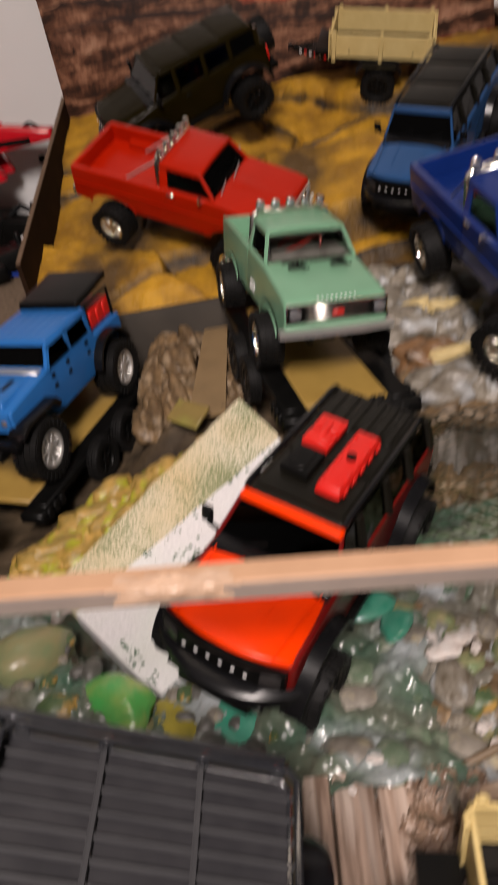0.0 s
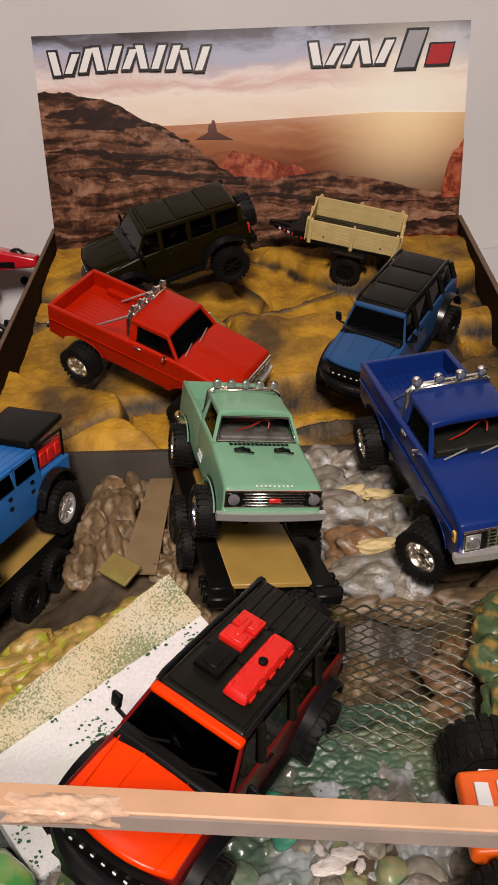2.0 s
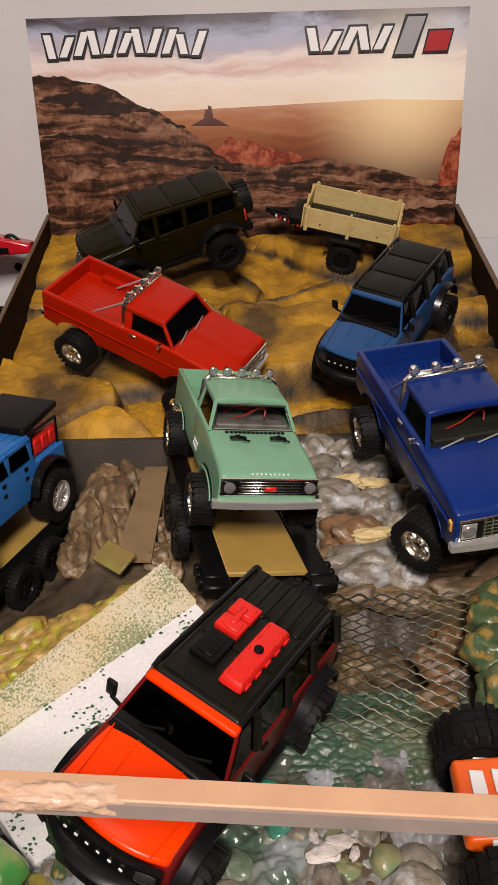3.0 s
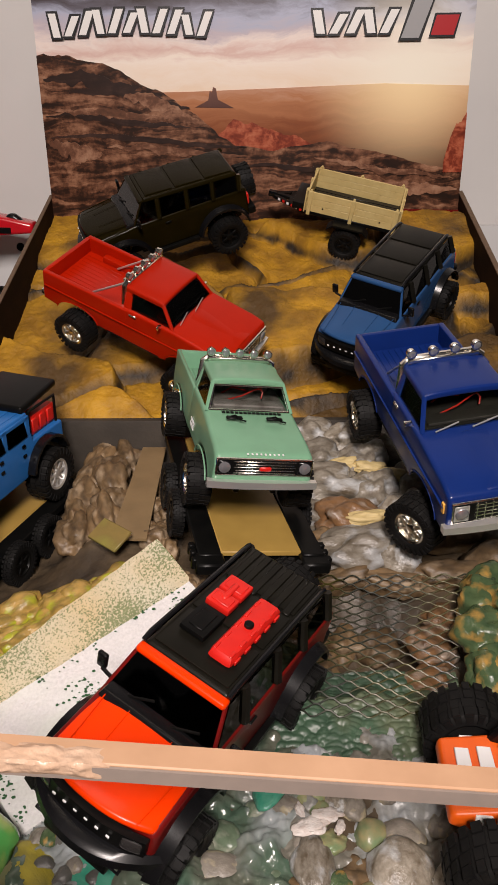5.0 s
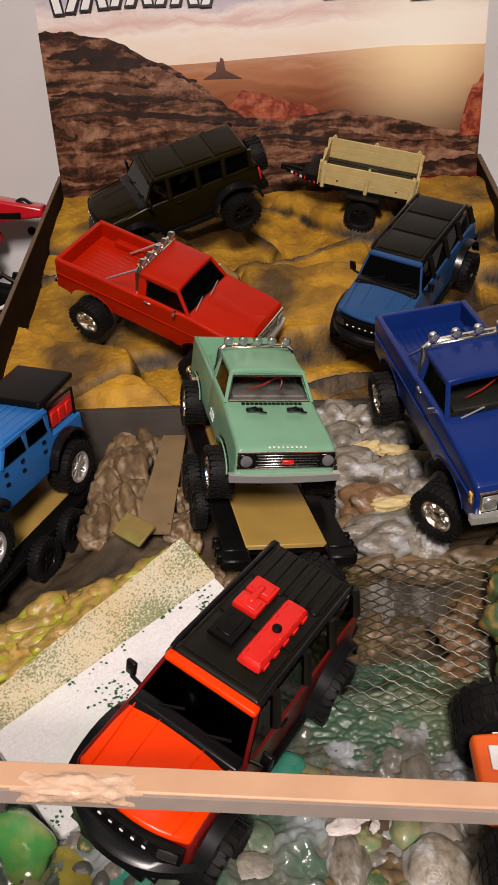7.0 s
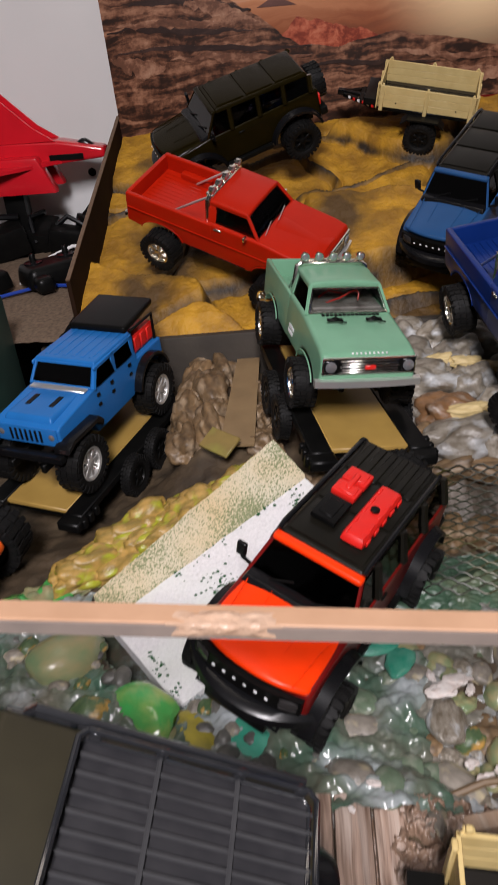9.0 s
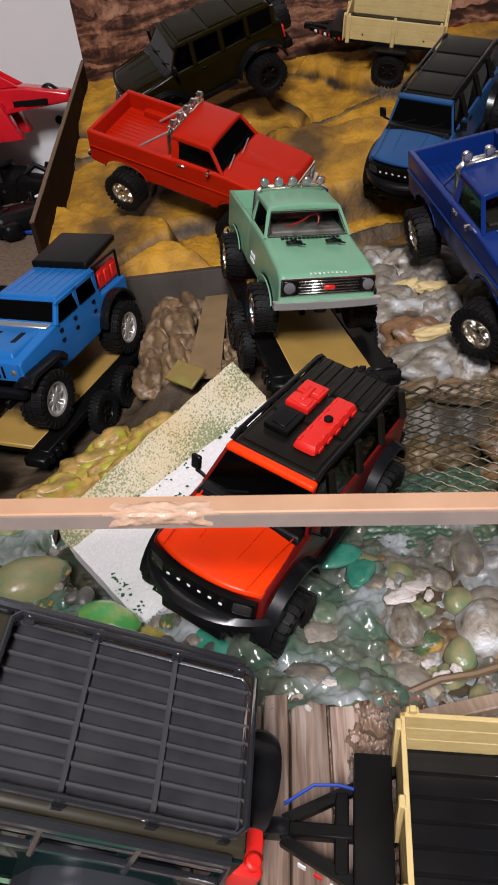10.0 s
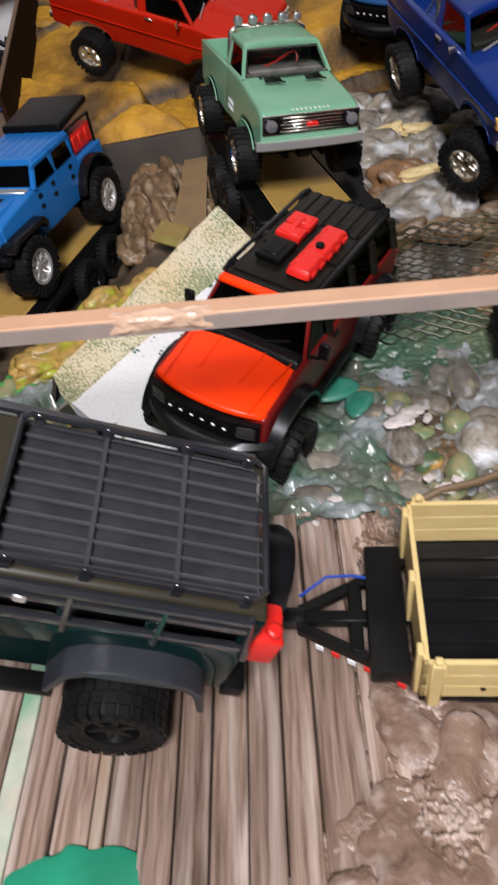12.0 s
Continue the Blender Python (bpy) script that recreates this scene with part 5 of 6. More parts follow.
for k, (xa, xb, zs, th, mt) in enumerate((
        (-0.352, -0.185, [0.500, 0.508, 0.512, 0.504, 0.492, 0.488], 0.022, SHADEPRINT), (-0.310, -0.100, [0.478, 0.486, 0.488, 0.478, 0.466, 0.452], 0.016, SHADEPRINT), (-0.215, -0.085, [0.470, 0.478, 0.474, 0.462, 0.445, 0.432], 0.026, LITPRINT),
        (-0.355, -0.100, [0.440, 0.446, 0.440, 0.432, 0.428, 0.420], 0.010, SHADEPRINT), (-0.350, -0.120, [0.452, 0.450, 0.454, 0.446, 0.440, 0.436], 0.012, LITPRINT), (-0.350, 0.0, [0.404, 0.412, 0.408, 0.400, 0.392, 0.386], 0.009, SHADEPRINT),
        (-0.355, -0.260, [0.400, 0.398, 0.392, 0.380], 0.030, LITPRINT), (-0.250, 0.0, [0.388, 0.392, 0.386, 0.378, 0.372], 0.012, LITPRINT), (-0.02, 0.22, [0.352, 0.360, 0.352, 0.346, 0.340], 0.008, SHADEPRINT), (0.12, 0.372, [0.368, 0.360, 0.350, 0.344, 0.330], 0.010, LITPRINT), (0.20, 0.38, [0.318, 0.326, 0.322, 0.312], 0.020, LITPRINT))):
    top = ragged(xa, xb, zs, 0.005, 0, 11.0 + k, 30)[1:-1]
    low_edge = [(x, z - th * (0.15 + math.sin(math.pi * i / 30) * (0.9 + 0.5 * noise.noise(Vector((i * 0.4, k, 0)))))) for i, (x, z) in enumerate(top)]
    flat("ledge_print", top + low_edge[::-1], BY - 0.0046 - 0.00004 * k, mt, board)


def mark(x0, x1, z0, z1, lean, material, y, grow=0.0):
    flat("logo_shape", [(x0 - grow, z0 - grow), (x1 + grow, z0 - grow), (x1 + lean + grow, z1 + grow), (x0 + lean - grow, z1 + grow)], y, material, board)


def logo_row(x0, x1, z0, z1, n, arch):
    """Plain bars that lean to and fro, white with a dark edge."""
    step = (x1 - x0) / n
    for mt, y, g in ((LOGOBLACK, BY - 0.0054, 0.0036), (LOGOWHITE, BY - 0.0062, 0.0)):
        for k in range(n):
            a = x0 + k * step
            up = arch * math.sin(math.pi * k / (n - 1))
            lean = step * (0.62 if k % 3 else -0.25)
            mark(a + step * (0.08 if k % 3 else 0.34), a + step * (0.58 if k % 3 else 0.84), z0 + up, z1 + up - (0.006 if k % 4 == 1 else 0), lean, mt, y - 0.00005 * k, g)


logo_row(-0.335, -0.060, 0.563, 0.599, 11, 0.006)
logo_row(0.110, 0.252, 0.564, 0.599, 5, 0.0)
mark(0.262, 0.292, 0.556, 0.612, 0.020, LOGOBLACK, BY - 0.0056, 0.004)
mark(0.262, 0.292, 0.556, 0.612, 0.020, LOGOGREY, BY - 0.0062)
mark(0.312, 0.350, 0.560, 0.590, 0.008, LOGOBLACK, BY - 0.0056, 0.003)
mark(0.312, 0.350, 0.560, 0.590, 0.008, LOGORED, BY - 0.0062)


def card_side(name, x0, x1, zb, zf, yf, turn, label):
    bm = BM()
    lo = [(1.338, 0.20), (yf, 0.03), (yf, zf), (1.338, zb)]
    a, b = [bm.verts.new((x0 + turn * (y == yf), y, z)) for y, z in lo], [bm.verts.new((x1 + turn * (y == yf), y, z)) for y, z in lo]
    bm.faces.new(a)
    bm.faces.new(b[::-1])
    for i in range(4):
        bm.faces.new((a[i], b[i], b[(i + 1) % 4], a[(i + 1) % 4]))
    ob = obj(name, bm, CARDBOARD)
    bm = BM()
    quad(bm, [(x0, 1.338, zb + 0.001), (x1, 1.338, zb + 0.001), (x1 + turn, yf, zf + 0.001), (x0 + turn, yf, zf + 0.001)], 0.0009)
    part("raw_edge", bm, CARDEDGE, ob)
    return tagged(ob, label, "cardboard side")


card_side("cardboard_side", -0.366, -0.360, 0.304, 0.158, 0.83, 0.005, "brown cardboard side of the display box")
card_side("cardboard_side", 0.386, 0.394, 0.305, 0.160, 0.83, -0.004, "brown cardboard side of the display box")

# ---- vehicles ----
RACK = (-0.114, 0.008, 0.0395, 0.1420)
pickup("pickup_truck", pose(-0.1343, 0.9316, 0.1333, 19.8, 18.8, -24.6), RED, "glossy red square-bodied model pickup on the sandstone ledge")
pickup("pickup_truck", pose(0.2167, 0.6036, 0.0919, 5.1, 11.6, -79.7), BLUE, "glossy navy blue model pickup standing on grey rocks", lamps=4, turn=34, droop=0.010)
t = pickup("pickup_truck", pose(-0.0148, 0.6299, 0.0835, -8.2, 2.6, -76.9) @ Matrix.Scale(0.925, 4), TEAL, "seafoam green vintage model pickup on a flat trailer", old=True, droop=-0.007)
blue_suv = bronco("offroad_suv", pose(0.2084, 0.9538, 0.1367, -10.2, 22.9, -126.2), SKYBLUE, ROOFBLACK, SKYBLUE, "metallic blue model SUV with black roof on the ledge", spare=False)
olive_suv = bronco("offroad_suv", pose(-0.1215, 1.1497, 0.2321, -24.6, 15.5, 198.0) @ Matrix.Scale(1.05, 4), OLIVE, OLIVE, OLIVE, "black olive model SUV beside the backboard", rails=False)
# the orange sides and pillars get their shade from the dark red colour
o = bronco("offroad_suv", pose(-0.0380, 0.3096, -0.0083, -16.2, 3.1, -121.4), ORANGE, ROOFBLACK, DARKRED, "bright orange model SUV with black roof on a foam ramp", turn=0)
SUVS = (blue_suv, olive_suv, o)
jeep_truck(pose(-0.2992, 0.6154, 0.0178, -2.4, 2.4, -108.2), "blue model jeep pickup with black bed cover on a trailer")
defender(pose(-0.2018, 0.0381, 0.0473, -10.9, -28.0, 182.2), "dark green model wagon with black roof rack and red can")
box_trailer(pose(0.1745, 1.240, 0.2337, -18.2, -12.1, 169.6) @ Matrix.Scale(0.965, 4), "cream stake-sided model trailer behind the black SUV")
box_trailer(pose(0.1068, 0.0338, -0.0488, -7.9, -5.5, 175.9), "cream stake-sided model trailer hitched to the green wagon", True)
car_hauler(pose(-0.0148, 0.6299, 0.0835, -8.2, 2.6, -76.9) @ pose(0.035, 0.004, -0.002), "black flat trailer with tan deck under the vintage pickup")
car_hauler(pose(-0.2992, 0.6154, 0.0198, -2.4, 2.4, -108.2), "black flat trailer with tan deck under the jeep pickup")

# wooden bar across the front, on low end panels
bar = obj("wooden_bar", bx(BM(), -0.46, 0.46, 0.1125, 0.1275, -0.0094, 0.0000, 0.0008, 1), BARWOOD)
bar.matrix_world = pose(-0.02, 0, 0.1815, 0, 5.0, 0)
tagged(bar, "pale pine bar laid across the display", "bar")
# front face, greyer and darker than the bar's top
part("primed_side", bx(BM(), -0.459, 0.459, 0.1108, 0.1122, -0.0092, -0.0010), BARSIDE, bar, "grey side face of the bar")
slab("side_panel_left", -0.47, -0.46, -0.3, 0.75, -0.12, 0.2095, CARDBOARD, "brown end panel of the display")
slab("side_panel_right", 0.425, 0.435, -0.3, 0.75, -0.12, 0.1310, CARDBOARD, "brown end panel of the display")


# ---- more materials ----
def wood_mat(name, a, b, c, rough=0.4):
    """Grain that runs along y."""
    m = mat(name, a, rough, 0, b, 1.0, 0.5, 0.5, 1.0, contrast=0.2, third=c, tscale=0.35, vary=0.3)
    nt = m.node_tree
    co = [n for n in nt.nodes if n.type == "TEX_COORD"][0]
    mp = nt.nodes.new("ShaderNodeMapping")
    mp.inputs["Scale"].default_value = (330, 16, 330)
    info = nt.nodes.new("ShaderNodeObjectInfo")
    ml = nt.nodes.new("ShaderNodeMath")
    ml.operation = "MULTIPLY"
    ml.inputs[1].default_value = 37.0
    nt.links.new(info.outputs["Random"], ml.inputs[0])
    nt.links.new(ml.outputs[0], mp.inputs["Location"])
    bend = nt.nodes.new("ShaderNodeTexNoise")
    bend.inputs["Scale"].default_value = 26.0
    nt.links.new(co.outputs["Object"], bend.inputs["Vector"])
    warp = nt.nodes.new("ShaderNodeVectorMath")
    warp.operation = "MULTIPLY_ADD"
    warp.inputs[1].default_value = (0.0035, 0.0, 0.0)
    nt.links.new(bend.outputs["Color"], warp.inputs[0])
    nt.links.new(co.outputs["Object"], warp.inputs[2])
    nt.links.new(warp.outputs[0], mp.inputs[0])
    for n in nt.nodes:
        if n.type == "TEX_NOISE" and n is not bend and n != bend:
            nt.links.new(mp.outputs[0], n.inputs["Vector"])
            n.inputs["Distortion"].default_value = 0.5
    return m


PLANK = wood_mat("weathered_plank", (0.37, 0.265, 0.205), (0.12, 0.075, 0.052), (0.50, 0.41, 0.35), 0.32)
PALEPLANK = wood_mat("pale_plank", (0.50, 0.36, 0.25), (0.36, 0.24, 0.16), (0.6, 0.5, 0.4))
PAINTPLANK = mat("green_splashed_plank", (0.62, 0.62, 0.52), 0.35, 0, (0.46, 0.40, 0.30), 30, 0.5, 0.3, 200, third=(0.02, 0.32, 0.16), tscale=11)
GREENBLOT = mat("green_paint_blot", (0.03, 0.30, 0.17), 0.3, 0, (0.02, 0.18, 0.10), 30, 0.5, 0.3, 100)
RESIN = mat("green_resin_water", (0.055, 0.110, 0.076), 0.2, 0, (0.12, 0.112, 0.085), 17, 0.5, 0.9, 90, coat=0.3, contrast=0.15, third=(0.33, 0.36, 0.37), tscale=11)
ROCKBED = mat("painted_stone_bed", (0.20, 0.185, 0.155), 0.32, 0, (0.070, 0.072, 0.055), 26, 0.5, 0.9, 110, contrast=0.18, third=(0.36, 0.39, 0.41), tscale=17)
RESINROCK = mat("green_washed_stone", (0.13, 0.18, 0.12), 0.3, 0, (0.07, 0.10, 0.06), 1.6, 0.5, 0.2, 5, third=(0.30, 0.31, 0.25), tscale=1.0)
BUBBLE = mat("bubbly_green_resin", (0.060, 0.115, 0.070), 0.38, 0, (0.026, 0.055, 0.034), 30, 0.5, 0.3, 120, spec=0.4, third=(0.16, 0.16, 0.09), tscale=12)
BRIGHTGREEN = mat("bright_green_stone", (0.05, 0.34, 0.08), 0.16, 0, (0.10, 0.24, 0.06), 1.3, 0.5, 0.2, 8, coat=0.5, third=(0.3, 0.36, 0.1), tscale=0.9)
TEALGLASS = mat("teal_resin_lump", (0.02, 0.22, 0.14), 0.1, 0, (0.10, 0.30, 0.22), 1.3, 0.5, 0.3, 8, coat=0.8)
YELLOWROCK = mat("yellow_stone", (0.38, 0.31, 0.035), 0.4, 0, (0.10, 0.095, 0.03), 1.3, 0.5, 0.3, 8)
SHELLROCK = mat("ochre_green_stone", (0.31, 0.24, 0.12), 0.3, 0, (0.10, 0.20, 0.10), 1.3, 0.5, 0.2, 6, contrast=0.3)
BROWNGLOSS = mat("wet_brown_rock", (0.27, 0.18, 0.13), 0.3, 0, (0.13, 0.08, 0.055), 2.5, 0.5, 0.9, 6, third=(0.44, 0.35, 0.30), tscale=1.6)
BROWNPATCH = mat("wet_brown_ground", (0.27, 0.18, 0.125), 0.28, 0, (0.12, 0.075, 0.05), 60, 0.5, 1.0, 130, third=(0.44, 0.35, 0.29), tscale=34, contrast=0.15)
CHIPWHITE = mat("white_chip", (0.75, 0.72, 0.69), 0.5, 0, (0.55, 0.45, 0.40), 1.5, 0.5, 0.6, 6)


def flocked(name, bare, warm, green):
    """Cream foam edge, sprinkled with green flock that lies thick in some drifts and thin in others."""
    m = mat(name, bare, 0.8, 0, warm, 14, 0.5, 0.9, 260, contrast=0.2)
    nt = m.node_tree
    p = nt.nodes["Principled BSDF"]
    src = p.inputs["Base Color"].links[0].from_socket
    co = [n for n in nt.nodes if n.type == "TEX_COORD"][0]
    fine, broad = nt.nodes.new("ShaderNodeTexNoise"), nt.nodes.new("ShaderNodeTexNoise")
    for n, sc in ((fine, 560.0), (broad, 17.0)):
        n.inputs["Scale"].default_value, n.inputs["Detail"].default_value = sc, 3
        nt.links.new(co.outputs["Object"], n.inputs["Vector"])
    both = nt.nodes.new("ShaderNodeMath")
    both.operation = "MULTIPLY_ADD"
    both.inputs[1].default_value = 0.75
    nt.links.new(broad.outputs["Fac"], both.inputs[0])
    nt.links.new(fine.outputs["Fac"], both.inputs[2])
    r = nt.nodes.new("ShaderNodeMapRange")
    r.inputs["From Min"].default_value, r.inputs["From Max"].default_value, r.inputs["To Max"].default_value = 0.81, 0.97, 0.85
    nt.links.new(both.outputs[0], r.inputs["Value"])
    x = nt.nodes.new("ShaderNodeMix")
    x.data_type = "RGBA"
    cols = [i for i in x.inputs if i.type == "RGBA"]
    nt.links.new(src, cols[0])
    cols[1].default_value = (*green, 1)
    nt.links.new(r.outputs["Result"], x.inputs["Factor"])
    nt.links.new([q for q in x.outputs if q.type == "RGBA"][0], p.inputs["Base Color"])
    return m


FLOCK = flocked("flocked_foam_edge", (0.66, 0.62, 0.48), (0.64, 0.50, 0.29), (0.15, 0.20, 0.075))
CRUMB = mat("dark_green_crumb", (0.02, 0.09, 0.03), 0.8)
ORANGESHELL = mat("orange_shell", (0.90, 0.14, 0.01), 0.35, 0, (0.8, 0.10, 0.008), 40, 0.5, coat=0.2)
REDJET = mat("red_toy_plastic", (0.62, 0.01, 0.02), 0.22, 0, (0.5, 0.008, 0.015), 20, 0.4, coat=0.4)
DARKGREEN = mat("dark_green_box", (0.012, 0.035, 0.028), 0.5, 0, (0.02, 0.05, 0.04), 30, 0.5)
WHITEPANEL = mat("white_panel", (0.66, 0.66, 0.66), 0.45, 0, (0.6, 0.6, 0.6), 10, 0.5)


# ---- stones ----
def stone_mesh(seed, sub, rough):
    bm = BM()
    bmesh.ops.create_icosphere(bm, subdivisions=sub, radius=1.0)
    off = Vector((seed * 3.7, seed * 1.3, seed * 2.1))
    for v in bm.verts:
        d = v.co.normalized()
        k = 1 + rough * noise.fractal(d * 1.2 + off, 1.2, 2.0, 2) + 0.30 * rough * abs(noise.noise(d * 2.6 + off)) + 0.16 * rough * noise.fractal(d * 4.5 + off, 0.9, 2.0, 3) * (rough > 0.3)
        v.co = d * k
    me = bpy.data.meshes.new("stone")
    bm.to_mesh(me)
    bm.free()
    me.shade_smooth()
    return me


ROUGHSTONES = [stone_mesh(k + 1, 4, 0.46) for k in range(6)]
SMOOTHSTONES = [stone_mesh(k + 20, 3, 0.22) for k in range(5)]
rnd = random.Random(7)


def stone(parent, material, x, y, z, sx, sy, sz, turn=None, smooth=False, name="stone"):
    src = rnd.choice(SMOOTHSTONES if smooth else ROUGHSTONES)
    key = src.name + material.name
    me = bpy.data.meshes.get(key)
    if not me:
        me = src.copy()
        me.name = key
        me.materials.append(material)
    ob = new(name, me)
    ob.parent = parent
    tilt = rnd.uniform(-14, 14)
    ob.matrix_basis = pose(x, y, z, tilt, rnd.uniform(-14, 14), rnd.uniform(0, 360) if turn is None else turn) @ Matrix.Diagonal((sx, sy, sz, 1))
    return ob


pile = thing("rock_pile", Matrix(), "pile of glossy grey and rust brown sculpted rocks", "rocks")
for x, y, z, sx, sy, sz, mt, a in (
        (0.128, 0.540, 0.034, 0.046, 0.026, 0.027, ROCKGREY, 8), (0.165, 0.535, 0.030, 0.024, 0.020, 0.022, ROCKGREY, -20), (0.118, 0.590, 0.046, 0.034, 0.022, 0.022, ROCKRUST, 5),
        (0.100, 0.640, 0.056, 0.042, 0.024, 0.023, ROCKGREY, -6), (0.152, 0.638, 0.054, 0.026, 0.022, 0.022, ROCKGREY, 30), (0.180, 0.600, 0.044, 0.026, 0.024, 0.022, ROCKGREY, 60),
        (0.095, 0.695, 0.064, 0.034, 0.022, 0.020, ROCKGREY, 15), (0.145, 0.690, 0.066, 0.030, 0.022, 0.022, ROCKGREY, 40), (0.090, 0.745, 0.072, 0.032, 0.018, 0.022, ROCKGREY, -10),
        (0.135, 0.745, 0.074, 0.036, 0.020, 0.022, ROCKGREY, 35), (0.185, 0.720, 0.070, 0.036, 0.022, 0.024, ROCKGREY, -30), (0.205, 0.655, 0.055, 0.030, 0.026, 0.022, ROCKGREY, 10),
        (0.225, 0.580, 0.035, 0.036, 0.026, 0.022, ROCKBROWN, 10), (0.250, 0.640, 0.050, 0.040, 0.030, 0.024, ROCKGREY, 70), (0.240, 0.720, 0.066, 0.040, 0.030, 0.026, ROCKGREY, 20), (0.295, 0.690, 0.060, 0.040, 0.034, 0.026, ROCKBROWN, 0),
        (0.285, 0.600, 0.040, 0.034, 0.030, 0.026, ROCKGREY, 50), (0.105, 0.505, 0.020, 0.030, 0.012, 0.012, ROCKBROWN, 4), (0.160, 0.505, 0.018, 0.040, 0.013, 0.012, ROCKBROWN, -4), (0.215, 0.515, 0.020, 0.036, 0.018, 0.014, ROCKBROWN, 8),
        (0.080, 0.555, 0.026, 0.022, 0.022, 0.020, ROCKBROWN, 40), (0.073, 0.610, 0.040, 0.020, 0.024, 0.018, ROCKGREY, 40), (0.265, 0.530, 0.024, 0.036, 0.024, 0.016, ROCKBROWN, 40)):
    stone(pile, mt, x, y, z, sx, sy, sz, a)
for x, y, z, sx in ((0.135, 0.572, 0.056, 0.026), (0.165, 0.566, 0.050, 0.016), (0.120, 0.668, 0.073, 0.018), (0.150, 0.662, 0.071, 0.020), (0.175, 0.650, 0.068, 0.016), (0.172, 0.565, 0.046, 0.020)):
    stone(pile, ROCKPALE, x, y, z, sx, 0.009, 0.007, rnd.uniform(-15, 10))

ridge = thing("rock_ridge", Matrix(), "ridge of small brown sculpted rocks along the path", "rocks")
for k in range(11):
    g = k / 10
    x = -0.172 + (0.017 if k % 2 else -0.012) + 0.004 * math.sin(k * 2.3)
    y = 0.595 + 0.185 * g
    stone(ridge, ROCKBROWN, x, y, low(x, y) + 0.008, rnd.uniform(0.018, 0.023), rnd.uniform(0.030, 0.042), rnd.uniform(0.020, 0.027), rnd.uniform(-18, 18))
for k in range(12):
    x, y = -0.085 + 0.012 * math.sin(k * 1.9), 0.535 + 0.018 * k
    stone(ridge, ROCKBROWN, x, y, low(x, y) + 0.006, rnd.uniform(0.010, 0.017), rnd.uniform(0.010, 0.016), rnd.uniform(0.010, 0.016))
for k in range(7):
    x, y = -0.072 + 0.012 * k, 0.478 + 0.012 * math.sin(k * 2.0)
    stone(ridge, ROCKBROWN, x, y, low(x, y) + 0.010, 0.015, 0.013, 0.013)

bank = thing("mossy_bank", Matrix(), "long ochre bank with yellow green moss beside the foam", "rocks")
for k in range(20):
    f = k / 19
    x, y = -0.085 - 0.175 * f + 0.010 * math.sin(k * 2.7), 0.480 - 0.110 * f + (0.014 if k % 2 else -0.010)
    stone(bank, MOSSROCK, x, y, 0.045 - 0.032 * f, rnd.uniform(0.026, 0.036), rnd.uniform(0.016, 0.022), rnd.uniform(0.014, 0.020), 32)
for k in range(8):
    stone(bank, SHELLROCK if k % 2 else BRIGHTGREEN, -0.255 - 0.012 * k + 0.01 * math.sin(k * 3), 0.37 - 0.008 * k, 0.005, 0.020, 0.016, 0.012)

# path card, small board
path = tagged(obj("path_strip", quad(BM(), [(-0.138, 0.560, 0.036), (-0.098, 0.556, 0.037), (-0.100, 0.765, 0.050), (-0.130, 0.765, 0.050)], 0.0015), PATHCARD), "flat brown card path between rocks", "path")
tagged(obj("small_board", bx(BM(), -0.021, 0.021, -0.014, 0.014, -0.002, 0.002, 0.001, 1), MOSSCARD), "small moss-tinted board leaning by the path", "board").matrix_world = pose(-0.136, 0.552, 0.046, 26, 4, -38)

# ---- foam ramp ----
ramp = thing("foam_ramp", Matrix(), "white foam ramp with green flocked raised edge", "foam ramp")
a, b, c, d = Vector((-0.218, 0.311, 0.010)), Vector((-0.148, 0.235, -0.014)), Vector((0.030, 0.352, 0.040)), Vector((-0.043, 0.428, 0.075))


def soft_sheet(a, b, c, d, nu, nv, amp, thick):
    bm, top = BM(), []
    for i in range(nu + 1):
        row = []
        for j in range(nv + 1):
            q = a.lerp(d, i / nu).lerp(b.lerp(c, i / nu), j / nv)
            row.append(bm.verts.new(q + Vector((0, 0, amp * noise.fractal(q * 60, 1.0, 2.0, 3)))))
        top.append(row)
    for i in range(nu):
        for j in range(nv):
            bm.faces.new((top[i][j], top[i + 1][j], top[i + 1][j + 1], top[i][j + 1]))
    rim = [r[0] for r in top] + top[-1][1:] + [r[-1] for r in top[-2::-1]] + top[0][-2:0:-1]
    low_rim = [bm.verts.new(v.co - Vector((0, 0, thick))) for v in rim]
    for i in range(len(rim)):
        k = (i + 1) % len(rim)
        bm.faces.new((rim[i], rim[k], low_rim[k], low_rim[i]))
    return bm


part("foam_sheet", soft_sheet(a, b, c, d, 40, 24, 0.0012, 0.012), FOAM, ramp)
e0, e1 = Vector((-0.066, 0.426, 0.117)), Vector((-0.225, 0.312, 0.040))
part("flocked_edge", soft_sheet(a + Vector((0.002, 0.000, 0.004)), e1, e0, d + Vector((0.003, -0.003, 0.003)), 44, 10, 0.0015, 0.02), FLOCK, ramp, "raised edge flocked in yellow and green")
back0, back1 = Vector((-0.082, 0.440, 0.050)), Vector((-0.242, 0.326, 0.003))
part("foam_back", soft_sheet(e1, back1, back0, e0, 44, 6, 0.0015, 0.01), EARTH, ramp, "brown back of the foam edge")
bm = BM()
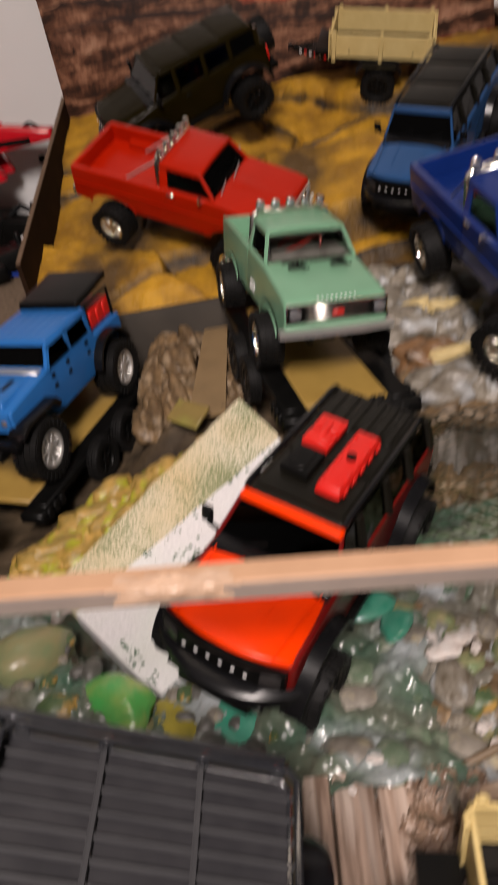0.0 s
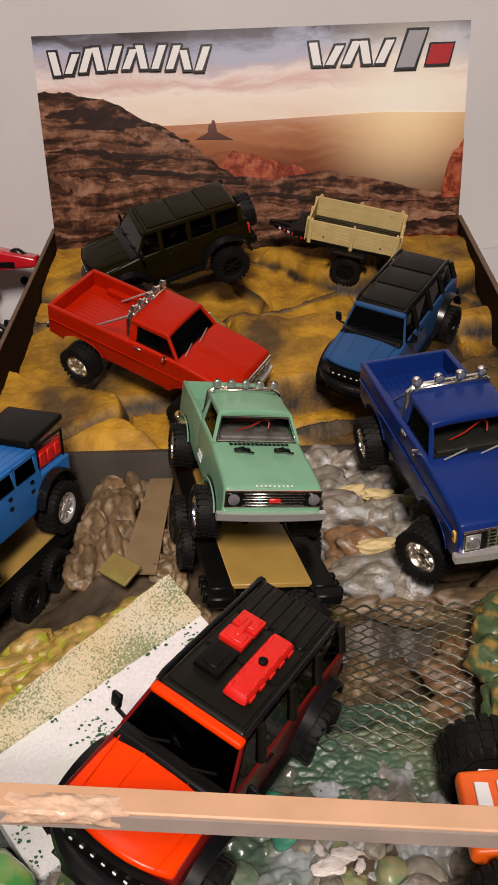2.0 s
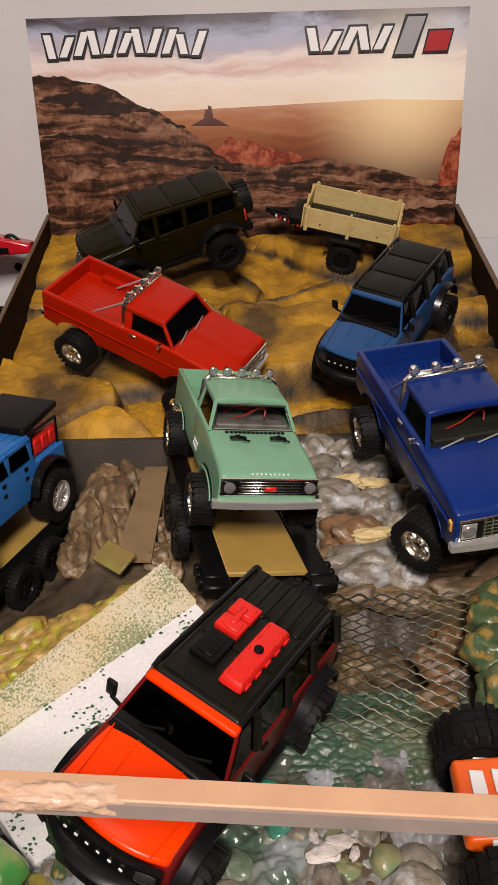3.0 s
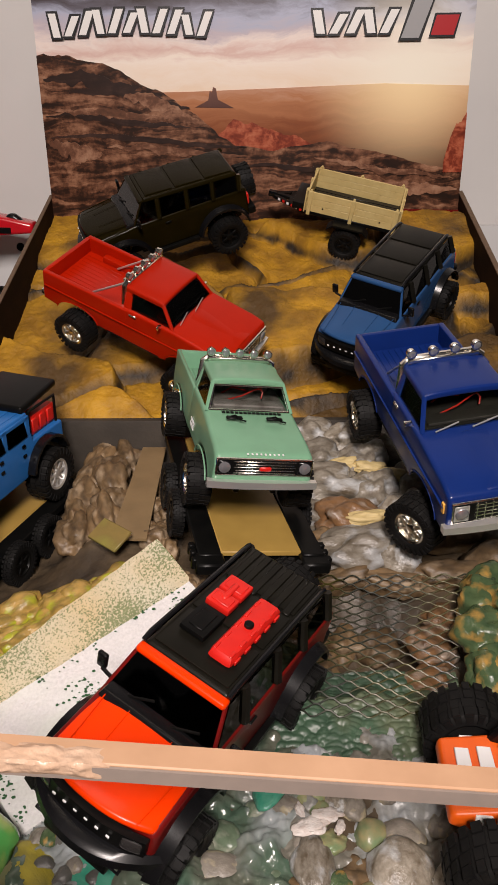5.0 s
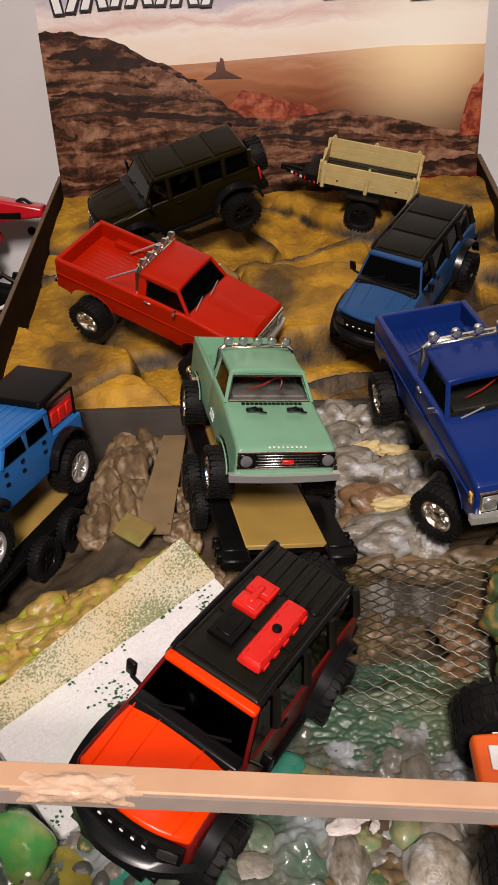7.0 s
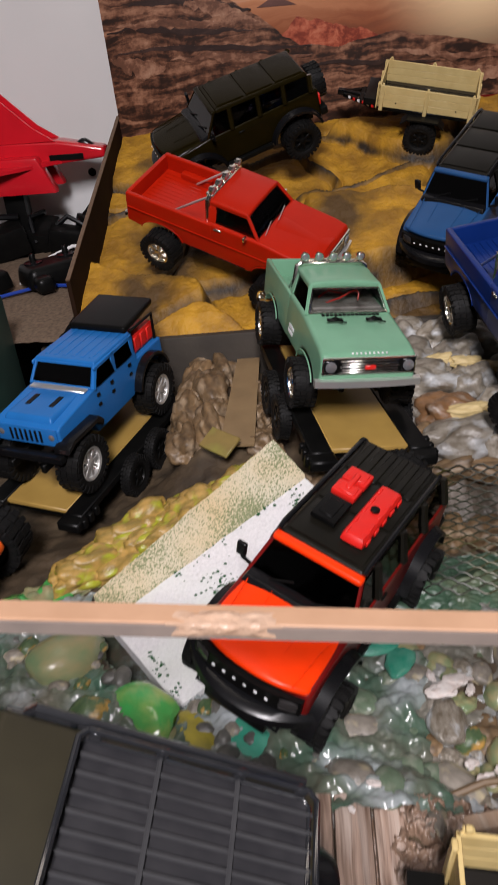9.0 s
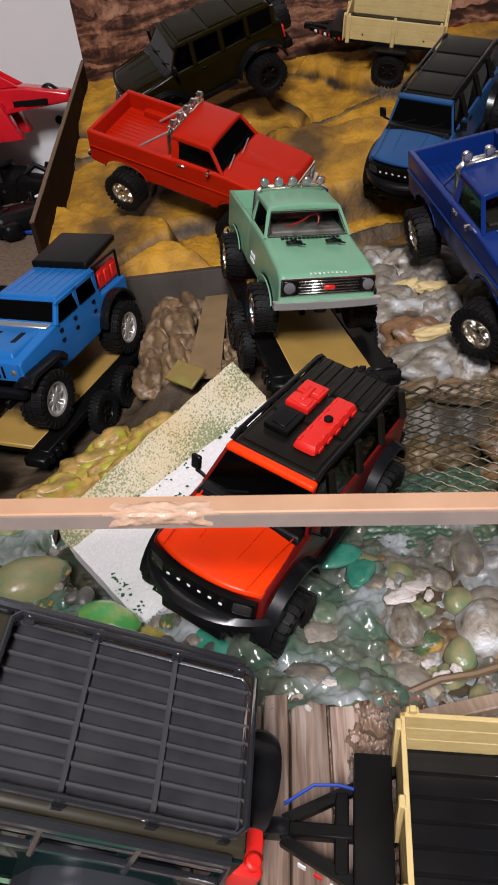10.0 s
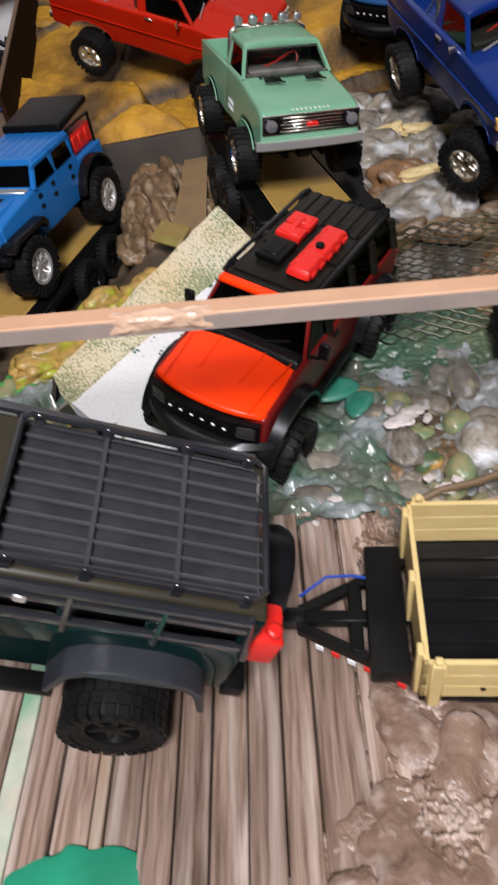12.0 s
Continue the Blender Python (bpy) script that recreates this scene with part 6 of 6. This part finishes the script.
for k in range(190):
    u, v = rnd.choice(((rnd.gauss(0.90, 0.035), rnd.gauss(0.22, 0.06)), (rnd.gauss(0.43, 0.05), rnd.gauss(0.36, 0.07)), (rnd.uniform(0.0, 0.06), rnd.uniform(0.45, 0.95)), (rnd.uniform(0.3, 0.99), abs(rnd.gauss(0.0, 0.06)))))
    q = a.lerp(d, u).lerp(b.lerp(c, u), v) + Vector((0, 0, 0.001))
    u, v = min(0.99, max(0.01, u)), min(0.97, max(0.01, v))
    q = a.lerp(d, u).lerp(b.lerp(c, u), v) + Vector((0, 0, 0.001))
    r = rnd.uniform(0.0004, 0.0014)
    sub = bmesh.ops.create_icosphere(bm, subdivisions=1, radius=r)
    for w in sub["verts"]:
        w.co = Vector((w.co.x * rnd.uniform(0.6, 1.8), w.co.y * rnd.uniform(0.6, 1.5), w.co.z * 0.6)) + q
tagged(obj("flock_crumbs", bm, CRUMB), "dark green flock crumbs on the foam", "crumbs", "", "stuff")

# ---- resin stream, pebbles and blobs ----
def stream(x, y):
    return under(x, y, low(x, y) + 0.006 + 0.011 * noise.fractal(Vector((x * 17, y * 17, 5)), 0.9, 2.0, 4) + 0.006 * abs(noise.noise(Vector((x * 48, y * 48, 6)))) + 0.004 * noise.fractal(Vector((x * 80, y * 110, 8)), 0.8, 2.0, 3))


def shore(x, y):
    return 0.050 + 0.022 * noise.fractal(Vector((y * 24, 3.0, 0)), 0.9, 2.0, 3) - x


field("ground_stone_bed", 0.0, 0.36, 0.135, 0.345, 210, 130, lambda x, y: stream(x, y) - min(0.03, max(0.0, shore(x, y)) * 0.9), ROCKBED, "grey and brown painted stone bed beside the stream", "ground")
field("water_resin", -0.42, 0.14, 0.135, 0.345, 320, 130, lambda x, y: stream(x, y) - min(0.03, max(0.0, -shore(x, y)) * 0.9), RESIN, "glossy green resin stream with ripples", "water")
def rapids(x, y):
    q = Vector((x * 130, y * 230, 0)) + Vector((noise.noise(Vector((x * 60, y * 60, 1))), noise.noise(Vector((x * 60, y * 60, 9))), 0)) * 0.6
    dist, _ = noise.voronoi(q)
    edge = min(1, max(0, (x - 0.0) / 0.03), max(0, (0.20 - x) / 0.03)) * min(1, max(0, (y - 0.245) / 0.02)) * min(1, max(0, (0.385 + 0.016 * noise.noise(Vector((x * 30, y * 8, 2))) - y) / 0.03))
    return 0.30 * (y - 0.30) - 0.014 + 0.0032 * (1 - min(1, dist[0]) ** 2) + 0.004 * noise.noise(Vector((x * 25, y * 25, 4))) - 0.03 * (1 - edge)


field("water_rapids", 0.0, 0.20, 0.245, 0.405, 260, 220, rapids, BUBBLE, "bubbly dark green resin rapids below the mesh", "water")

bed = thing("pebble_bed", Matrix(), "bed of grey, brown and green river pebbles", "pebbles")
n = 0
spots = []
while n < 80:
    x, y = rnd.uniform(0.035, 0.26), rnd.uniform(0.125, 0.285)
    r = rnd.uniform(0.008, 0.017)
    if x < 0.06 and y < 0.19 or any((x - p) ** 2 + (y - q) ** 2 < (0.75 * (r + s)) ** 2 for p, q, s in spots):
        r *= 0.6
        if any((x - p) ** 2 + (y - q) ** 2 < (0.7 * (r + s)) ** 2 for p, q, s in spots):
            n += 0.2
            continue
    spots.append((x, y, r))
    mt = rnd.choice((PEBBLE, PEBBLE, PEBBLE, ROCKGREY, ROCKGREY, ROCKBROWN, SHELLROCK))
    stone(bed, mt, x, y, low(x, y) + 0.003, r * rnd.uniform(1.0, 1.5), r, r * 0.75, None, rnd.random() < 0.7, "pebble")
    n += 1
for k in range(16):
    x, y = rnd.uniform(-0.025, 0.075), rnd.uniform(0.150, 0.262)
    r = rnd.uniform(0.006, 0.014)
    if under(x, y, 1.0) == 1.0:
        stone(bed, rnd.choice((RESINROCK, RESINROCK, PEBBLE, ROCKGREY)), x, y, low(x, y) + 0.004, r * 1.4, r, r * 0.6, None, True, "pebble")
for k in range(110):
    x, y = rnd.uniform(-0.30, -0.03), rnd.uniform(0.15, 0.30)
    r = rnd.uniform(0.004, 0.009)
    if under(x, y, 1.0) < 1.0:
        continue
    stone(bed, rnd.choice((DARKPEB, DARKPEB, PEBBLE, ROCKGREEN)), x, y, low(x, y) + 0.004, r * 1.3, r, r * 0.8, None, True, "pebble")
for x, y, z, sx, sy, sz, mt in ((-0.176, 0.222, -0.002, 0.036, 0.024, 0.013, BRIGHTGREEN), (-0.128, 0.200, -0.010, 0.030, 0.016, 0.006, YELLOWROCK), (-0.088, 0.200, -0.008, 0.028, 0.016, 0.006, TEALGLASS), (-0.060, 0.215, -0.010, 0.018, 0.012, 0.005, TEALGLASS),
                                (-0.243, 0.268, 0.010, 0.022, 0.034, 0.020, SHELLROCK), (-0.155, 0.190, -0.008, 0.030, 0.014, 0.010, SHELLROCK), (-0.215, 0.215, 0.000, 0.020, 0.016, 0.014, ROCKGREEN), (0.012, 0.285, 0.000, 0.020, 0.014, 0.005, TEALGLASS), (0.030, 0.265, -0.004, 0.016, 0.012, 0.005, TEALGLASS),
                                (0.120, 0.212, -0.022, 0.024, 0.026, 0.020, ROCKGREY), (0.075, 0.205, -0.028, 0.014, 0.011, 0.011, ROCKGREEN), (0.095, 0.190, -0.024, 0.012, 0.017, 0.012, SHELLROCK), (0.160, 0.200, -0.02, 0.022, 0.020, 0.018, ROCKGREY), (0.060, 0.222, -0.022, 0.026, 0.016, 0.012, ROCKGREY)):
    stone(bed, mt, x, y, z, sx, sy, sz, None, True)
for x, y, z, s in ((0.060, 0.238, -0.006, 0.013), (0.072, 0.246, -0.004, 0.010), (0.052, 0.250, -0.004, 0.006), (0.080, 0.238, -0.008, 0.006), (0.079, 0.165, -0.016, 0.008), (0.070, 0.178, -0.016, 0.006), (0.000, 0.152, 0.001, 0.005), (-0.016, 0.136, -0.004, 0.0028), (0.088, 0.168, -0.012, 0.005)):
    ch = stone(None, CHIPWHITE, x, y, z, s, s * 0.6, s * 0.22, None, False, "paper_chip")
    tagged(ch, "torn whitish chip lying on the pebbles", "chip", "torn chips")
tw = obj("twig", tube(BM(), [(0.050, 0.152, -0.016), (0.075, 0.160, -0.012), (0.10, 0.163, -0.012), (0.13, 0.172, -0.012), (0.17, 0.176, -0.012)], 0.0028, 7), ROCKBROWN)
tagged(tw, "bent brown twig across the pebbles", "twig")
tagged(obj("wood_strip", bx(BM(), -0.06, 0.10, -0.006, 0.006, -0.004, 0.004, 0.001, 1), PALEPLANK), "pale wood strip behind the front trailer", "wood").matrix_world = pose(0.115, 0.137, -0.010, 0, -4, 8)

right = thing("green_rock_bank", Matrix(), "green and rust glazed rock bank beside the mesh", "rocks")
for x, y, z, s in ((0.235, 0.455, 0.030, 0.026), (0.230, 0.415, 0.026, 0.026), (0.245, 0.385, 0.022, 0.026), (0.222, 0.375, 0.010, 0.022), (0.262, 0.440, 0.040, 0.030), (0.265, 0.370, 0.02, 0.03), (0.225, 0.335, 0.0, 0.022), (0.250, 0.480, 0.03, 0.024), (0.205, 0.350, -0.004, 0.014), (0.29, 0.41, 0.03, 0.04)):
    stone(right, ROCKGREEN, x, y, z, s, s * 1.1, s * 0.85)
for x, y, z, s in ((0.190, 0.440, -0.012, 0.024), (0.178, 0.400, -0.020, 0.020), (0.200, 0.470, -0.004, 0.020), (0.150, 0.380, -0.036, 0.018)):
    stone(right, ROCKRUST, x, y, z, s, s, s * 0.7)

for x, y, z, s in ((0.105, 0.474, -0.034, 0.022), (0.140, 0.470, -0.034, 0.024), (0.075, 0.440, -0.040, 0.022), (0.060, 0.405, -0.044, 0.022)):
    stone(right, ROCKBROWN, x, y, z, s, s, s * 0.7)

# ---- expanded metal over the gap ----
m00, m10, m11, m01 = Vector((0.020, 0.335, 0.004)), Vector((0.182, 0.335, 0.000)), Vector((0.226, 0.492, 0.036)), Vector((0.070, 0.496, 0.034))
grid = thing("wire_mesh", Matrix(), "dark expanded metal mesh bridging the stream gap", "wire mesh")
rows, cols = 30, 7


def on_mesh(u, v):
    q = m00.lerp(m10, u).lerp(m01.lerp(m11, u), v)
    return q + Vector((0, 0, 0.004 * math.sin(3.1 * u + 1) * math.sin(6 * v)))


for r in range(rows):
    pts = []
    for k in range(2 * cols + 1):
        v = (r + 0.5 + (0.46 if (k + r) % 2 else -0.46)) / rows
        for off in (-0.18, 0.18):
            pts.append(on_mesh(min(1, max(0, (k + off) / (2 * cols))), min(1, max(0, v))))
    part("strand", tube(BM(), pts, 0.00080, 5), MESHWIRE, grid)

# ---- plank deck in front ----
deck = tagged(obj("floor_deck", bx(BM(), -0.33, 0.02, -0.28, 0.128, -0.030, -0.012), CRACK), "weathered plank deck at the front", "deck", "", "structure")
x, k = -0.325, 0
while x < 0.005:
    kind = {4: PAINTPLANK, 6: PAINTPLANK, 9: PALEPLANK}.get(k, PLANK)
    w = 0.013 if kind is PAINTPLANK else 0.008 if kind is PALEPLANK else rnd.uniform(0.017, 0.026)
    y1 = 0.146 + rnd.uniform(-0.014, 0.010)
    h = rnd.uniform(-0.0012, 0.0012)
    bm = bx(BM(), x, x + w - 0.0012, -0.28, y1, -0.013, -0.004 + h, 0.0008, 1)
    pl = part("plank", bm, kind, deck)
    x, k = x + w, k + 1
def crinkle(x, y):
    q = Vector((x * 55, y * 55, 3))
    return -0.012 + 0.011 * (1 - abs(noise.fractal(q, 0.7, 2.0, 6)) * 1.8) * min(1, max(0, (x + 0.004) / 0.014)) - 0.30 * max(0, x - 0.035)


field("ground_patch", -0.006, 0.16, -0.28, 0.145, 160, 380, crinkle, BROWNPATCH, "wet brown crinkled rock ground", "ground")
patch = thing("rock_patch", Matrix(), "wet brown crinkled rock ground beside the deck", "rocks")
for x, y, s in ((0.018, -0.02, 0.024), (0.030, 0.01, 0.022), (0.044, -0.045, 0.03), (0.014, -0.065, 0.02), (0.06, -0.01, 0.03), (0.012, 0.035, 0.012), (0.022, 0.06, 0.014), (0.012, 0.085, 0.009), (0.018, 0.105, 0.010), (0.004, 0.118, 0.008), (0.026, 0.128, 0.011), (-0.004, 0.100, 0.006), (0.036, 0.095, 0.016), (0.075, -0.05, 0.03), (0.02, -0.10, 0.03), (0.06, -0.1, 0.04), (-0.006, -0.045, 0.012), (-0.012, -0.075, 0.016), (-0.030, -0.090, 0.014), (-0.020, -0.110, 0.022), (-0.044, -0.108, 0.014), (0.000, -0.015, 0.008), (-0.008, 0.010, 0.006)):
    stone(patch, BROWNGLOSS, x, y, -0.012 - 0.25 * max(0, x - 0.03), s, s * 1.1, s * 0.45)
bm = BM()
bmesh.ops.create_icosphere(bm, subdivisions=4, radius=1)
for v in bm.verts:
    k = 1 + 0.22 * noise.fractal(Vector((v.co.x * 1.6, v.co.y * 1.6, 7)), 1.0, 2.0, 3)
    v.co = Vector((v.co.x * 0.037 * k - 0.152, v.co.y * 0.028 * k - 0.094, v.co.z * 0.0016 - 0.0035))
tagged(obj("paint_blot", bm, GREENBLOT), "green paint blot on the planks", "paint blot")

# glue on the bar: a lumpy skin that wraps over the front edge
bm, rows_g = BM(), []
for i in range(71):
    x = -0.088 + 0.062 * i / 70
    row = []
    for j in range(27):
        f = 0.0215 * j / 26
        y, z, out = (0.1235 - f, 0.0, Vector((0, 0, 1))) if f < 0.0125 else (0.1108, -(f - 0.0125), Vector((0, -1, 0)))
        q = Vector((x * 70, f * 110, 2.0))
        rim = min(1, i / 14, (70 - i) / 14, j / 5, (26 - j) / 4)
        lump = 0.0014 * (0.45 + noise.fractal(q, 0.8, 2.0, 5)) * rim - 0.0005 * (1 - rim)
        row.append(bm.verts.new(Vector((x, y, z)) + out * lump + Vector((0, -0.0004, 0.0004)) * rim))
    rows_g.append(row)
for u, v in zip(rows_g, rows_g[1:]):
    for k in range(26):
        bm.faces.new((u[k], v[k], v[k + 1], u[k + 1]))
part("dried_glue", bm, GLUE, bar, "lumpy dried glue smear")

# ---- cargo on the orange roof ----
bm = bx(BM(), -0.052, 0.022, 0.0035, 0.0245, 0.1360, 0.1480, 0.004, 2, (0.004, 0.004, 0.002))
for k in range(5):
    for yy in (0.0075, 0.0205):
        bx(bm, -0.043 + k * 0.0135, -0.036 + k * 0.0135, yy - 0.0012, yy + 0.0012, 0.1475, 0.1490, 0.0004, 1)
    bx(bm, -0.044 + k * 0.0135, -0.037 + k * 0.0135, 0.0240, 0.0255, 0.1385, 0.1445, 0.0004, 1)
crate = part("traction_board", bm, REDPL, o, "red ribbed traction board")
part("strap_knob", lathe_z(-0.016, 0.0145, 0.148, 0.0036, 0.0045), PLASTIC, crate)
bm = BM()
for q in ((-0.054, -0.036), (-0.034, -0.018)):
    bx(bm, q[0], q[1], -0.0250, -0.0040, 0.1360, 0.1455, 0.002, 2)
    bx(bm, q[0] + 0.003, q[1] - 0.003, -0.0225, -0.0065, 0.1450, 0.1468, 0.0006, 1)
bx(bm, -0.046, -0.026, -0.0170, -0.0120, 0.1455, 0.1485, 0.0012, 1)
part("fuel_can", bm, REDPL, o, "flat red fuel can")
part("tool_case", bx(bx(BM(), -0.0145, 0.0145, -0.0245, -0.0035, 0.1360, 0.1440, 0.0015, 2), -0.010, 0.010, -0.020, -0.008, 0.1435, 0.1452, 0.0006, 1), PLASTIC, o, "black tool case")

for load in o.children:
    if load.name.split(".")[0] in ("traction_board", "fuel_can", "tool_case"):
        for ob in (load, *load.children):
            ob.data.transform(Matrix.Translation((-0.007, 0, 0)))
for suv in SUVS:
    settle_roof(suv)


# ---- crawlers with orange shells ----
def crawler(m, label):
    p = thing("rock_crawler", m, label, "model crawler", "orange crawlers")
    for x in (-0.085, 0.085):
        for s in (-1, 1):
            wheel(p, x, s * 0.062, 0.034, 0.034, 0.034, PLASTIC, 0, 6, 22)
        part("axle", tube(BM(), [(x, -0.05, 0.034), (x, 0.05, 0.034)], 0.005), PLASTIC, p)
        for s in (-1, 1):
            part("shock_absorber", tube(BM(), [(x, s * 0.036, 0.036), (x * 0.75, s * 0.024, 0.080)], 0.005), SATIN, p)
            part("link", tube(BM(), [(x, s * 0.03, 0.030), (x * 0.2, s * 0.018, 0.040)], 0.0025, 6), PLASTIC, p)
    part("chassis", bx(BM(), -0.07, 0.07, -0.018, 0.018, 0.034, 0.052, 0.003, 2), PLASTIC, p)
    sh = part("shell", extrude(BM(), [(-0.09, 0.046), (0.100, 0.040), (0.114, 0.046), (0.112, 0.056), (0.03, 0.068), (0.01, 0.095), (-0.05, 0.095), (-0.095, 0.072)], -0.034, 0.034, 0.004, 3, 4.0, 0.08), ORANGESHELL, p, "orange shell with white markings")
    for s in (-1, 1):
        for k in range(5):
            part("marking", bx(BM(), 0.030 + k * 0.014, 0.041 + k * 0.014, s * 0.0330, s * 0.0352, 0.047, 0.057, 0.0006, 1), WHITEINK, sh)
        part("side_window", quad(BM(), [(0.012, s * 0.0335, 0.074), (-0.06, s * 0.0335, 0.074), (-0.05, s * 0.032, 0.092), (0.006, s * 0.032, 0.092)], 0.0006), PLASTIC, sh)
    for k in range(4):
        part("marking", bx(BM(), 0.048 + k * 0.015, 0.058 + k * 0.015, -0.020, 0.0, 0.0645 - k * 0.0021, 0.0665 - k * 0.0021, 0.0005, 1), WHITEINK, sh)
    return p


crawler(pose(0.261, 0.231, -0.012, 0, 0, 176), "rock crawler with orange shell standing on wet stones")
crawler(pose(-0.442, 0.357, -0.004, 0, 0, -4), "rock crawler with orange shell beside the mossy bank")

# ---- what stands beside the display ----
field("ground_rug", -0.96, -0.367, 0.76, 1.42, 60, 60, lambda x, y: 0.10 + 0.003 * noise.noise(Vector((x * 60, y * 60, 0))), RUG, "speckled brown rug beside the display", "rug")
slab("panel_white", -0.96, -0.37, 1.33, 1.345, -0.12, 0.245, WHITEPANEL, "white panel under the shop wall")
slab("panel_grey", 0.402, 0.60, 1.33, 1.345, -0.12, 0.245, WHITEPANEL, "grey-white panel under the shop wall")
part("screw", lathe(BM(), [(0, 0.008), (-0.003, 0.007), (-0.004, 0.003)], 16, "y"), PLASTIC, bpy.data.objects["panel_white"]).location = (-0.430, 1.33, 0.213)
jet = thing("toy_jet", pose(-0.47, 1.235, 0.268, 2, 2, 3), "glossy red toy jet standing by the wall", "toy jet")
bm = extrude(BM(), [(-0.20, -0.022), (-0.02, -0.020), (0.05, -0.014), (0.098, -0.010), (0.098, 0.006), (0.06, 0.014), (0.02, 0.022), (-0.20, 0.030)], -0.020, 0.020, 0.006, 3)
part("fuselage", bm, REDJET, jet)
part("canopy", bx(BM(), 0.035, 0.085, -0.010, 0.010, 0.004, 0.021, 0.006, 3, (0.02, 0.02, 0.003)), SATIN, jet, "dark canopy")
for s in (-1, 1):
    part("tail_fin", extrude(BM(), [(-0.20, 0.022), (0.015, 0.022), (-0.02, 0.045), (-0.10, 0.125), (-0.16, 0.150), (-0.20, 0.150)], s * 0.016, s * 0.021, 0.001, 1), REDJET, jet)
    part("air_intake", bx(BM(), -0.16, 0.010, s * 0.018, s * 0.046, -0.060, 0.002, 0.006, 2, (0, 0.028, 0)), REDJET, jet)
    part("intake_slot", bx(BM(), 0.000, 0.060, s * 0.0190, s * 0.0225, -0.010, 0.0, 0.001, 1), PLASTIC, jet, "black slot in the flank")
    part("wing", quad(BM(), [(0.02, s * 0.02, -0.012), (-0.18, s * 0.02, -0.012), (-0.19, s * 0.10, -0.016), (-0.12, s * 0.10, -0.016)], 0.003), REDJET, jet)
    part("wing_stripe", quad(BM(), [(-0.09, s * 0.047, -0.036), (-0.13, s * 0.047, -0.036), (-0.14, s * 0.047, -0.028), (-0.11, s * 0.047, -0.028)], 0.0008), WHITEINK, jet)
part("stand", bx(BM(), -0.10, -0.06, -0.02, 0.02, -0.165, -0.020, 0.008, 2), PLASTIC, jet, "dark stand")


def controller(m, label):
    p = thing("radio_controller", m, label, "radio controller", "radio controllers")
    part("case", bx(BM(), -0.055, 0.055, -0.035, 0.035, 0.0, 0.035, 0.012, 3, (0.006, 0.006, 0.004)), PLASTIC, p)
    for x in (-0.028, 0.028):
        part("stick_base", lathe_z(x, 0.008, 0.033, 0.015, 0.005), SATIN, p)
        part("stick", lathe_z(x, 0.008, 0.036, 0.005, 0.014), PLASTIC, p)
    part("grip", bx(BM(), -0.05, -0.02, -0.06, -0.03, 0.0, 0.026, 0.010, 3), PLASTIC, p)
    part("grip", bx(BM(), 0.02, 0.05, -0.06, -0.03, 0.0, 0.026, 0.010, 3), PLASTIC, p)
    return p


controller(pose(-0.440, 1.02, 0.103, 0, 0, 38), "black two-stick radio controller lying on the rug")
controller(pose(-0.560, 0.99, 0.103, 0, 0, -30), "black two-stick radio controller lying on the rug")
for x, y, z, s in ((-0.46, 1.20, 0.13, 0.035), (-0.42, 1.24, 0.14, 0.03), (-0.52, 1.24, 0.13, 0.04), (-0.58, 1.18, 0.14, 0.045), (-0.40, 1.15, 0.118, 0.024), (-0.64, 1.1, 0.13, 0.04)):
    e = thing("toy_part", pose(x, y, z, 10, rnd.uniform(-20, 20), rnd.uniform(0, 90)), "black plastic toy part in a heap on the rug", "toy part", "heap of toy parts")
    part("block", bx(BM(), -s, s, -s * 0.6, s * 0.6, -s * 0.8, s * 0.4, s * 0.18, 2), PLASTIC, e)
    part("arm", tube(BM(), [(-s, 0, 0), (-s * 0.2, s * 0.5, s * 0.8), (s, s * 0.2, s * 0.5)], s * 0.14), SATIN, e)
for pts, mt, lb in (([(-0.50, 1.02, 0.103), (-0.47, 1.10, 0.12), (-0.44, 1.14, 0.125), (-0.40, 1.16, 0.12)], WHITEINK, "white cable on the rug"), ([(-0.66, 0.95, 0.103), (-0.54, 0.93, 0.106), (-0.45, 0.99, 0.106), (-0.38, 0.97, 0.106)], BLUEWIRE, "blue cable on the rug")):
    tagged(obj("cable", tube(BM(), pts, 0.003, 7), mt), lb, "cable", "loose cables")
tagged(obj("green_box", bx(BM(), -0.485, -0.425, 0.66, 0.76, -0.12, 0.17, 0.006, 2), DARKGREEN), "dark green box beside the jeep trailer", "box")
